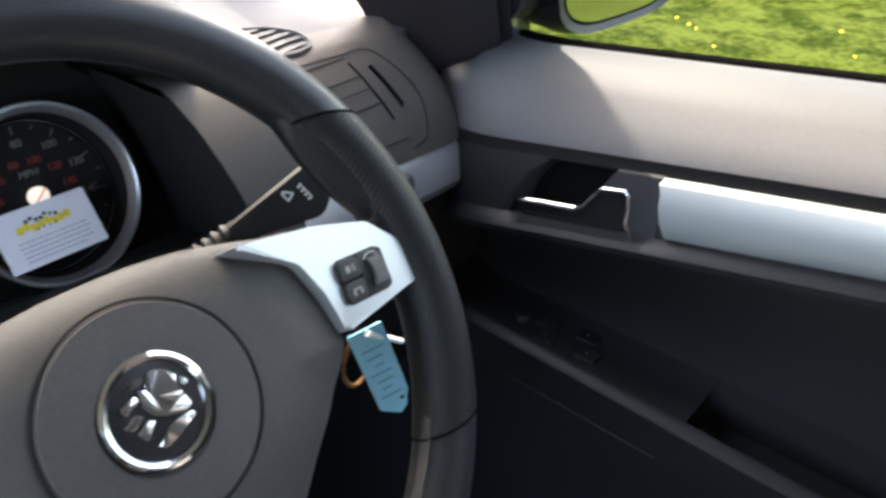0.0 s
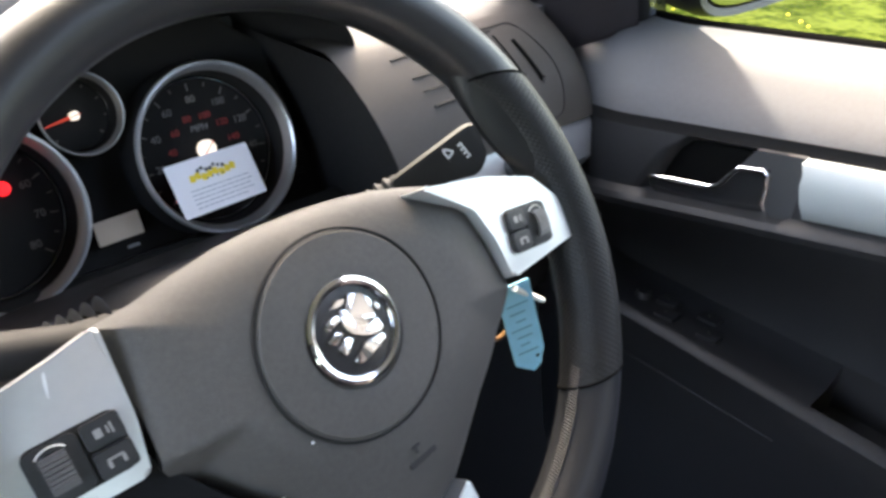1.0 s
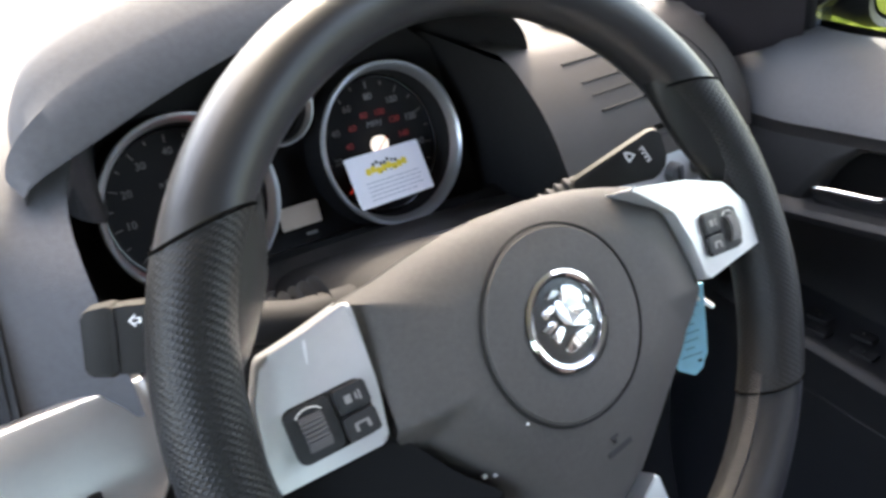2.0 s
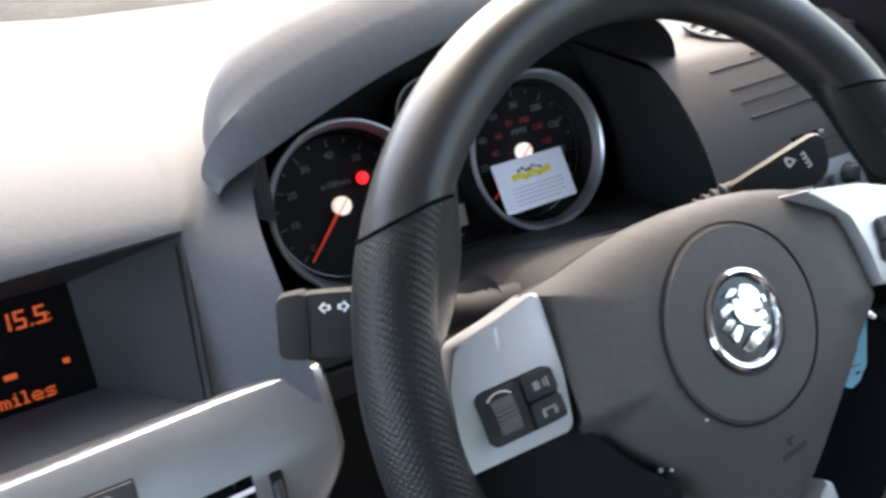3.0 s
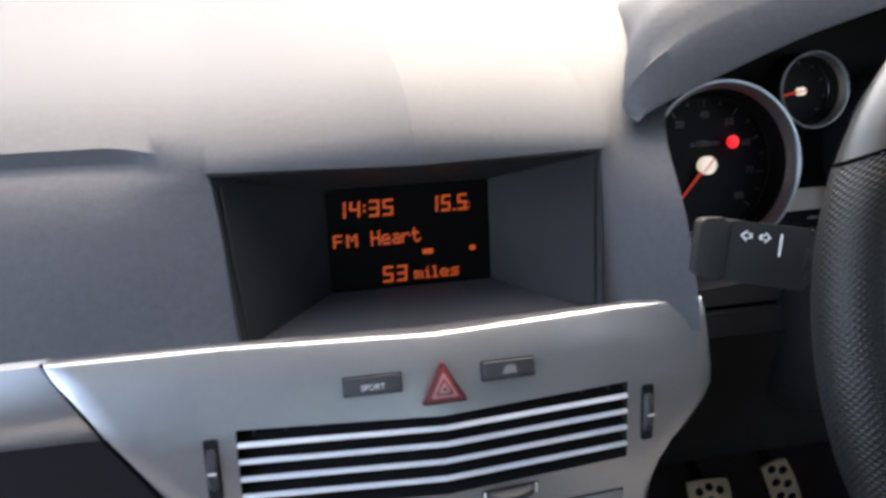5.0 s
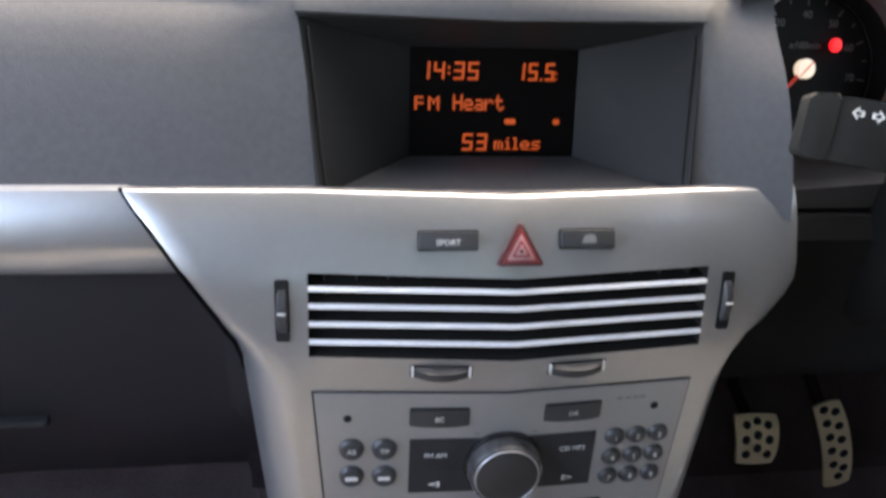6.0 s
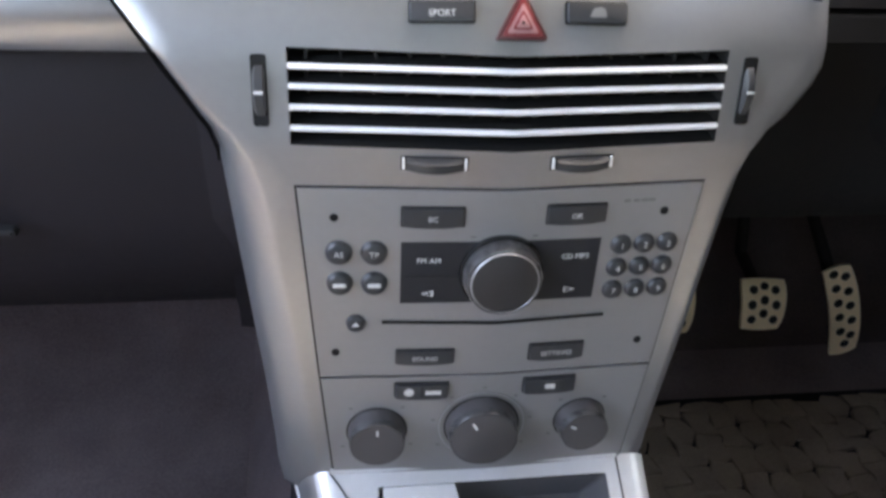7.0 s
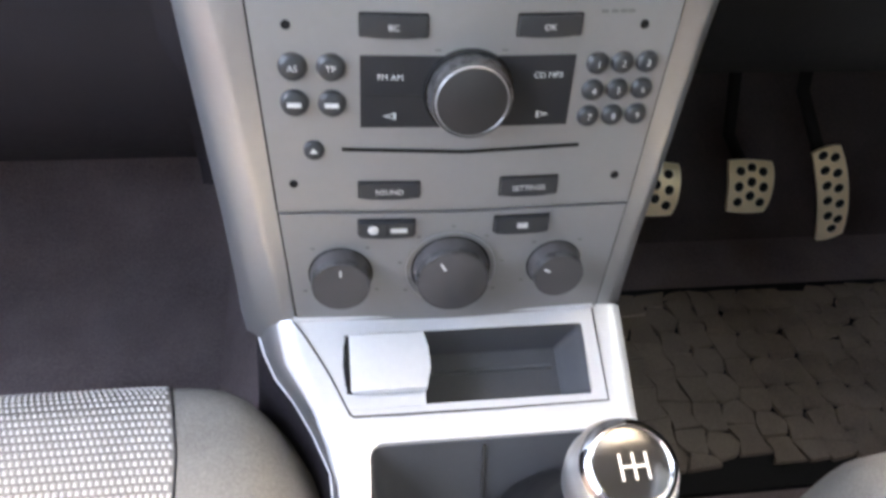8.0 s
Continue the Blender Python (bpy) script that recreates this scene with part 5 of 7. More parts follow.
def build_climate():
    cl = thing("climate_panel", (0, 0, 0.64), "silver heater control panel with three rotary knobs", "heater controls")
    half = lambda z: lerp(z, [0.605, 0.682], [0.0905, 0.0965])
    part("joint", patch(np.linspace(0.6035, 0.6815, 7), lambda z: half(z) + 0.0012, 0.0003, 0.003), M_HOLE, cl)
    part("face_plate", patch(np.linspace(0.605, 0.6812, 7), half, 0.0016, 0.004), M_SILVER2, cl)
    o = 0.0016
    b, m = key_cap("recirculation_button", -0.0543, -0.024, 0.6675, 0.6772, cl, M_BUTTON, o, label="charcoal rocker button", bow=0.0008)
    part("symbol", lathe([(0.0, 0.0002), (0.0026, 0.0002), (0.003, 0.0)], 8, m @ off(-0.0075)), M_PRINT, b)
    bar(b, m, 0.009, 0.0028, x=0.0065, y=-0.0004)
    part("divider", prism(rounded(0.0005, 0.008, 0.0002, 1), -0.0001, 0.0003, m), M_HOLE, b)
    b, m = key_cap("rear_screen_button", 0.0206, 0.0513, 0.6675, 0.6775, cl, M_BUTTON, o, label="charcoal rectangular button", bow=0.0008)
    bar(b, m, 0.006, 0.0034)
    for name, x, z, r, turn in (("air_knob", -0.0648, 0.6408, 0.0172, 0), ("temperature_knob", -0.0022, 0.6428, 0.0218, 30), ("fan_knob", 0.0588, 0.6422, 0.0156, 60)):
        m = fmat(x, z, o)
        if r > 0.02:
            part("dial_ring", lathe([(0.0262, 0.0), (0.0262, 0.0006), (0.0252, 0.0006), (0.0252, 0.0)], 48, m), M_SILVER, cl)
        part("knob_gap", prism(circle(r * 1.05, 36), 0, 0.0003, m), M_HOLE, cl)
        k = part(name, lathe([(0.0, 0.0125), (r * 0.88, 0.0125), (r * 0.93, 0.0117), (r * 0.97, 0.004), (r, 0.0002)], 48, m), M_KNOB2, cl, "dark grey rotary knob")
        part("knob_rim", lathe([(r * 0.885, 0.0126), (r * 0.92, 0.0126), (r * 0.945, 0.0115), (r * 0.96, 0.008)], 48, m), M_RIM, k)
        part("pointer", prism(rounded(0.0014, r * 0.26, 0.0004, 2), 0.0125, 0.0128, m @ off(rz=turn) @ off(0, r * 0.55)), M_PRINT, k)
        for i in range(7):
            a = radians(210 - 40 * i)
            if i % 2 == 0 or r > 0.02:
                part("scale_mark", prism(rounded(0.0024, 0.0013, 0.0003, 2), 0, 0.0002, m @ off(r * 1.36 * math.cos(a), r * 1.36 * math.sin(a), 0.0002)), M_PRINTG, cl)


build_climate()

# ---------------------------------------------------------------- gear console
TRAY = frame_of((0, -0.0280, 0.6068), (1, 0, 0), (0, 0.894, 0.447))


def tray(x, v, h=0.0):
    """Place on the sloping console top: v metres back from the heater panel, h above it."""
    return TRAY @ Vector((x, -v, h))


def build_console():
    con = thing("gear_console", (0, -0.12, 0.5), "satin silver gear console with an open cubby", "centre console")
    # top frame as strips round its openings
    xs = [-0.104, -0.101, -0.096, -0.088, -0.064, -0.0165, 0.03, 0.0805, 0.0885, 0.097, 0.104, 0.108]
    vs = [0.0, 0.005, 0.0115, 0.025, 0.04, 0.0545, 0.0595, 0.068, 0.0755, 0.1, 0.16, 0.22, 0.3]

    def surf(x, v, drop=0.0):
        sink = lerp(x, [-0.104, -0.101, -0.096, -0.088, 0.097, 0.104, 0.108], [0.006, 0.0022, 0.0004, 0, 0, 0.002, 0.005])
        if x < -0.064:
            edge = -lerp(v, [0, 0.0245, 0.0514, 0.0928, 0.15], [0.1035, 0.0995, 0.0845, 0.0715, 0.07])
            x = -0.064 + (edge + 0.064) * (x + 0.064) / (-0.040)
        p = TRAY @ Vector((x, -v, -sink - drop))
        if v > 0.074:
            p.z += 0.28 * (v - 0.074)
        return p

    bm = bmesh.new()
    vg = [[bm.verts.new(surf(x, v)) for x in xs] for v in vs]
    for i in range(len(vs) - 1):
        for j in range(len(xs) - 1):
            xm, vm = (xs[j] + xs[j + 1]) / 2, (vs[i] + vs[i + 1]) / 2
            cubby = -0.064 < xm < 0.0805 and 0.0115 < vm < 0.0545
            well = -0.064 < xm < 0.0805 and 0.0755 < vm
            if not (cubby or well):
                bm.faces.new((vg[i][j], vg[i][j + 1], vg[i + 1][j + 1], vg[i + 1][j]))
    bmesh.ops.recalc_face_normals(bm, faces=bm.faces)
    # Top frame, lid and rims use the lit silver, the cheek the plain one.
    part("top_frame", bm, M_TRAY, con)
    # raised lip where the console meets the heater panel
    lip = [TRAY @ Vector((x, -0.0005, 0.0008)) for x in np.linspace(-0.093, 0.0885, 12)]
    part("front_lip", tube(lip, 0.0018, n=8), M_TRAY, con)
    # silver cheek beside the passenger seat, with its thin pale lower edge
    cheek, low = [], []
    for v in (-0.006, 0.004, 0.015, 0.03, 0.045, 0.065, 0.09, 0.13, 0.2, 0.3):
        q = surf(xs[0], max(v, 0.0)) + (TRAY.to_3x3() @ Vector((0, -min(v, 0.0), 0)))
        out = lerp(v, [0, 0.03, 0.065, 0.1], [0.0125, 0.009, 0.004, 0.002])
        r = q + Vector((-out, 0.008, -0.016))
        cheek.append([q, q.lerp(r, 0.15) + Vector((-out * 0.12, 0, 0)), q.lerp(r, 0.5) + Vector((-out * 0.14, 0, 0)), r])
        low.append(r)
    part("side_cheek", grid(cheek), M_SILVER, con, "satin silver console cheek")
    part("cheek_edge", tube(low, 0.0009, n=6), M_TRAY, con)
    # sides down to the floor
    for s in (0, -1):
        rows = []
        for i in range(len(vs)):
            sx = -1 if s == 0 else 1
            if s == 0:
                v = vs[i]
                p = Vector([lerp(v, (-0.006, 0.004, 0.015, 0.03, 0.045, 0.065, 0.09, 0.13, 0.2, 0.3), [q[k] for q in low]) for k in range(3)]) + Vector((0.001, 0, 0))
            else:
                p = surf(xs[s], vs[i])
            rows.append([p, p + Vector((sx * 0.003, 0, -0.012)), p + Vector((sx * 0.006, 0.0, -0.06)), Vector((sx * 0.14, p.y, 0.27))])
        rows.insert(0, [Vector((q[0], 0.5, q[2] + (0.02 if k < 3 else 0))) for k, q in enumerate(rows[0])])
        part("console_side", grid(rows), M_GLOVE, con)
    # line round the inset plate
    loop = smooth_path([tray(x, v, 0.0004) for x, v in ((-0.0935, 0.001), (-0.086, 0.012), (-0.0745, 0.032), (-0.067, 0.048), (-0.0625, 0.0575))], 4) + [tray(x, v, 0.0004) for x, v in ((-0.0605, 0.0592), (0.02, 0.0598), (0.0905, 0.0592), (0.0885, 0.001))]
    part("joint", tube(loop, 0.0006, n=6), M_BUTTON, con)
    # cubby and its half-open lid
    top = round_poly([(-0.063, 0.0115), (0.0803, 0.0115), (0.0815, 0.0545), (-0.063, 0.0545)], 0.003, 3)
    rows = [[tray(x, v, 0.0004) for x, v in top],
            [tray(0.009 + (x - 0.009) * 0.99, 0.033 + (v - 0.033) * 0.98, -0.002) for x, v in top],
            [tray(0.009 + (x - 0.009) * 0.985, 0.033 + (v - 0.033) * 0.97, -0.006) for x, v in top],
            [tray(0.009 + (x - 0.009) * 0.91, 0.034 + (v - 0.033) * 0.80, -0.034) for x, v in top],
            [tray(0.009 + (x - 0.009) * 0.88, 0.034 + (v - 0.033) * 0.74, -0.037) for x, v in top]]
    bm = grid(rows, closed_u=True)
    bm.faces.new([bm.verts.new(p) for p in rows[-1]])
    part("cubby", bm, M_LINING, con)
    part("cubby_step", tube([tray(-0.05, 0.030, -0.0365), tray(0.068, 0.030, -0.0365)], 0.0014, n=8), M_LINING, con)
    rows = []
    for t in np.linspace(0, 1, 8):
        x = -0.0615 + 0.0435 * t
        rows.append([tray(x + 0.0035 * t * math.sin(math.pi * (v - 0.0115) / 0.0355) + (0.0018 if v in (0.0115, 0.047) and t < 0.5 else 0), v, 0.0015 + 0.0045 * math.sin(math.pi * (0.25 + 0.5 * t)) - (0.003 if v in (0.0115, 0.047) else 0)) for v in (0.0115, 0.0130, 0.022, 0.034, 0.0455, 0.047)])
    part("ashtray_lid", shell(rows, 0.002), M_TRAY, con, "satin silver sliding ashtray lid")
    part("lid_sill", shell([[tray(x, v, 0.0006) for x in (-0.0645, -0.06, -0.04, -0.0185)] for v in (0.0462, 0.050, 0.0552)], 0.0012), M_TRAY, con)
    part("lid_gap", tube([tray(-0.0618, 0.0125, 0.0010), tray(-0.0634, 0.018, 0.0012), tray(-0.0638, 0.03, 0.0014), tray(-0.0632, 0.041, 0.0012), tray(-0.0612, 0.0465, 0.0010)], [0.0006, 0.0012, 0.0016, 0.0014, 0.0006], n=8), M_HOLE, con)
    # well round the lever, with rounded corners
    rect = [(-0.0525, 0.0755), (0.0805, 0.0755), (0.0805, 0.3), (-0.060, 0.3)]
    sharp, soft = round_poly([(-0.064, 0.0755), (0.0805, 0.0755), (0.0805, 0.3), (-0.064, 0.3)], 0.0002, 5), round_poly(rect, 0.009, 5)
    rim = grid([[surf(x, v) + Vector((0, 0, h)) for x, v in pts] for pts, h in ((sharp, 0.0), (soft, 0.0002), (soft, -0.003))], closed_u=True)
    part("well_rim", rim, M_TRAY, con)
    rows = [[surf(0.008 + (x - 0.008) * k, 0.19 + (v - 0.19) * k) + Vector((0, 0, -h)) for x, v in soft] for k, h in ((1.0, 0.0025), (0.985, 0.008), (0.95, 0.03), (0.9, 0.05), (0.8, 0.055))]
    bm = grid(rows, closed_u=True)
    bm.faces.new([bm.verts.new(p) for p in rows[-1]])
    part("lever_well", bm, M_LINING, con, "grey plastic lining of the lever well")
    part("well_rib", tube([surf(0.014, 0.077) + Vector((0, 0, -0.006)), surf(0.015, 0.082) + Vector((0, 0, -0.03)), surf(0.0155, 0.089) + Vector((0, 0, -0.048))], 0.0012, n=6), M_DASH2, con)


build_console()


def build_gear_lever():
    g = thing("gear_lever", (0.03, -0.16, 0.53), "gear lever with a chrome and black topped knob", "gear lever")
    top = Vector((0.0575, -0.172, 0.660))
    axis = Vector((-0.02, -0.28, 0.96)).normalized()
    x = Vector((1, 0, 0)) - axis * axis.x
    m = frame_of(top, x, axis.cross(x))
    part("knob_body", lathe([(0.0, 0.0), (0.0175, 0.0), (0.0225, -0.004), (0.0255, -0.012), (0.0262, -0.022), (0.0245, -0.034), (0.020, -0.046), (0.0155, -0.058), (0.0135, -0.07)], 40, m), M_SILVER, g, "satin silver knob sleeve")
    part("chrome_ring", lathe([(0.0172, 0.0005), (0.0182, 0.0016), (0.0205, 0.0006), (0.023, -0.0035)], 40, m), M_CHROME, g)
    cap = part("cap", lathe([(0.0, 0.003), (0.008, 0.0026), (0.014, 0.0016), (0.0174, 0.0004)], 40, m), M_GLOSS, g, "glossy black cap with a shift pattern")
    for dx in (-0.006, 0.0, 0.006):
        part("pattern_line", prism(rounded(0.0011, 0.012, 0.0003, 2), 0.0026, 0.0031, m @ off(dx, -0.001)), M_PRINT, cap)
    part("pattern_line", prism(rounded(0.0131, 0.0011, 0.0003, 2), 0.0027, 0.0032, m @ off(0, -0.001)), M_PRINT, cap)
    part("stem", tube([m @ Vector((0, 0, -0.06)), m @ Vector((0, 0, -0.12))], 0.009), M_DARK, g)
    rows = []
    for i, h in enumerate((-0.085, -0.1, -0.11, -0.12, -0.13, -0.145, -0.165)):
        r = 0.013 + 0.005 * i + 0.002 * (i % 2)
        rows.append([m @ Vector((r * math.cos(2 * math.pi * k / 20) * (1 + 0.05 * math.sin(5 * k)), r * math.sin(2 * math.pi * k / 20), h)) for k in range(20)])
    part("gaiter", grid(rows, closed_u=True), M_LEATHER, g, "black leather gaiter")


build_gear_lever()

# ---------------------------------------------------------------- steering wheel
TILT_W = radians(33)
WHEEL = frame_of((0.313, -0.101, 0.957), (1, 0, 0), (0, math.sin(TILT_W), math.cos(TILT_W)))
RIM_R, RIM_T = 0.1645, 0.0165


def rim_piece(a0, a1, rad, n=40, flat=1.0, slant0=0.0, slant1=0.0):
    """Rim between two angles, its ends slanting towards the outside, with real-size texture coordinates."""
    rows = []
    for i in range(n + 1):
        ring = []
        for j in range(18):
            b = 2 * math.pi * j / 18
            a = radians(a0 + (a1 - a0) * i / n + (slant0 * (1 - i / n) + slant1 * i / n) * (0.5 + 0.5 * math.cos(b)))
            c, s = math.cos(a), math.sin(a)
            rr = RIM_R + rad * math.cos(b)
            ring.append(WHEEL @ Vector((rr * c, rr * s, -0.010 + rad * 1.08 * flat * math.sin(b))))
        rows.append(ring)
    bm = grid(rows, closed_u=True)
    bm.verts.index_update()
    uv = bm.loops.layers.uv.new("size")
    for f in bm.faces:
        js = [lp.vert.index % 18 for lp in f.loops]
        for lp, j in zip(f.loops, js):
            i = lp.vert.index // 18
            j = 18 if j == 0 and 17 in js else j
            lp[uv].uv = (radians(a0 + (a1 - a0) * i / n) * RIM_R, 2 * math.pi * j / 18 * rad)
    return bm


def build_wheel():
    w = thing("steering_wheel", (0.313, -0.101, 0.957), "black leather three-spoke steering wheel with silver spoke inserts", "steering wheel")
    part("upper_rim", rim_piece(37, 143, RIM_T, slant0=-10, slant1=10), M_LEATHER, w, "smooth black leather rim")
    part("lower_rim", rim_piece(217, 323, RIM_T, slant0=-8, slant1=8), M_LEATHER, w, "smooth black leather rim")
    for a0, a1, s0, s1 in ((-36.4, 36.2, 8, -10), (143.8, 216.4, 10, -8)):
        g = part("grip", rim_piece(a0, a1, RIM_T * 1.03, slant0=s0, slant1=s1), M_PERF, w, "perforated leather grip section")
        # thumb rest swelling towards the spoke
        am = 25 if a0 < 90 else 155
        rows = []
        for t in np.linspace(0, 1, 9):
            a = radians(am + (t - 0.5) * 34 * (1 if a0 < 90 else -1))
            k = math.sin(math.pi * t) ** 0.7
            c, s = math.cos(a), math.sin(a)
            rows.append([WHEEL @ Vector(((RIM_R - 0.010 - q * 0.017 * k) * c, (RIM_R - 0.010 - q * 0.017 * k) * s, -0.010 + 0.0125 * sg * (1 - 0.75 * q))) for q, sg in ((0, 1), (0.5, 1), (0.85, 1), (1.0, 0.6), (1.0, -0.6), (0.85, -1), (0.5, -1), (0, -1))])
        part("thumb_rest", grid(rows), M_PERF, g)
    for a, slant in ((36.6, -10), (143.4, 10), (216.7, -8), (323.3, 8)):
        ring = []
        for b in np.linspace(0, 2 * math.pi, 25)[:-1]:
            t = radians(a + slant * (0.5 + 0.5 * math.cos(b)))
            rr = RIM_R + RIM_T * 1.02 * math.cos(b)
            ring.append(WHEEL @ Vector((rr * math.cos(t), rr * math.sin(t), -0.010 + RIM_T * 1.1 * math.sin(b))))
        part("seam", tube(ring, 0.0007, n=6, closed=True), M_GROOVE, w)
    bm = bmesh.new()
    for i in range(60):
        a = radians(-72 + 40 * i / 60)
        c, s = math.cos(a), math.sin(a)
        p = WHEEL @ Vector(((RIM_R - RIM_T * 0.94) * c, (RIM_R - RIM_T * 0.94) * s, -0.003))
        q = WHEEL @ Vector(((RIM_R - RIM_T * 0.98) * math.cos(a + 0.02), (RIM_R - RIM_T * 0.98) * math.sin(a + 0.02), -0.010))
        add_tube(bm, [p, q], 0.0009, n=5)
    part("stitching", bm, M_THREAD, w)
    # hub body with spoke shoulders: outline by height bands, domed towards the driver
    half = [(0.006, -0.110), (0.0335, -0.0935), (0.0485, -0.073), (0.0585, -0.061), (0.075, -0.045), (0.088, -0.029), (0.0945, -0.0185), (0.0940, 0.0), (0.0950, 0.018), (0.0985, 0.0405), (0.08, 0.0435), (0.06, 0.0485), (0.04, 0.0525), (0.02, 0.0545)]
    outline = [(-x - 0.003, y) for x, y in half] + [(-0.003, 0.055)] + [(x - 0.003, y) for x, y in half[::-1]]

    dense = []
    for i, (x, y) in enumerate(outline):
        x1, y1 = outline[(i + 1) % len(outline)]
        dense += [(x + (x1 - x) * k / 8, y + (y1 - y) * k / 8) for k in range(8)]
    outline = dense

    def dome(x, y):
        x += 0.006
        d = math.hypot(x * 0.45, y * (0.95 if y > 0 else 0.76))
        # facets falling away below the spokes, either side of the centre column
        f = 0.83 * (abs(x) - 0.062) + 0.56 * (-y - 0.016)
        fall = min(max(0.0, f), max(0.0, -y - 0.015) * 1.4)
        return 0.0130 - 2.9 * max(0.0, d * d - 0.0010) - 0.25 * max(0, -y - 0.03) ** 1.5 - (0.85 if x < 0 else 0.2) * fall

    rows = []
    cen = (0.0, 0.0)
    for k, drop in ((0.03, 0), (0.2, 0), (0.3, 0), (0.4, 0), (0.48, 0), (0.53, 0), (0.58, 0), (0.63, 0.0001), (0.68, 0.0004), (0.73, 0.0009), (0.78, 0.0018), (0.83, 0.0031), (0.88, 0.005), (0.92, 0.0072), (0.96, 0.0102), (1.0, 0.0150)):
        rows.append([WHEEL @ Vector((x * k, y * k, dome(x * k, y * k) - drop * lerp(y, [-0.02, 0.03], [0.35, 1]))) for x, y in outline])
    part("airbag_cover", grid(rows, closed_u=True), M_HUB, w, "dark grey moulded airbag cover")
    back = [rows[-1]] + [[WHEEL @ Vector((x * k, y * k, min(h, dome(x, y) - 0.016))) for x, y in outline] for h, k in ((-0.018, 0.985), (-0.032, 0.93), (-0.05, 0.82))]
    part("hub_back", grid(back, closed_u=True), M_HOLE, w, "black rear shell of the hub")
    # round groove and emblem
    ring = [WHEEL @ Vector((0.0458 * math.cos(a) - 0.0078, 0.0458 * math.sin(a) - 0.002, dome(0.0458 * math.cos(a) - 0.0078, 0.0458 * math.sin(a) - 0.002) + 0.0003)) for a in np.linspace(0, 2 * math.pi, 61)[:-1]]
    part("groove", tube(ring, 0.0006, n=6, closed=True), M_HOLE, w)
    rows = []
    for r, dz in ((0.0448, 0.0), (0.0435, 0.0014), (0.03, 0.0018), (0.024, 0.0016)):
        rows.append([WHEEL @ Vector((r * math.cos(a) - 0.0078, r * math.sin(a) - 0.002, dome(r * math.cos(a) - 0.0078, r * math.sin(a) - 0.002) + dz)) for a in np.linspace(0, 2 * math.pi, 49)[:-1]])
    part("centre_pad", grid(rows, closed_u=True), M_HUB, w)
    em = WHEEL @ off(-0.0075, -0.0008, 0.0132)
    e = part("emblem", lathe([(0.0, 0.0004), (0.018, 0.0004), (0.0235, 0.0)], 40, em), M_GLOSS, w, "round black and chrome emblem")
    part("emblem_ring", lathe([(0.0190, 0.0002), (0.0197, 0.0022), (0.0214, 0.0028), (0.0230, 0.0018), (0.0237, -0.002)], 48, em), M_CHROME, e)
    # plain raised shapes in place of the crest
    crest = [round_poly(c, 0.0011) for c in (
        [(-0.001, 0.010), (0.003, 0.0155), (0.0085, 0.0135), (0.0125, 0.009), (0.0108, 0.004), (0.0125, 0.0018), (0.0095, -0.0005), (0.0045, 0.001), (0.0005, 0.0045)],
        [(-0.004, 0.0105), (-0.0005, 0.0095), (0.0018, 0.003), (0.006, -0.0005), (0.0125, 0.0008), (0.0138, -0.0045), (0.009, -0.0058), (0.0025, -0.0035), (-0.0022, -0.001), (-0.0046, 0.004)],
        [(-0.0085, 0.0122), (-0.003, 0.0148), (0.0012, 0.0138), (-0.0025, 0.0118)],
        [(-0.0128, 0.0075), (-0.0058, 0.0092), (-0.0044, 0.0066), (-0.0096, 0.005), (-0.012, 0.0035)],
        [(-0.0148, 0.0), (-0.009, 0.0026), (-0.0055, 0.0006), (-0.0115, -0.0026)],
        [(-0.0108, -0.004), (-0.005, -0.0012), (-0.0022, -0.003), (-0.0085, -0.0088)],
        [(-0.006, -0.0122), (0.002, -0.0072), (0.012, -0.0062), (0.0136, -0.0085), (0.004, -0.0125), (-0.003, -0.0146)],
        [(0.0132, 0.0082), (0.0158, 0.0055), (0.0148, 0.003), (0.0128, 0.005)])]
    for c in crest:
        part("raised_shape", prism(c, 0.0003, 0.0016, em, 0.0006), M_CHROME, e)
    # spoke inserts and controls
    for s in (-1, 1):
        base = [(0.0975, 0.0412), (0.1185, 0.0351), (0.1375, 0.0307), (0.1445, 0.0150), (0.1480, -0.0200), (0.0995, -0.0172), (0.0970, 0.005)] if s < 0 else [(0.0450, 0.0448), (0.0929, 0.0387), (0.1302, 0.0294), (0.1472, 0.0142), (0.1515, -0.0100), (0.0874, -0.0140), (0.0837, 0.0073), (0.0760, 0.0255)]
        pts = round_poly([(s * x, y) for x, y in base], 0.003)
        m = WHEEL @ Matrix.Rotation(radians(s * 10), 4, "Y")
        h = 0.0207 if s < 0 else 0.0270
        sp = part("spoke_insert", prism(pts, h - 0.02, h, m, 0.0022, 3), M_INSERT, w, "satin silver spoke insert")
        cx, cy = (-0.1192, -0.0008) if s < 0 else (0.1118, 0.0062)
        if s < 0:
            under = [(-0.151, -0.014), (-0.0990, -0.010), (-0.088, -0.026), (-0.074, -0.044), (-0.056, -0.061), (-0.064, -0.072), (-0.088, -0.060), (-0.115, -0.046), (-0.140, -0.036), (-0.150, -0.027)]
            # Downward fold of the spoke; its shade is put in as black colour.
            part("spoke_underside", prism(round_poly(under, 0.003), h - 0.026, h - 0.008, m, 0.004, 3), M_SEAL, sp, "moulded underside of the spoke with its shade painted black")
            part("fold", tube([m @ Vector((-0.1190, 0.0345, h - 0.0012)), m @ Vector((-0.1200, 0.029, h - 0.0003)), m @ Vector((-0.1210, 0.0225, h - 0.0004))], [0.0011, 0.0008, 0.0004], n=6), M_TRAY, sp)
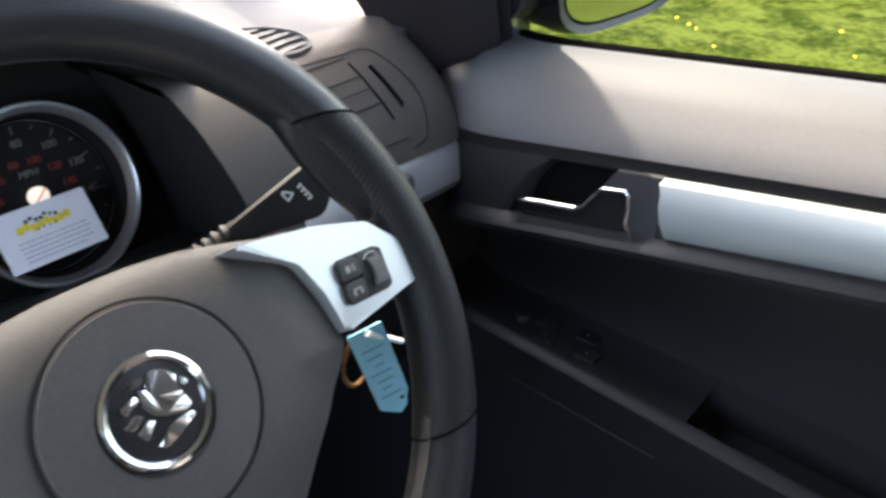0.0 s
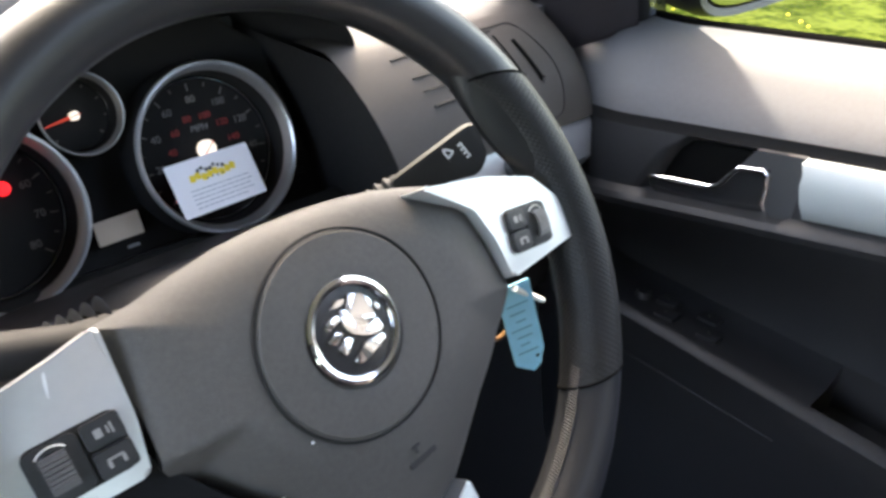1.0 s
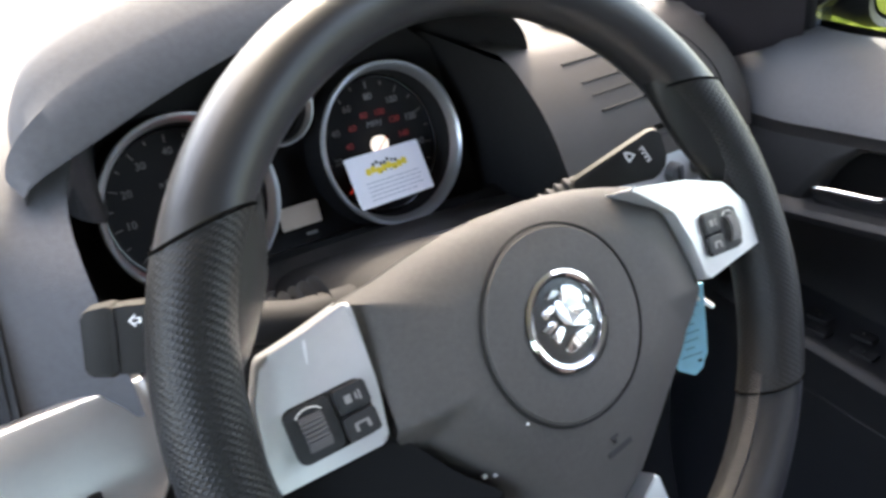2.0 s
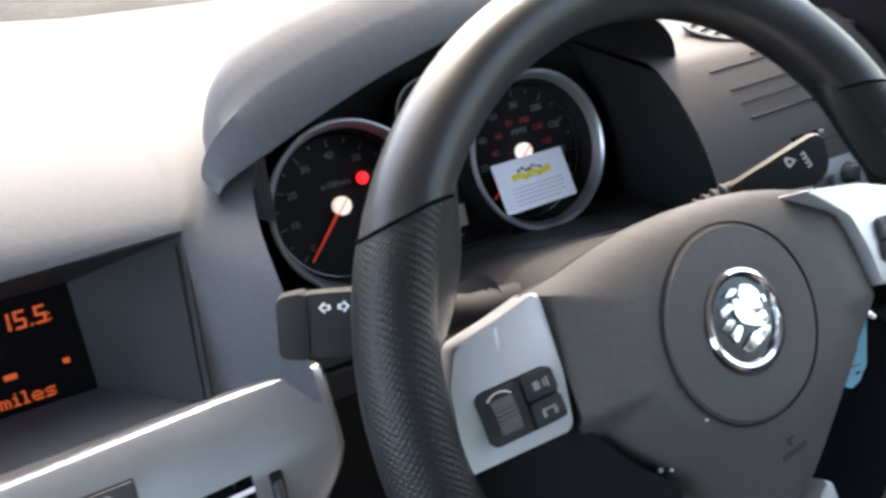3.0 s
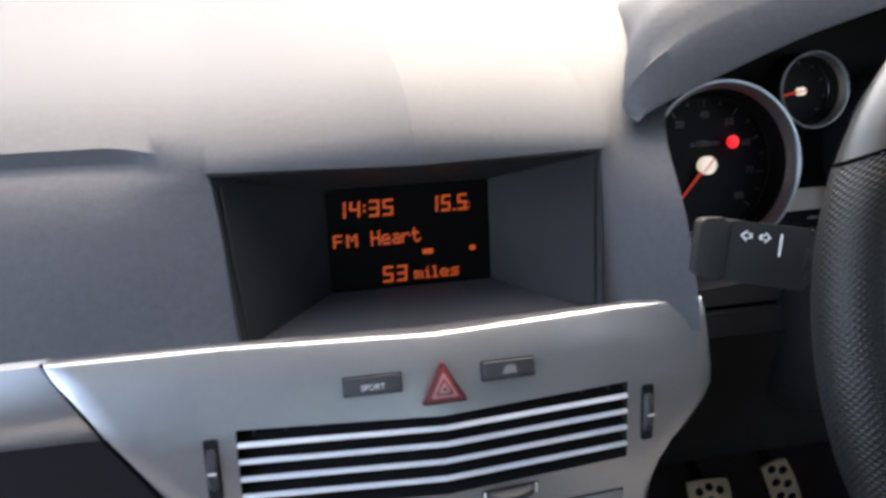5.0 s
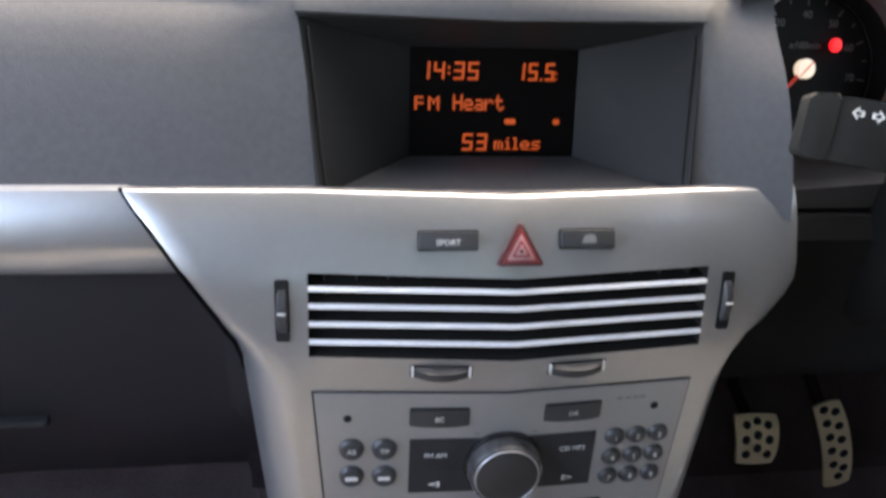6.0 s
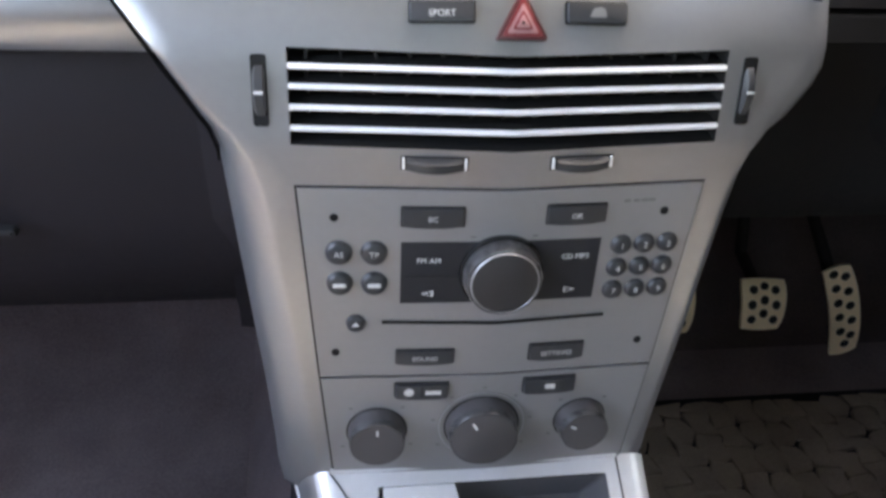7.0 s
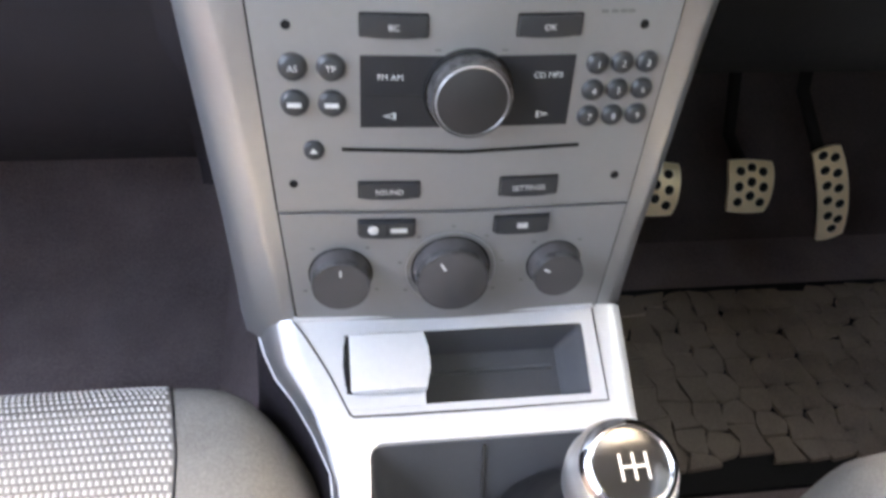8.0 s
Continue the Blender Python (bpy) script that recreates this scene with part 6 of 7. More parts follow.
        bz = part("control_bezel", prism(rounded(0.0345, 0.0230, 0.004), h, h + 0.0012, m @ off(cx, cy, 0, -4 * s), 0.0006), M_HOLE, sp)
        mm = m @ off(cx, cy, h + 0.0012, -4 * s)
        part("thumb_roller_frame", prism(rounded(0.0195, 0.0215, 0.003), 0, 0.0012, mm @ off(s * 0.0075), 0.0005), M_DARK, bz)
        for i in range(9):
            a = radians(-60 + 15 * i)
            part("roller_rib", prism(rounded(0.0095, 0.0013, 0.0004, 2), 0, 0.0012, mm @ off(s * 0.0075, 0.0072 * math.sin(a), 0.0005 + 0.0035 * math.cos(a))), M_KNOB2, bz)
        part("roller_mark", tube([mm @ Vector((s * 0.0075 + 0.006 * math.cos(a), 0.0052 + 0.0042 * math.sin(a), 0.0014)) for a in np.linspace(0.5, 2.64, 7)], 0.0003, n=5), M_PRINT, bz)
        for dy in (0.0056, -0.0056):
            b = part("control_button", prism(rounded(0.0142, 0.0102, 0.0018), 0, 0.0022, mm @ off(-s * 0.0103, dy), 0.0008), M_DARK, bz)
            for px, py, iw, ih in (((-0.0018, 0.0, 0.0028, 0.0034), (0.0016, 0.0, 0.0008, 0.003), (0.0031, 0.0, 0.0008, 0.0042)) if dy > 0 else ((0, 0.001, 0.0062, 0.0009), (-0.0026, -0.0008, 0.0014, 0.0026), (0.0026, -0.0008, 0.0014, 0.0026))):
                part("icon_mark", prism(rounded(iw, ih, 0.0003, 2), 0.0022, 0.0024, mm @ off(-s * 0.0103 + px, dy + py)), M_DIAL, b)
    # lower silver spoke piece
    part("lower_insert", prism(round_poly([(-0.036, -0.0925), (-0.003, -0.1115), (0.0305, -0.0925), (0.038, -0.152), (-0.044, -0.152)], 0.003), -0.02, -0.002, WHEEL, 0.002), M_SILVER, w, "satin silver lower spoke insert")
    for mx, my, mw, mh in ((0.006, -0.068, 0.016, 0.0026), (0.003, -0.061, 0.005, 0.0012), (0.003, -0.0625, 0.0012, 0.004), (-0.062, -0.052, 0.0022, 0.0018), (-0.058, -0.053, 0.0016, 0.0014), (-0.0437, -0.0345, 0.0012, 0.0012)):
        part("hub_mark", prism(rounded(mw, mh, 0.0005, 2), -0.001, 0.0002, WHEEL @ off(mx, my, dome(mx, my) + 0.0003, 8)), M_PRINT if mx < -0.02 else M_DARK, w)
    col = thing("steering_column", (0.313, 0.05, 0.87), "black plastic steering column shroud", "steering column")
    rows = []
    for d, wx, wy in ((-0.035, 0.045, 0.03), (-0.06, 0.056, 0.042), (-0.1, 0.062, 0.05), (-0.18, 0.066, 0.055), (-0.25, 0.07, 0.06)):
        rows.append([WHEEL @ Vector((wx * x, wy * y - 0.015 * (-d), d)) for x, y in [(math.copysign(abs(math.cos(a)) ** 0.6, math.cos(a)), math.copysign(abs(math.sin(a)) ** 0.6, math.sin(a))) for a in np.linspace(0, 2 * math.pi, 33)[:-1]]])
    bm = grid(rows, closed_u=True)
    bm.faces.new([bm.verts.new(p) for p in rows[0]])
    part("shroud", bm, M_HOLE, col)


build_wheel()


def build_stalks():
    # indicator stalk, passenger side of the column
    st = thing("indicator_stalk", (0.2, 0.0, 0.93), "black indicator stalk with white arrow symbols", "control stalk")
    m = frame_of((0.1372, 0.0125, 0.949), Vector((1, -0.42, -0.02)), Vector((0, 0.5, 1)))
    part("stalk_head", prism(round_poly([(-0.004, -0.013), (0.012, -0.0155), (0.05, -0.0155), (0.05, 0.0155), (0.012, 0.0155), (-0.004, 0.0135)], 0.003), -0.013, 0.006, m, 0.003), M_STALK, st)
    part("end_cap", prism(round_poly([(-0.0055, -0.0145), (0.0085, -0.0165), (0.0085, 0.0165), (-0.0055, 0.0145)], 0.003), -0.014, 0.007, m, 0.002), M_STALK, st)
    for dx in (0.0175, 0.026):
        s = 1 if dx > 0.02 else -1
        outer = [(-0.0024 * s, 0.0013), (0.0002 * s, 0.0013), (0.0002 * s, 0.003), (0.0031 * s, 0.0), (0.0002 * s, -0.003), (0.0002 * s, -0.0013), (-0.0024 * s, -0.0013)]
        arrow = part("arrow_symbol", prism(outer, 0.006, 0.0062, m @ off(dx, 0.0085)), M_WHITE, st)
        part("arrow_centre", prism([(x * 0.6 + 0.0001 * s, y * 0.55) for x, y in outer], 0.0062, 0.0064, m @ off(dx, 0.0085)), M_STALK, arrow)
    part("line_symbol", prism(rounded(0.0009, 0.011, 0.0003, 2), 0.006, 0.0062, m @ off(0.034, 0.0055)), M_WHITE, st)
    part("stalk_arm", tube([m @ Vector((0.045, 0, -0.003)), m @ Vector((0.09, -0.002, -0.008)), (0.265, 0.0, 0.925)], [0.011, 0.010, 0.012]), M_HOLE, st)
    # bellows where the stalk enters the shroud
    bm = bmesh.new()
    for i in range(5):
        add_lathe(bm, [(0.012, -0.002), (0.015 + 0.001 * i, 0), (0.012, 0.002)], 20, frame_of((0.218 + 0.0065 * i, -0.004 + 0.001 * i, 0.934 - 0.001 * i), (0, 1, 0), (0, 0, 1)))
    part("bellows", bm, M_RUBBER, st)
    # wiper stalk
    wp = thing("wiper_stalk", (0.45, -0.01, 0.94), "black wiper stalk with white wiper symbols", "control stalk")
    a, b, d = Vector((0.4271, 0.0045, 0.9518)), Vector((0.4708, -0.0151, 0.9834)), Vector((0.4818, -0.0252, 0.9645))
    m = frame_of(a, b - a, b - d)
    inv = m.inverted()
    down = d - b
    face = [a + down * 0.45, a, b, b + (b - a) * 0.1 + down * 0.12, d, d + down * 0.28 - (b - a) * 0.2]
    part("stalk_head", prism(round_poly([(p.x, p.y) for p in (inv @ q for q in face)], 0.003), -0.006, 0.0, m, 0.0016), M_STALK, wp)
    ax = (b - a).normalized()
    root = a + down * 0.22 - m.to_3x3().col[2] * 0.007
    bm = bmesh.new()
    bel = frame_of(root, ax, down)
    for i in range(4):
        add_lathe(bm, [(0.0055, -0.0026), (0.0078 + 0.0003 * i, 0), (0.0055, 0.0026)], 20, bel @ off(-0.003 - 0.0062 * i) @ Matrix.Rotation(radians(90), 4, "Y"))
    part("bellows", bm, M_RUBBER, wp)
    part("stalk_arm", tube([root - ax * 0.055, root + ax * 0.004], 0.0055), M_DARK, wp)
    drop = inv @ Vector((0.4594, -0.012, 0.9677))
    sm = m @ off(drop.x, drop.y, 0.0, 22) @ Matrix.Diagonal((1.35, 1.35, 1, 1))
    part("washer_symbol", prism(round_poly([(-0.0024, -0.0022), (0.0024, -0.0022), (0.0014, 0.0016), (0, 0.0034), (-0.0014, 0.0016)], 0.0008), 0.0, 0.0002, sm), M_PRINT, wp)
    part("washer_centre", prism(round_poly([(-0.0013, -0.0012), (0.0013, -0.0012), (0.0006, 0.0008), (0, 0.0018), (-0.0006, 0.0008)], 0.0004), 0.0002, 0.0004, sm), M_STALK, wp)
    p, q = inv @ Vector((0.4690, -0.0104, 0.9731)), inv @ Vector((0.4745, -0.0148, 0.9640))
    part("line_symbol", tube([m @ Vector((p.x, p.y, 0.0001)), m @ Vector((q.x, q.y, 0.0001))], 0.0005, n=6), M_PRINT, wp)
    for i in range(4):
        c = p.lerp(q, 0.08 + 0.28 * i)
        part("tick_symbol", prism(rounded(0.0016, 0.0014, 0.0004, 2), 0.0, 0.0002, m @ off(c.x - 0.0016, c.y - 0.0004)), M_PRINT, wp)


build_stalks()


def build_key():
    k = thing("ignition_key", (0.455, -0.03, 0.895), "ignition key with a blue paper tag hanging from it", "key")
    part("lock_barrel", lathe([(0.0, 0.012), (0.006, 0.012), (0.009, 0.009), (0.0095, 0.0)], 24, frame_of((0.452, -0.03, 0.885), (1, 0.2, 0), (0, 0.4, 1))), M_CHROME, k)
    part("key_loop", tube([Vector((0.468 + 0.012 * math.cos(a), -0.058, 0.866 + 0.018 * math.sin(a))) for a in np.linspace(0, 2 * math.pi, 21)[:-1]], 0.0016, n=8, closed=True), M_BRASS, k, "worn brass key ring")
    a, b = Vector((0.4665, -0.066, 0.895)), Vector((0.5015, -0.064, 0.806))
    m = frame_of((a + b) / 2, Vector((0.85, -0.45, 0.33)), a - b)
    ln = (a - b).length
    tag = part("paper_tag", prism(round_poly([(-0.0115, -ln * 0.36), (0.001, -ln * 0.5), (0.0075, -ln * 0.43), (0.0085, -ln * 0.36), (0.0115, -ln * 0.27), (0.0115, ln * 0.5), (-0.0115, ln * 0.5)], 0.002), -0.0004, 0.0004, m), M_TAG, k, "blue paper tag with faint writing")
    for i in range(7):
        part("text_bar", prism(rounded(0.015 - 0.004 * (i % 3), 0.0016, 0.0004, 2), 0.0004, 0.0006, m @ off(-0.001 * (i % 2), 0.028 - 0.0085 * i)), M_TAGINK, tag, smooth=False)
    part("tag_hole", prism(circle(0.0016, 12), 0.0004, 0.0007, m @ off(0.0055, -ln * 0.33)), M_HOLE, tag)
    part("tie", tube([a + Vector((0.0, -0.002, -0.002)), Vector((0.498, -0.068, 0.870))], [0.0022, 0.0018], n=8), M_WHITE, k, "white plastic tie")


build_key()

# ---------------------------------------------------------------- driver's door
DOOR = [  # x, z at the hinge line, rise per metre towards the rear
    (0.836, 0.970, 0.10), (0.818, 0.982, 0.10), (0.802, 0.9855, 0.10), (0.784, 0.982, 0.10), (0.765, 0.977, 0.11), (0.748, 0.962, 0.12), (0.733, 0.945, 0.13), (0.7225, 0.932, 0.14), (0.7185, 0.9235, 0.145),
    (0.7155, 0.914, 0.146), (0.712, 0.90, 0.155), (0.709, 0.88, 0.165), (0.707, 0.862, 0.175),
    (0.700, 0.857, 0.18), (0.6965, 0.852, 0.18), (0.698, 0.846, 0.18), (0.722, 0.838, 0.17), (0.755, 0.828, 0.14),
    (0.770, 0.80, 0.06), (0.776, 0.768, 0.0), (0.772, 0.748, -0.03), (0.760, 0.742, -0.04), (0.74, 0.741, -0.05), (0.713, 0.7425, -0.06), (0.7055, 0.7405, -0.06), (0.7015, 0.7355, -0.06), (0.7035, 0.726, -0.06),
    (0.712, 0.70, -0.06), (0.716, 0.685, -0.05), (0.724, 0.64, 0.0), (0.735, 0.56, 0.0), (0.745, 0.45, 0.0), (0.75, 0.3, 0.0)]


def door_point(i, y, inset=0.0):
    x, z, k = DOOR[i]
    front = max(0, y - 0.02)
    return Vector((x + inset + 3.6 * front * front, y, z - k * y))


def build_door():
    door = tagged(new("door_1"), "closed driver door with grey trim and a silver inlay", "car door", kind="structure")
    ys = [0.4, 0.3, 0.22, 0.16, 0.11, 0.07, 0.045, 0.03, 0.022, 0.014, 0.007, 0.0, -0.008, -0.016, -0.024, -0.032, -0.045, -0.06, -0.08, -0.1, -0.118, -0.128, -0.132, -0.136, -0.16, -0.19, -0.2, -0.26, -0.34, -0.5, -0.7, -0.9]

    def depth(i, y):
        # rounded scoop behind the release lever, its front end slanting
        if i not in (10, 11, 12):
            return 0.0
        e = min(1, max(0, (0.002 - 0.010 * (12 - i) - y) / 0.03))
        e *= min(1, max(0, (y + 0.134) / 0.006))
        return (0.024, 0.03, 0.026)[i - 10] * e * e * (3 - 2 * e)

    rows = [[door_point(i, y) for i in range(0, 9)] for y in ys]
    part("upper_trim", grid(rows), M_DOORTRIM, door, "soft grey upper door trim")
    # Trim's rolled edge, painted black for the shade beneath it.
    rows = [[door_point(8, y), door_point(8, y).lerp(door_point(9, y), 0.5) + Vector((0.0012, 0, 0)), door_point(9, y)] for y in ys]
    part("trim_underside", grid(rows), M_SEAL, door, "rolled lower edge of the trim with its shade painted black")
    # the black surround begins along a slanting, rounded line
    start = {9: -0.034, 10: -0.0145, 11: -0.004, 12: 0.005, 13: 0.012}
    ahead = [0.4, 0.3, 0.22, 0.16, 0.11, 0.07, 0.045, 0.03]

    def slanted(i, t):
        y = start[min(i, 13)]
        return y + (0.03 - y) * t

    rows = [[door_point(i, y) for i in range(9, 14)] for y in ahead] + [[door_point(i, slanted(i, t)) for i in range(9, 14)] for t in (0.66, 0.33, 0.0)]
    part("front_trim", grid(rows), M_DOOR, door)
    behind = [y for y in ys if y < -0.04]
    rows = [[door_point(i, y) for i in range(13, 18)] for y in ahead + [0.02]] + [[door_point(i, 0.012) for i in range(13, 18)]]
    part("lower_lip", grid(rows), M_DOOR, door)

    def cut(i, t):
        y = start[min(i, 13)]
        return -0.045 + (y + 0.045) * t

    rows = [[door_point(i, cut(i, t), depth(i, cut(i, t))) for i in range(9, 18)] for t in (1.0, 0.85, 0.7, 0.5, 0.25, 0.0)] + [[door_point(i, y, depth(i, y)) for i in range(9, 18)] for y in behind]
    part("lever_surround", grid(rows), M_DOOR, door, "black trim round the release lever")
    bm = bmesh.new()
    vs = [[bm.verts.new(door_point(i, y)) for i in range(17, len(DOOR))] for y in ys]
    for a in range(len(ys) - 1):
        for b in range(len(vs[0]) - 1):
            i = 17 + b
            if ys[a] <= -0.189 and ys[a + 1] >= -0.51 and 20 <= i <= 22:
                continue
            bm.faces.new((vs[a][b], vs[a][b + 1], vs[a + 1][b + 1], vs[a + 1][b]))
    part("lower_trim", bm, M_DOOR, door, "black lower door trim with an armrest")
    rows = [[door_point(i, y) + Vector((0, 0, -d)) for y in (-0.19, -0.5)] for i, d in ((20, 0.0), (20, 0.045), (22, 0.045), (23, 0.0))]
    part("grip_hollow", grid(rows), M_HOLE, door)
    # dark plate of the release lever and the silver inlay
    flat_side = Matrix(((0, 0, 1, 0), (1, 0, 0, 0), (0, 1, 0, 0), (0, 0, 0, 1)))
    part("lever_plate", prism([(-0.0965, 0.9285), (-0.1335, 0.934), (-0.141, 0.880), (-0.120, 0.8765), (-0.1125, 0.889), (-0.1108, 0.9165), (-0.0867, 0.9125)], 0.7095, 0.716, flat_side), M_BUTTON, door, smooth=False)
    rows = []
    for y in (-0.1375, -0.15, -0.2, -0.3, -0.45, -0.62):
        rows.append([door_point(i, y + (0.0035 - 0.0035 * (i - 9) if y > -0.14 else 0), -e) + Vector((0, 0, dz)) for i, e, dz in ((9, 0.002, 0.0), (9, 0.0112, -0.002), (10, 0.0108, 0.003), (10, 0.0116, -0.005), (11, 0.0092, 0), (12, 0.0030, 0.004), (12, -0.0015, 0.0))])
    part("silver_inlay", grid(rows), M_INLAY, door, "satin silver door inlay")
    lever = part("release_lever", tube([(0.7125, -0.004, 0.8735), (0.712, -0.03, 0.879), (0.7115, -0.064, 0.885), (0.711, -0.072, 0.8895), (0.7105, -0.080, 0.902), (0.710, -0.087, 0.9105), (0.709, -0.107, 0.9145), (0.7085, -0.1105, 0.912), (0.7085, -0.1108, 0.900), (0.709, -0.111, 0.889), (0.710, -0.1155, 0.879)], [0.0014, 0.0026, 0.0026, 0.0022, 0.0018, 0.0019, 0.0022, 0.0022, 0.0022, 0.002, 0.0012], n=10), M_CHROME, door, "chrome edge of the door release")
    part("lever_blade", prism([(-0.004, 0.8715), (-0.064, 0.883), (-0.072, 0.888), (-0.087, 0.909), (-0.108, 0.912), (-0.1105, 0.88), (-0.06, 0.866), (-0.02, 0.859)], 0.7125, 0.717, flat_side), M_GLOSS, lever)
    # Added black sheet that stands in for the shade inside the scoop.
    part("scoop_shade", prism(round_poly([(0.0, 0.869), (-0.014, 0.900), (-0.032, 0.9165), (-0.094, 0.9225), (-0.1115, 0.9175), (-0.1125, 0.874), (-0.06, 0.860), (-0.012, 0.857)], 0.006), 0.7200, 0.7215, flat_side), M_GROOVE, door, "added black sheet for the shade in the lever recess")
    # window switches on the armrest
    for x, y in ((0.745, -0.035), (0.725, -0.045), (0.752, -0.075), (0.728, -0.088)):
        m = frame_of((x, y, 0.7415 + 0.045 * y), (1, 0, 0), (0, 1, -0.04))
        sw = part("window_switch", prism(rounded(0.016, 0.021, 0.003), 0.0, 0.0028, m, 0.0012), M_DOOR, door)
        part("switch_glint", lathe([(0.0, 0.0036), (0.0009, 0.0034), (0.0013, 0.0028)], 10, m @ off(0.001, 0.002)), M_CHROME if y < -0.07 else M_KNOB, sw)
    part("mirror_switch", lathe([(0.0, 0.008), (0.006, 0.0075), (0.008, 0.005), (0.0085, 0)], 20, Matrix.Translation((0.735, -0.012, 0.7395))), M_DOOR, door)
    part("trim_joint", tube([door_point(28, y, -0.0004) for y in (0.1, 0.0, -0.1, -0.17)], 0.0008, n=6), M_DARK, door)
    # seal along the glass
    part("window_seal", tube([door_point(1, y, 0.003) + Vector((0, 0, 0.0005)) for y in (0.1, 0.02, -0.2, -0.5, -0.8)], 0.0048, n=10), M_GROOVE, door)
    # raised side glass and the corner piece in front of it
    pane = part("side_glass", grid([[(0.826 - 0.19 * h ** 1.3 * 0.9, y, 0.985 - 0.1 * y * (1 - h) + 0.4 * h) for h in np.linspace(0, 1, 7)] for y in (0.08, -0.3, -0.78)]), M_TINT, door, "lightly tinted side window glass")
    pane.visible_shadow = False
    rows = []
    for t in np.linspace(0, 1, 8):
        base = Vector((0.802 - 0.047 * t, 0.084 + 0.07 * t, 0.975 - 0.042 * t))
        top = Vector((0.755 - 0.03 * t, 0.078 + 0.17 * t, 1.19 - 0.12 * t))
        rows.append([base.lerp(top, s) + Vector((-0.014 * math.sin(math.pi * s) * math.sin(math.pi * min(1, t + 0.15)), 0, 0)) for s in np.linspace(0, 1, 7)])
    part("mirror_corner", shell(rows, 0.012), M_GLOVE, door, "dark grey triangular mirror corner")
    outer = [[p + Vector((0.05, 0.0, 0.0)) for p in r] for r in rows]
    part("outer_corner", grid([rows[0]] + outer), M_BODY, door)
    part("window_frame", tube([(0.815, 0.092, 0.965), (0.800, 0.088, 1.0), (0.782, 0.08, 1.08), (0.755, 0.074, 1.19)], [0.014, 0.013, 0.012, 0.012], n=10), M_SEAL, door)


build_door()


def build_door_mirror():
    m = thing("door_mirror", (0.95, 0.12, 1.05), "dark door mirror housing outside the driver window", "door mirror")
    rows = []
    c = Vector((0.985, 0.085, 1.030))
    for d, k in ((-0.03, 0.9), (-0.034, 1.0), (-0.02, 1.04), (0.02, 1.0), (0.05, 0.8), (0.07, 0.4), (0.073, 0.05)):
        rows.append([c + Vector((0.14 * k * math.copysign(abs(math.cos(a)) ** 0.6, math.cos(a)), d, 0.064 * k * math.copysign(abs(math.sin(a)) ** 0.6, math.sin(a)))) for a in np.linspace(0, 2 * math.pi, 37)[:-1]])
    part("housing", grid(rows, closed_u=True), M_DARK, m)
    part("mirror_glass", prism([(0.124 * math.copysign(abs(math.cos(a)) ** 0.6, math.cos(a)), 0.054 * math.copysign(abs(math.sin(a)) ** 0.6, math.sin(a))) for a in np.linspace(0, 2 * math.pi, 37)[:-1]], -0.002, 0.0, frame_of(c + Vector((0, -0.031, 0)), (1, 0, 0), (0, 0, 1))), M_CHROME, m)
    part("mirror_arm", tube([(0.815, 0.115, 1.028), (0.86, 0.11, 1.028), (0.93, 0.10, 1.03)], [0.05, 0.046, 0.05]), M_DARK, m)


build_door_mirror()

# ---------------------------------------------------------------- pedals, mat and seats


def pedal(name, x, y, z, w, h, lean, dots, label, bowed=0.0, curve=0.0, side=0.0):
    p = thing(name, (x, y, z), label, "pedal", group="pedals")
    m = frame_of((x, y, z), (1, 0.03, -0.08 - side), (side, math.sin(radians(lean)), math.cos(radians(lean))))
    rows = []
    for v in np.linspace(-1, 1, 9):
        rows.append([m @ Vector((u * w / 2 * (1 - 0.10 * abs(v) ** 4 + (0.07 * v if w > 0.05 else 0)) + curve * (1 - v * v), v * h / 2 * (1 - 0.05 * u * u), 0.004 - bowed * v * v)) for u in np.linspace(-1, 1, 9)])
    plate = grid(rows)
    bmesh.ops.recalc_face_normals(plate, faces=plate.faces)
    if sum(f.normal.dot(m.col[2].to_3d()) for f in plate.faces) < 0:
        bmesh.ops.reverse_faces(plate, faces=plate.faces)
    under = bmesh.ops.extrude_face_region(plate, geom=plate.faces[:])
    for v in [v for v in under["geom"] if isinstance(v, bmesh.types.BMVert)]:
        v.co -= m.col[2].to_3d() * 0.004
    part("tread_plate", plate, M_STEEL, p, "worn steel tread plate")
    for u, v in dots:
        mm = m @ off(u * w / 2 + curve * (1 - v * v), v * h / 2, 0.0035 - bowed * v * v)
        part("rubber_stud", lathe([(0.0, 0.0012), (0.0042, 0.0012), (0.0052, 0.0006), (0.0054, -0.003)], 14, mm), M_RUBBER, p)
    # Arm in near-black, so that it sinks into the painted footwell shade.
    part("pedal_arm", tube([m @ Vector((0, h * 0.2, -0.008)), m @ Vector((0, h * 0.9, -0.05)), (x, y + 0.16, z + 0.2)], 0.007), M_HOLE, p)


D_BRAKE = [(-0.5, 0.55), (0.0, 0.68), (0.5, 0.55), (-0.55, 0.0), (0.0, 0.18), (0.55, 0.0), (-0.5, -0.55), (0.0, -0.32), (0.5, -0.55)]
D_GAS = [(-0.35, 0.86), (0.35, 0.76), (-0.4, 0.56), (0.35, 0.44), (-0.4, 0.24), (0.35, 0.12), (-0.4, -0.08), (0.4, -0.22), (-0.35, -0.42), (0.35, -0.56), (0.0, -0.74)]
pedal("clutch_pedal", 0.272, 0.272, 0.447, 0.055, 0.058, 32, D_BRAKE, "drilled steel clutch pedal with rubber studs", 0.006)
pedal("brake_pedal", 0.379, 0.272, 0.447, 0.053, 0.058, 32, D_BRAKE, "drilled steel brake pedal with rubber studs", 0.006)
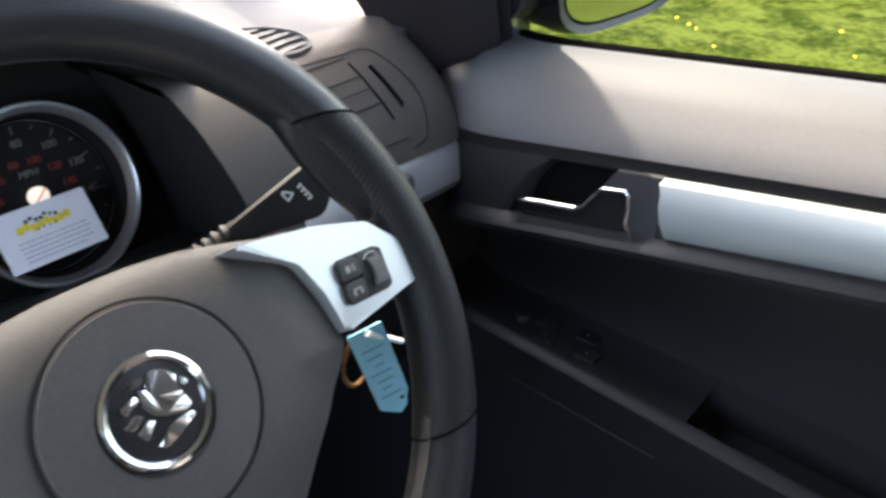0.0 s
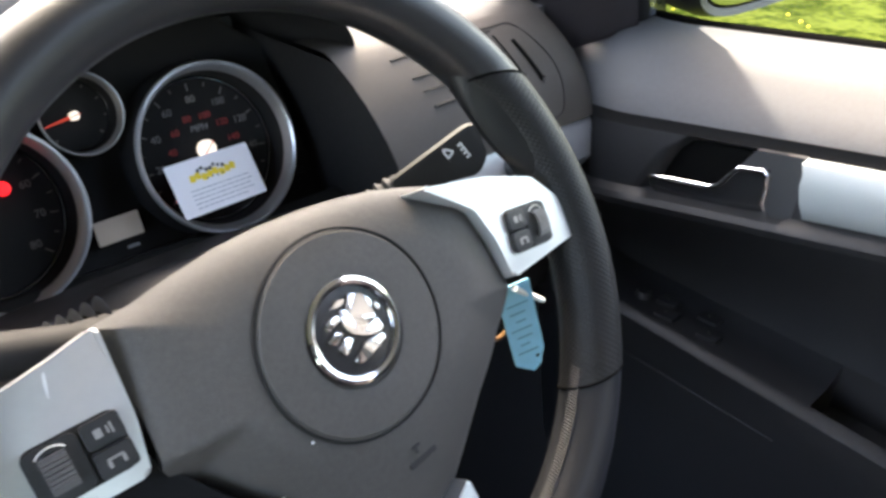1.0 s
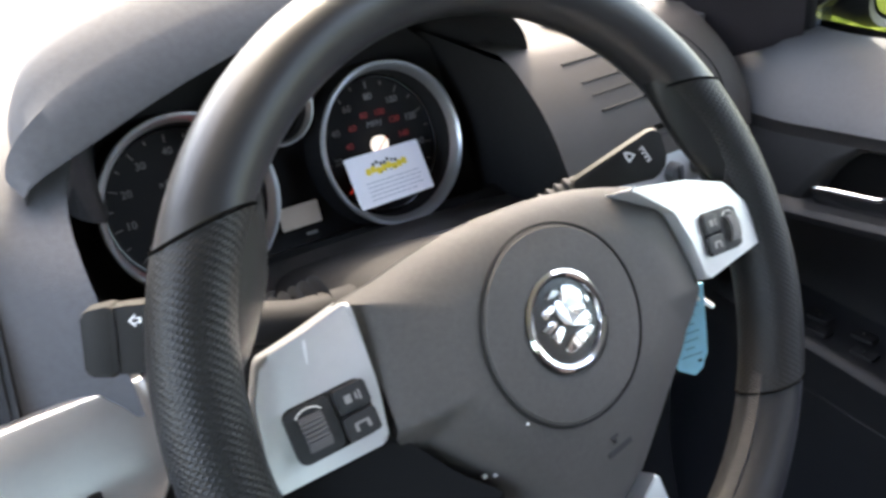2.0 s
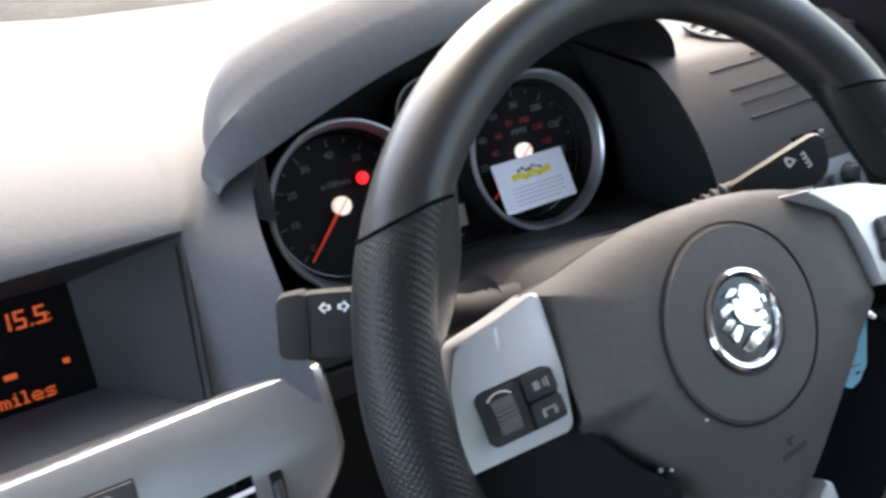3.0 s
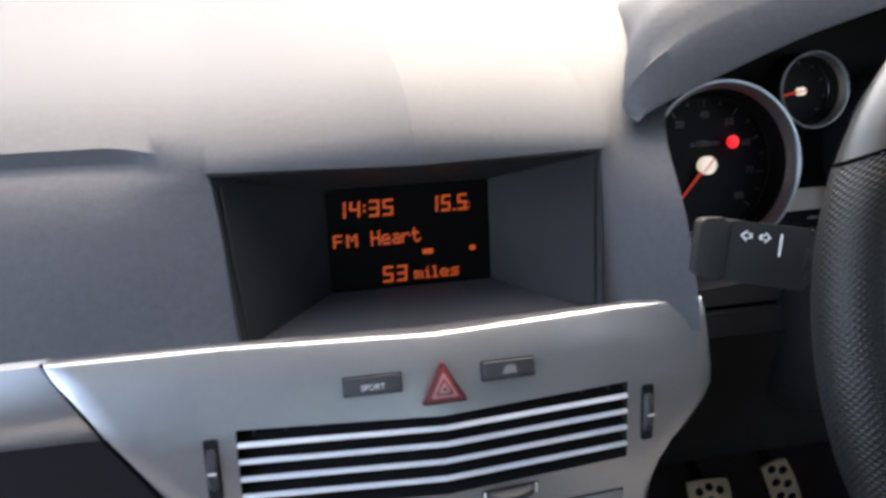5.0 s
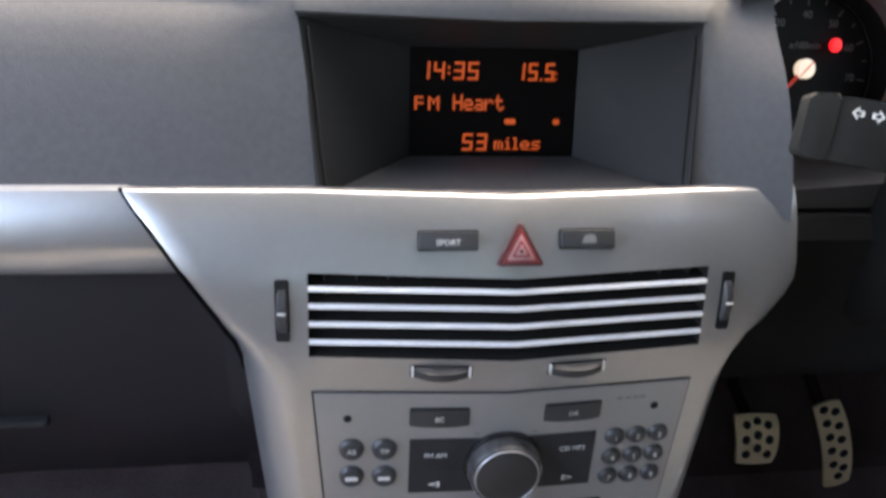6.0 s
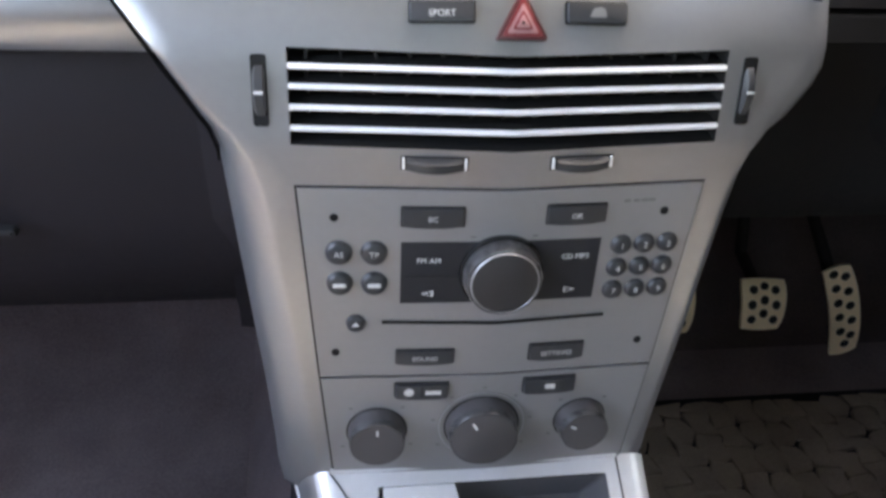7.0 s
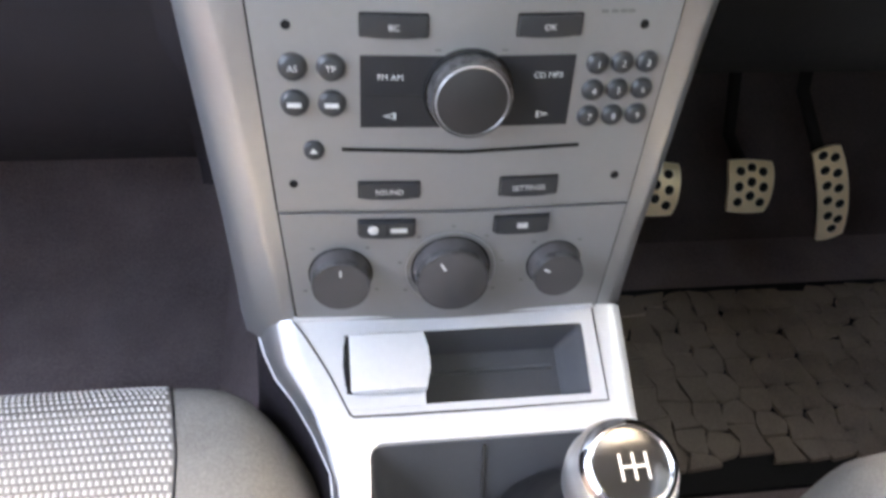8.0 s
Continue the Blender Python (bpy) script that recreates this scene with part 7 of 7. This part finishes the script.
pedal("accelerator_pedal", 0.474, 0.268, 0.4355, 0.034, 0.118, 14, D_GAS, "long drilled steel accelerator pedal with rubber studs", 0.004, 0.004, -0.40)


def build_mat():
    rnd = random.Random(11)
    mat = thing("floor_mat", (0.42, 0.12, 0.27), "brown-grey rubber floor mat with a cobbled relief", "floor mat")
    part("base", prism(rounded(0.47, 0.27, 0.02), 0.272, 0.280, Matrix.Translation((0.40, 0.148, 0))), M_HOLE, mat)
    bm = bmesh.new()
    n, y0, y1 = 15, 0.036, 0.274

    def column(c, y):
        """Wandering joint between two columns of cobbles."""
        return 0.172 + 0.0305 * c + 0.0055 * math.sin(y * 150 + c * 2.1) + 0.05 * (0.25 - y)

    for c in range(n):
        y = y0 - 0.03 * rnd.random()
        while y < y1:
            h = 0.028 + 0.014 * rnd.random()
            a, b = max(y, y0), min(y + h, y1)
            y += h
            if b - a < 0.012:
                continue
            g, s = 0.0004, 0.006 * (rnd.random() - 0.5)
            ym = (a + b) / 2
            pts = [(column(c, a) + g, a + g + s), (column(c + 1, a) - g, a + g - s), (column(c + 1, ym) - g, ym), (column(c + 1, b) - g, b - g + s), (column(c, b) + g, b - g - s), (column(c, ym) + g, ym)]
            add_prism(bm, round_poly(pts, 0.0032, 2), 0.279, 0.2838 + 0.0014 * rnd.random(), ID, 0.0014, 1)
    tagged(part("cobbles", bm, M_MAT, mat), kind="stuff")


build_mat()


def build_seat(name, cx, label, back):
    seat = thing(name, (cx, -0.3, 0.3), label, "car seat", group="front seats")

    def top(u, v):
        """u across from the outer side to the console, v from the front edge back."""
        x = cx + u * (0.226 - 0.035 * max(0, 1 - v / 0.12) ** 2)
        bol = 0.010 * min(1, max(0, (abs(u) - 0.56) / 0.3)) ** 0.8
        edge = 0.10 * max(0, (abs(u) - 0.70) / 0.30) ** 2
        front = 0.05 * max(0, 1 - v / 0.05) ** 2.2
        corner = 0.09 * max(0, abs(u) - 0.45) ** 2
        return Vector((x, -0.008 - back - v - corner * 1.0, 0.566 + bol * min(1, v / 0.15 + 0.3) - edge - front + 0.02 * max(0, v - 0.2)))

    vs = [0.0, 0.006, 0.015, 0.03, 0.05, 0.08, 0.12, 0.18, 0.26, 0.36, 0.48]
    lo, mid, hi = np.linspace(-1, -0.56, 9), np.linspace(-0.56, 0.56, 15), np.linspace(0.56, 1, 9)
    for us in (lo, hi):
        rows = [[top(u, v) for u in us] for v in vs]
        s = us[-1] if us is hi else us[0]
        for r, v in zip(rows, vs):
            e = top(s, v) + Vector((math.copysign(0.004, s), 0, -0.16))
            r.append(e) if us is hi else r.insert(0, e)
        rows.insert(0, [p + Vector((0, 0.012, -0.16)) for p in rows[0]])
        part("bolster", grid(rows), M_CLOTH, seat, "plain grey cloth side bolster")
    rows = [[top(u, v) for u in mid] for v in vs]
    rows.insert(0, [p + Vector((0, 0.012, -0.16)) for p in rows[0]])
    part("cushion", grid(rows), M_WEAVE, seat, "dark cloth cushion woven with pale dots")
    for u in (-0.56, 0.56):
        part("seam", tube([top(u, v) + Vector((0, 0, 0.0003)) for v in vs], 0.0008, n=6), M_THREAD, seat)
    # raised pale threads of the weave
    bm = bmesh.new()
    for a in range(0, 46):
        v = 0.004 + 0.0052 * a
        for b in range(-38, 39):
            x = (b + 0.5 * (a % 2)) * 0.0038
            u = x / 0.226
            if abs(u) > 0.55:
                continue
            p = top(u, v)
            q = top(u, v + 0.0034)
            n = Vector((1, 0, 0)).cross(q - p).normalized()
            n = -n if n.z < 0 else n
            w = 0.0012
            f = [p + Vector((-w, 0, 0)), p + Vector((w, 0, 0)), q + Vector((w, 0, 0)), q + Vector((-w, 0, 0))]
            mdl = (p + q) / 2 + n * 0.0014
            vv = [bm.verts.new(k) for k in f]
            c = bm.verts.new(mdl)
            for k in range(4):
                bm.faces.new((vv[k], vv[(k + 1) % 4], c))
    tagged(part("weave_threads", bm, M_THREADS, seat, smooth=False), kind="stuff")
    # Unseen backrest, kept dark to block light and reflections from the rear.
    rows = []
    for h in np.linspace(0, 1, 12):
        half = 0.225 - 0.05 * h ** 3 - 0.03 * max(0, h - 0.9) / 0.1
        y, z = -0.47 - back - 0.16 * h, 0.55 + 0.60 * h
        ring = []
        for a in np.linspace(0, 2 * math.pi, 25)[:-1]:
            c, s = math.cos(a), math.sin(a)
            ring.append((cx + half * math.copysign(abs(c) ** 0.5, c), y - 0.05 + (0.055 + 0.02 * abs(c)) * math.copysign(abs(s) ** 0.7, s) * (1 - 0.5 * h ** 6), z))
        rows.append(ring)
    rest = grid(rows, closed_u=True)
    rest.faces.new([rest.verts.new(p) for p in rows[-1]])
    part("backrest", rest, M_GLOVE, seat, "unseen charcoal backrest, added to block rear light")
    # Unseen headrest, added for the same light blocking higher up.
    rows = []
    for h, k in ((0.0, 0.55), (0.03, 0.9), (0.10, 1.0), (0.16, 0.95), (0.19, 0.7)):
        ring = []
        for a in np.linspace(0, 2 * math.pi, 21)[:-1]:
            c, s = math.cos(a), math.sin(a)
            ring.append((cx + 0.135 * k * math.copysign(abs(c) ** 0.6, c), -0.675 - back - 0.02 * h + 0.05 * k * s, 1.135 + h))
        rows.append(ring)
    head = grid(rows, closed_u=True)
    for r in (rows[0], rows[-1]):
        head.faces.new([head.verts.new(p) for p in r])
    part("headrest", head, M_GLOVE, seat, "unseen charcoal headrest, added to block rear light")


build_seat("passenger_seat", -0.284, "front passenger seat in grey cloth with pale dotted weave", 0.0)
build_seat("driver_seat", 0.40, "driver seat in grey cloth with pale dotted weave", 0.085)
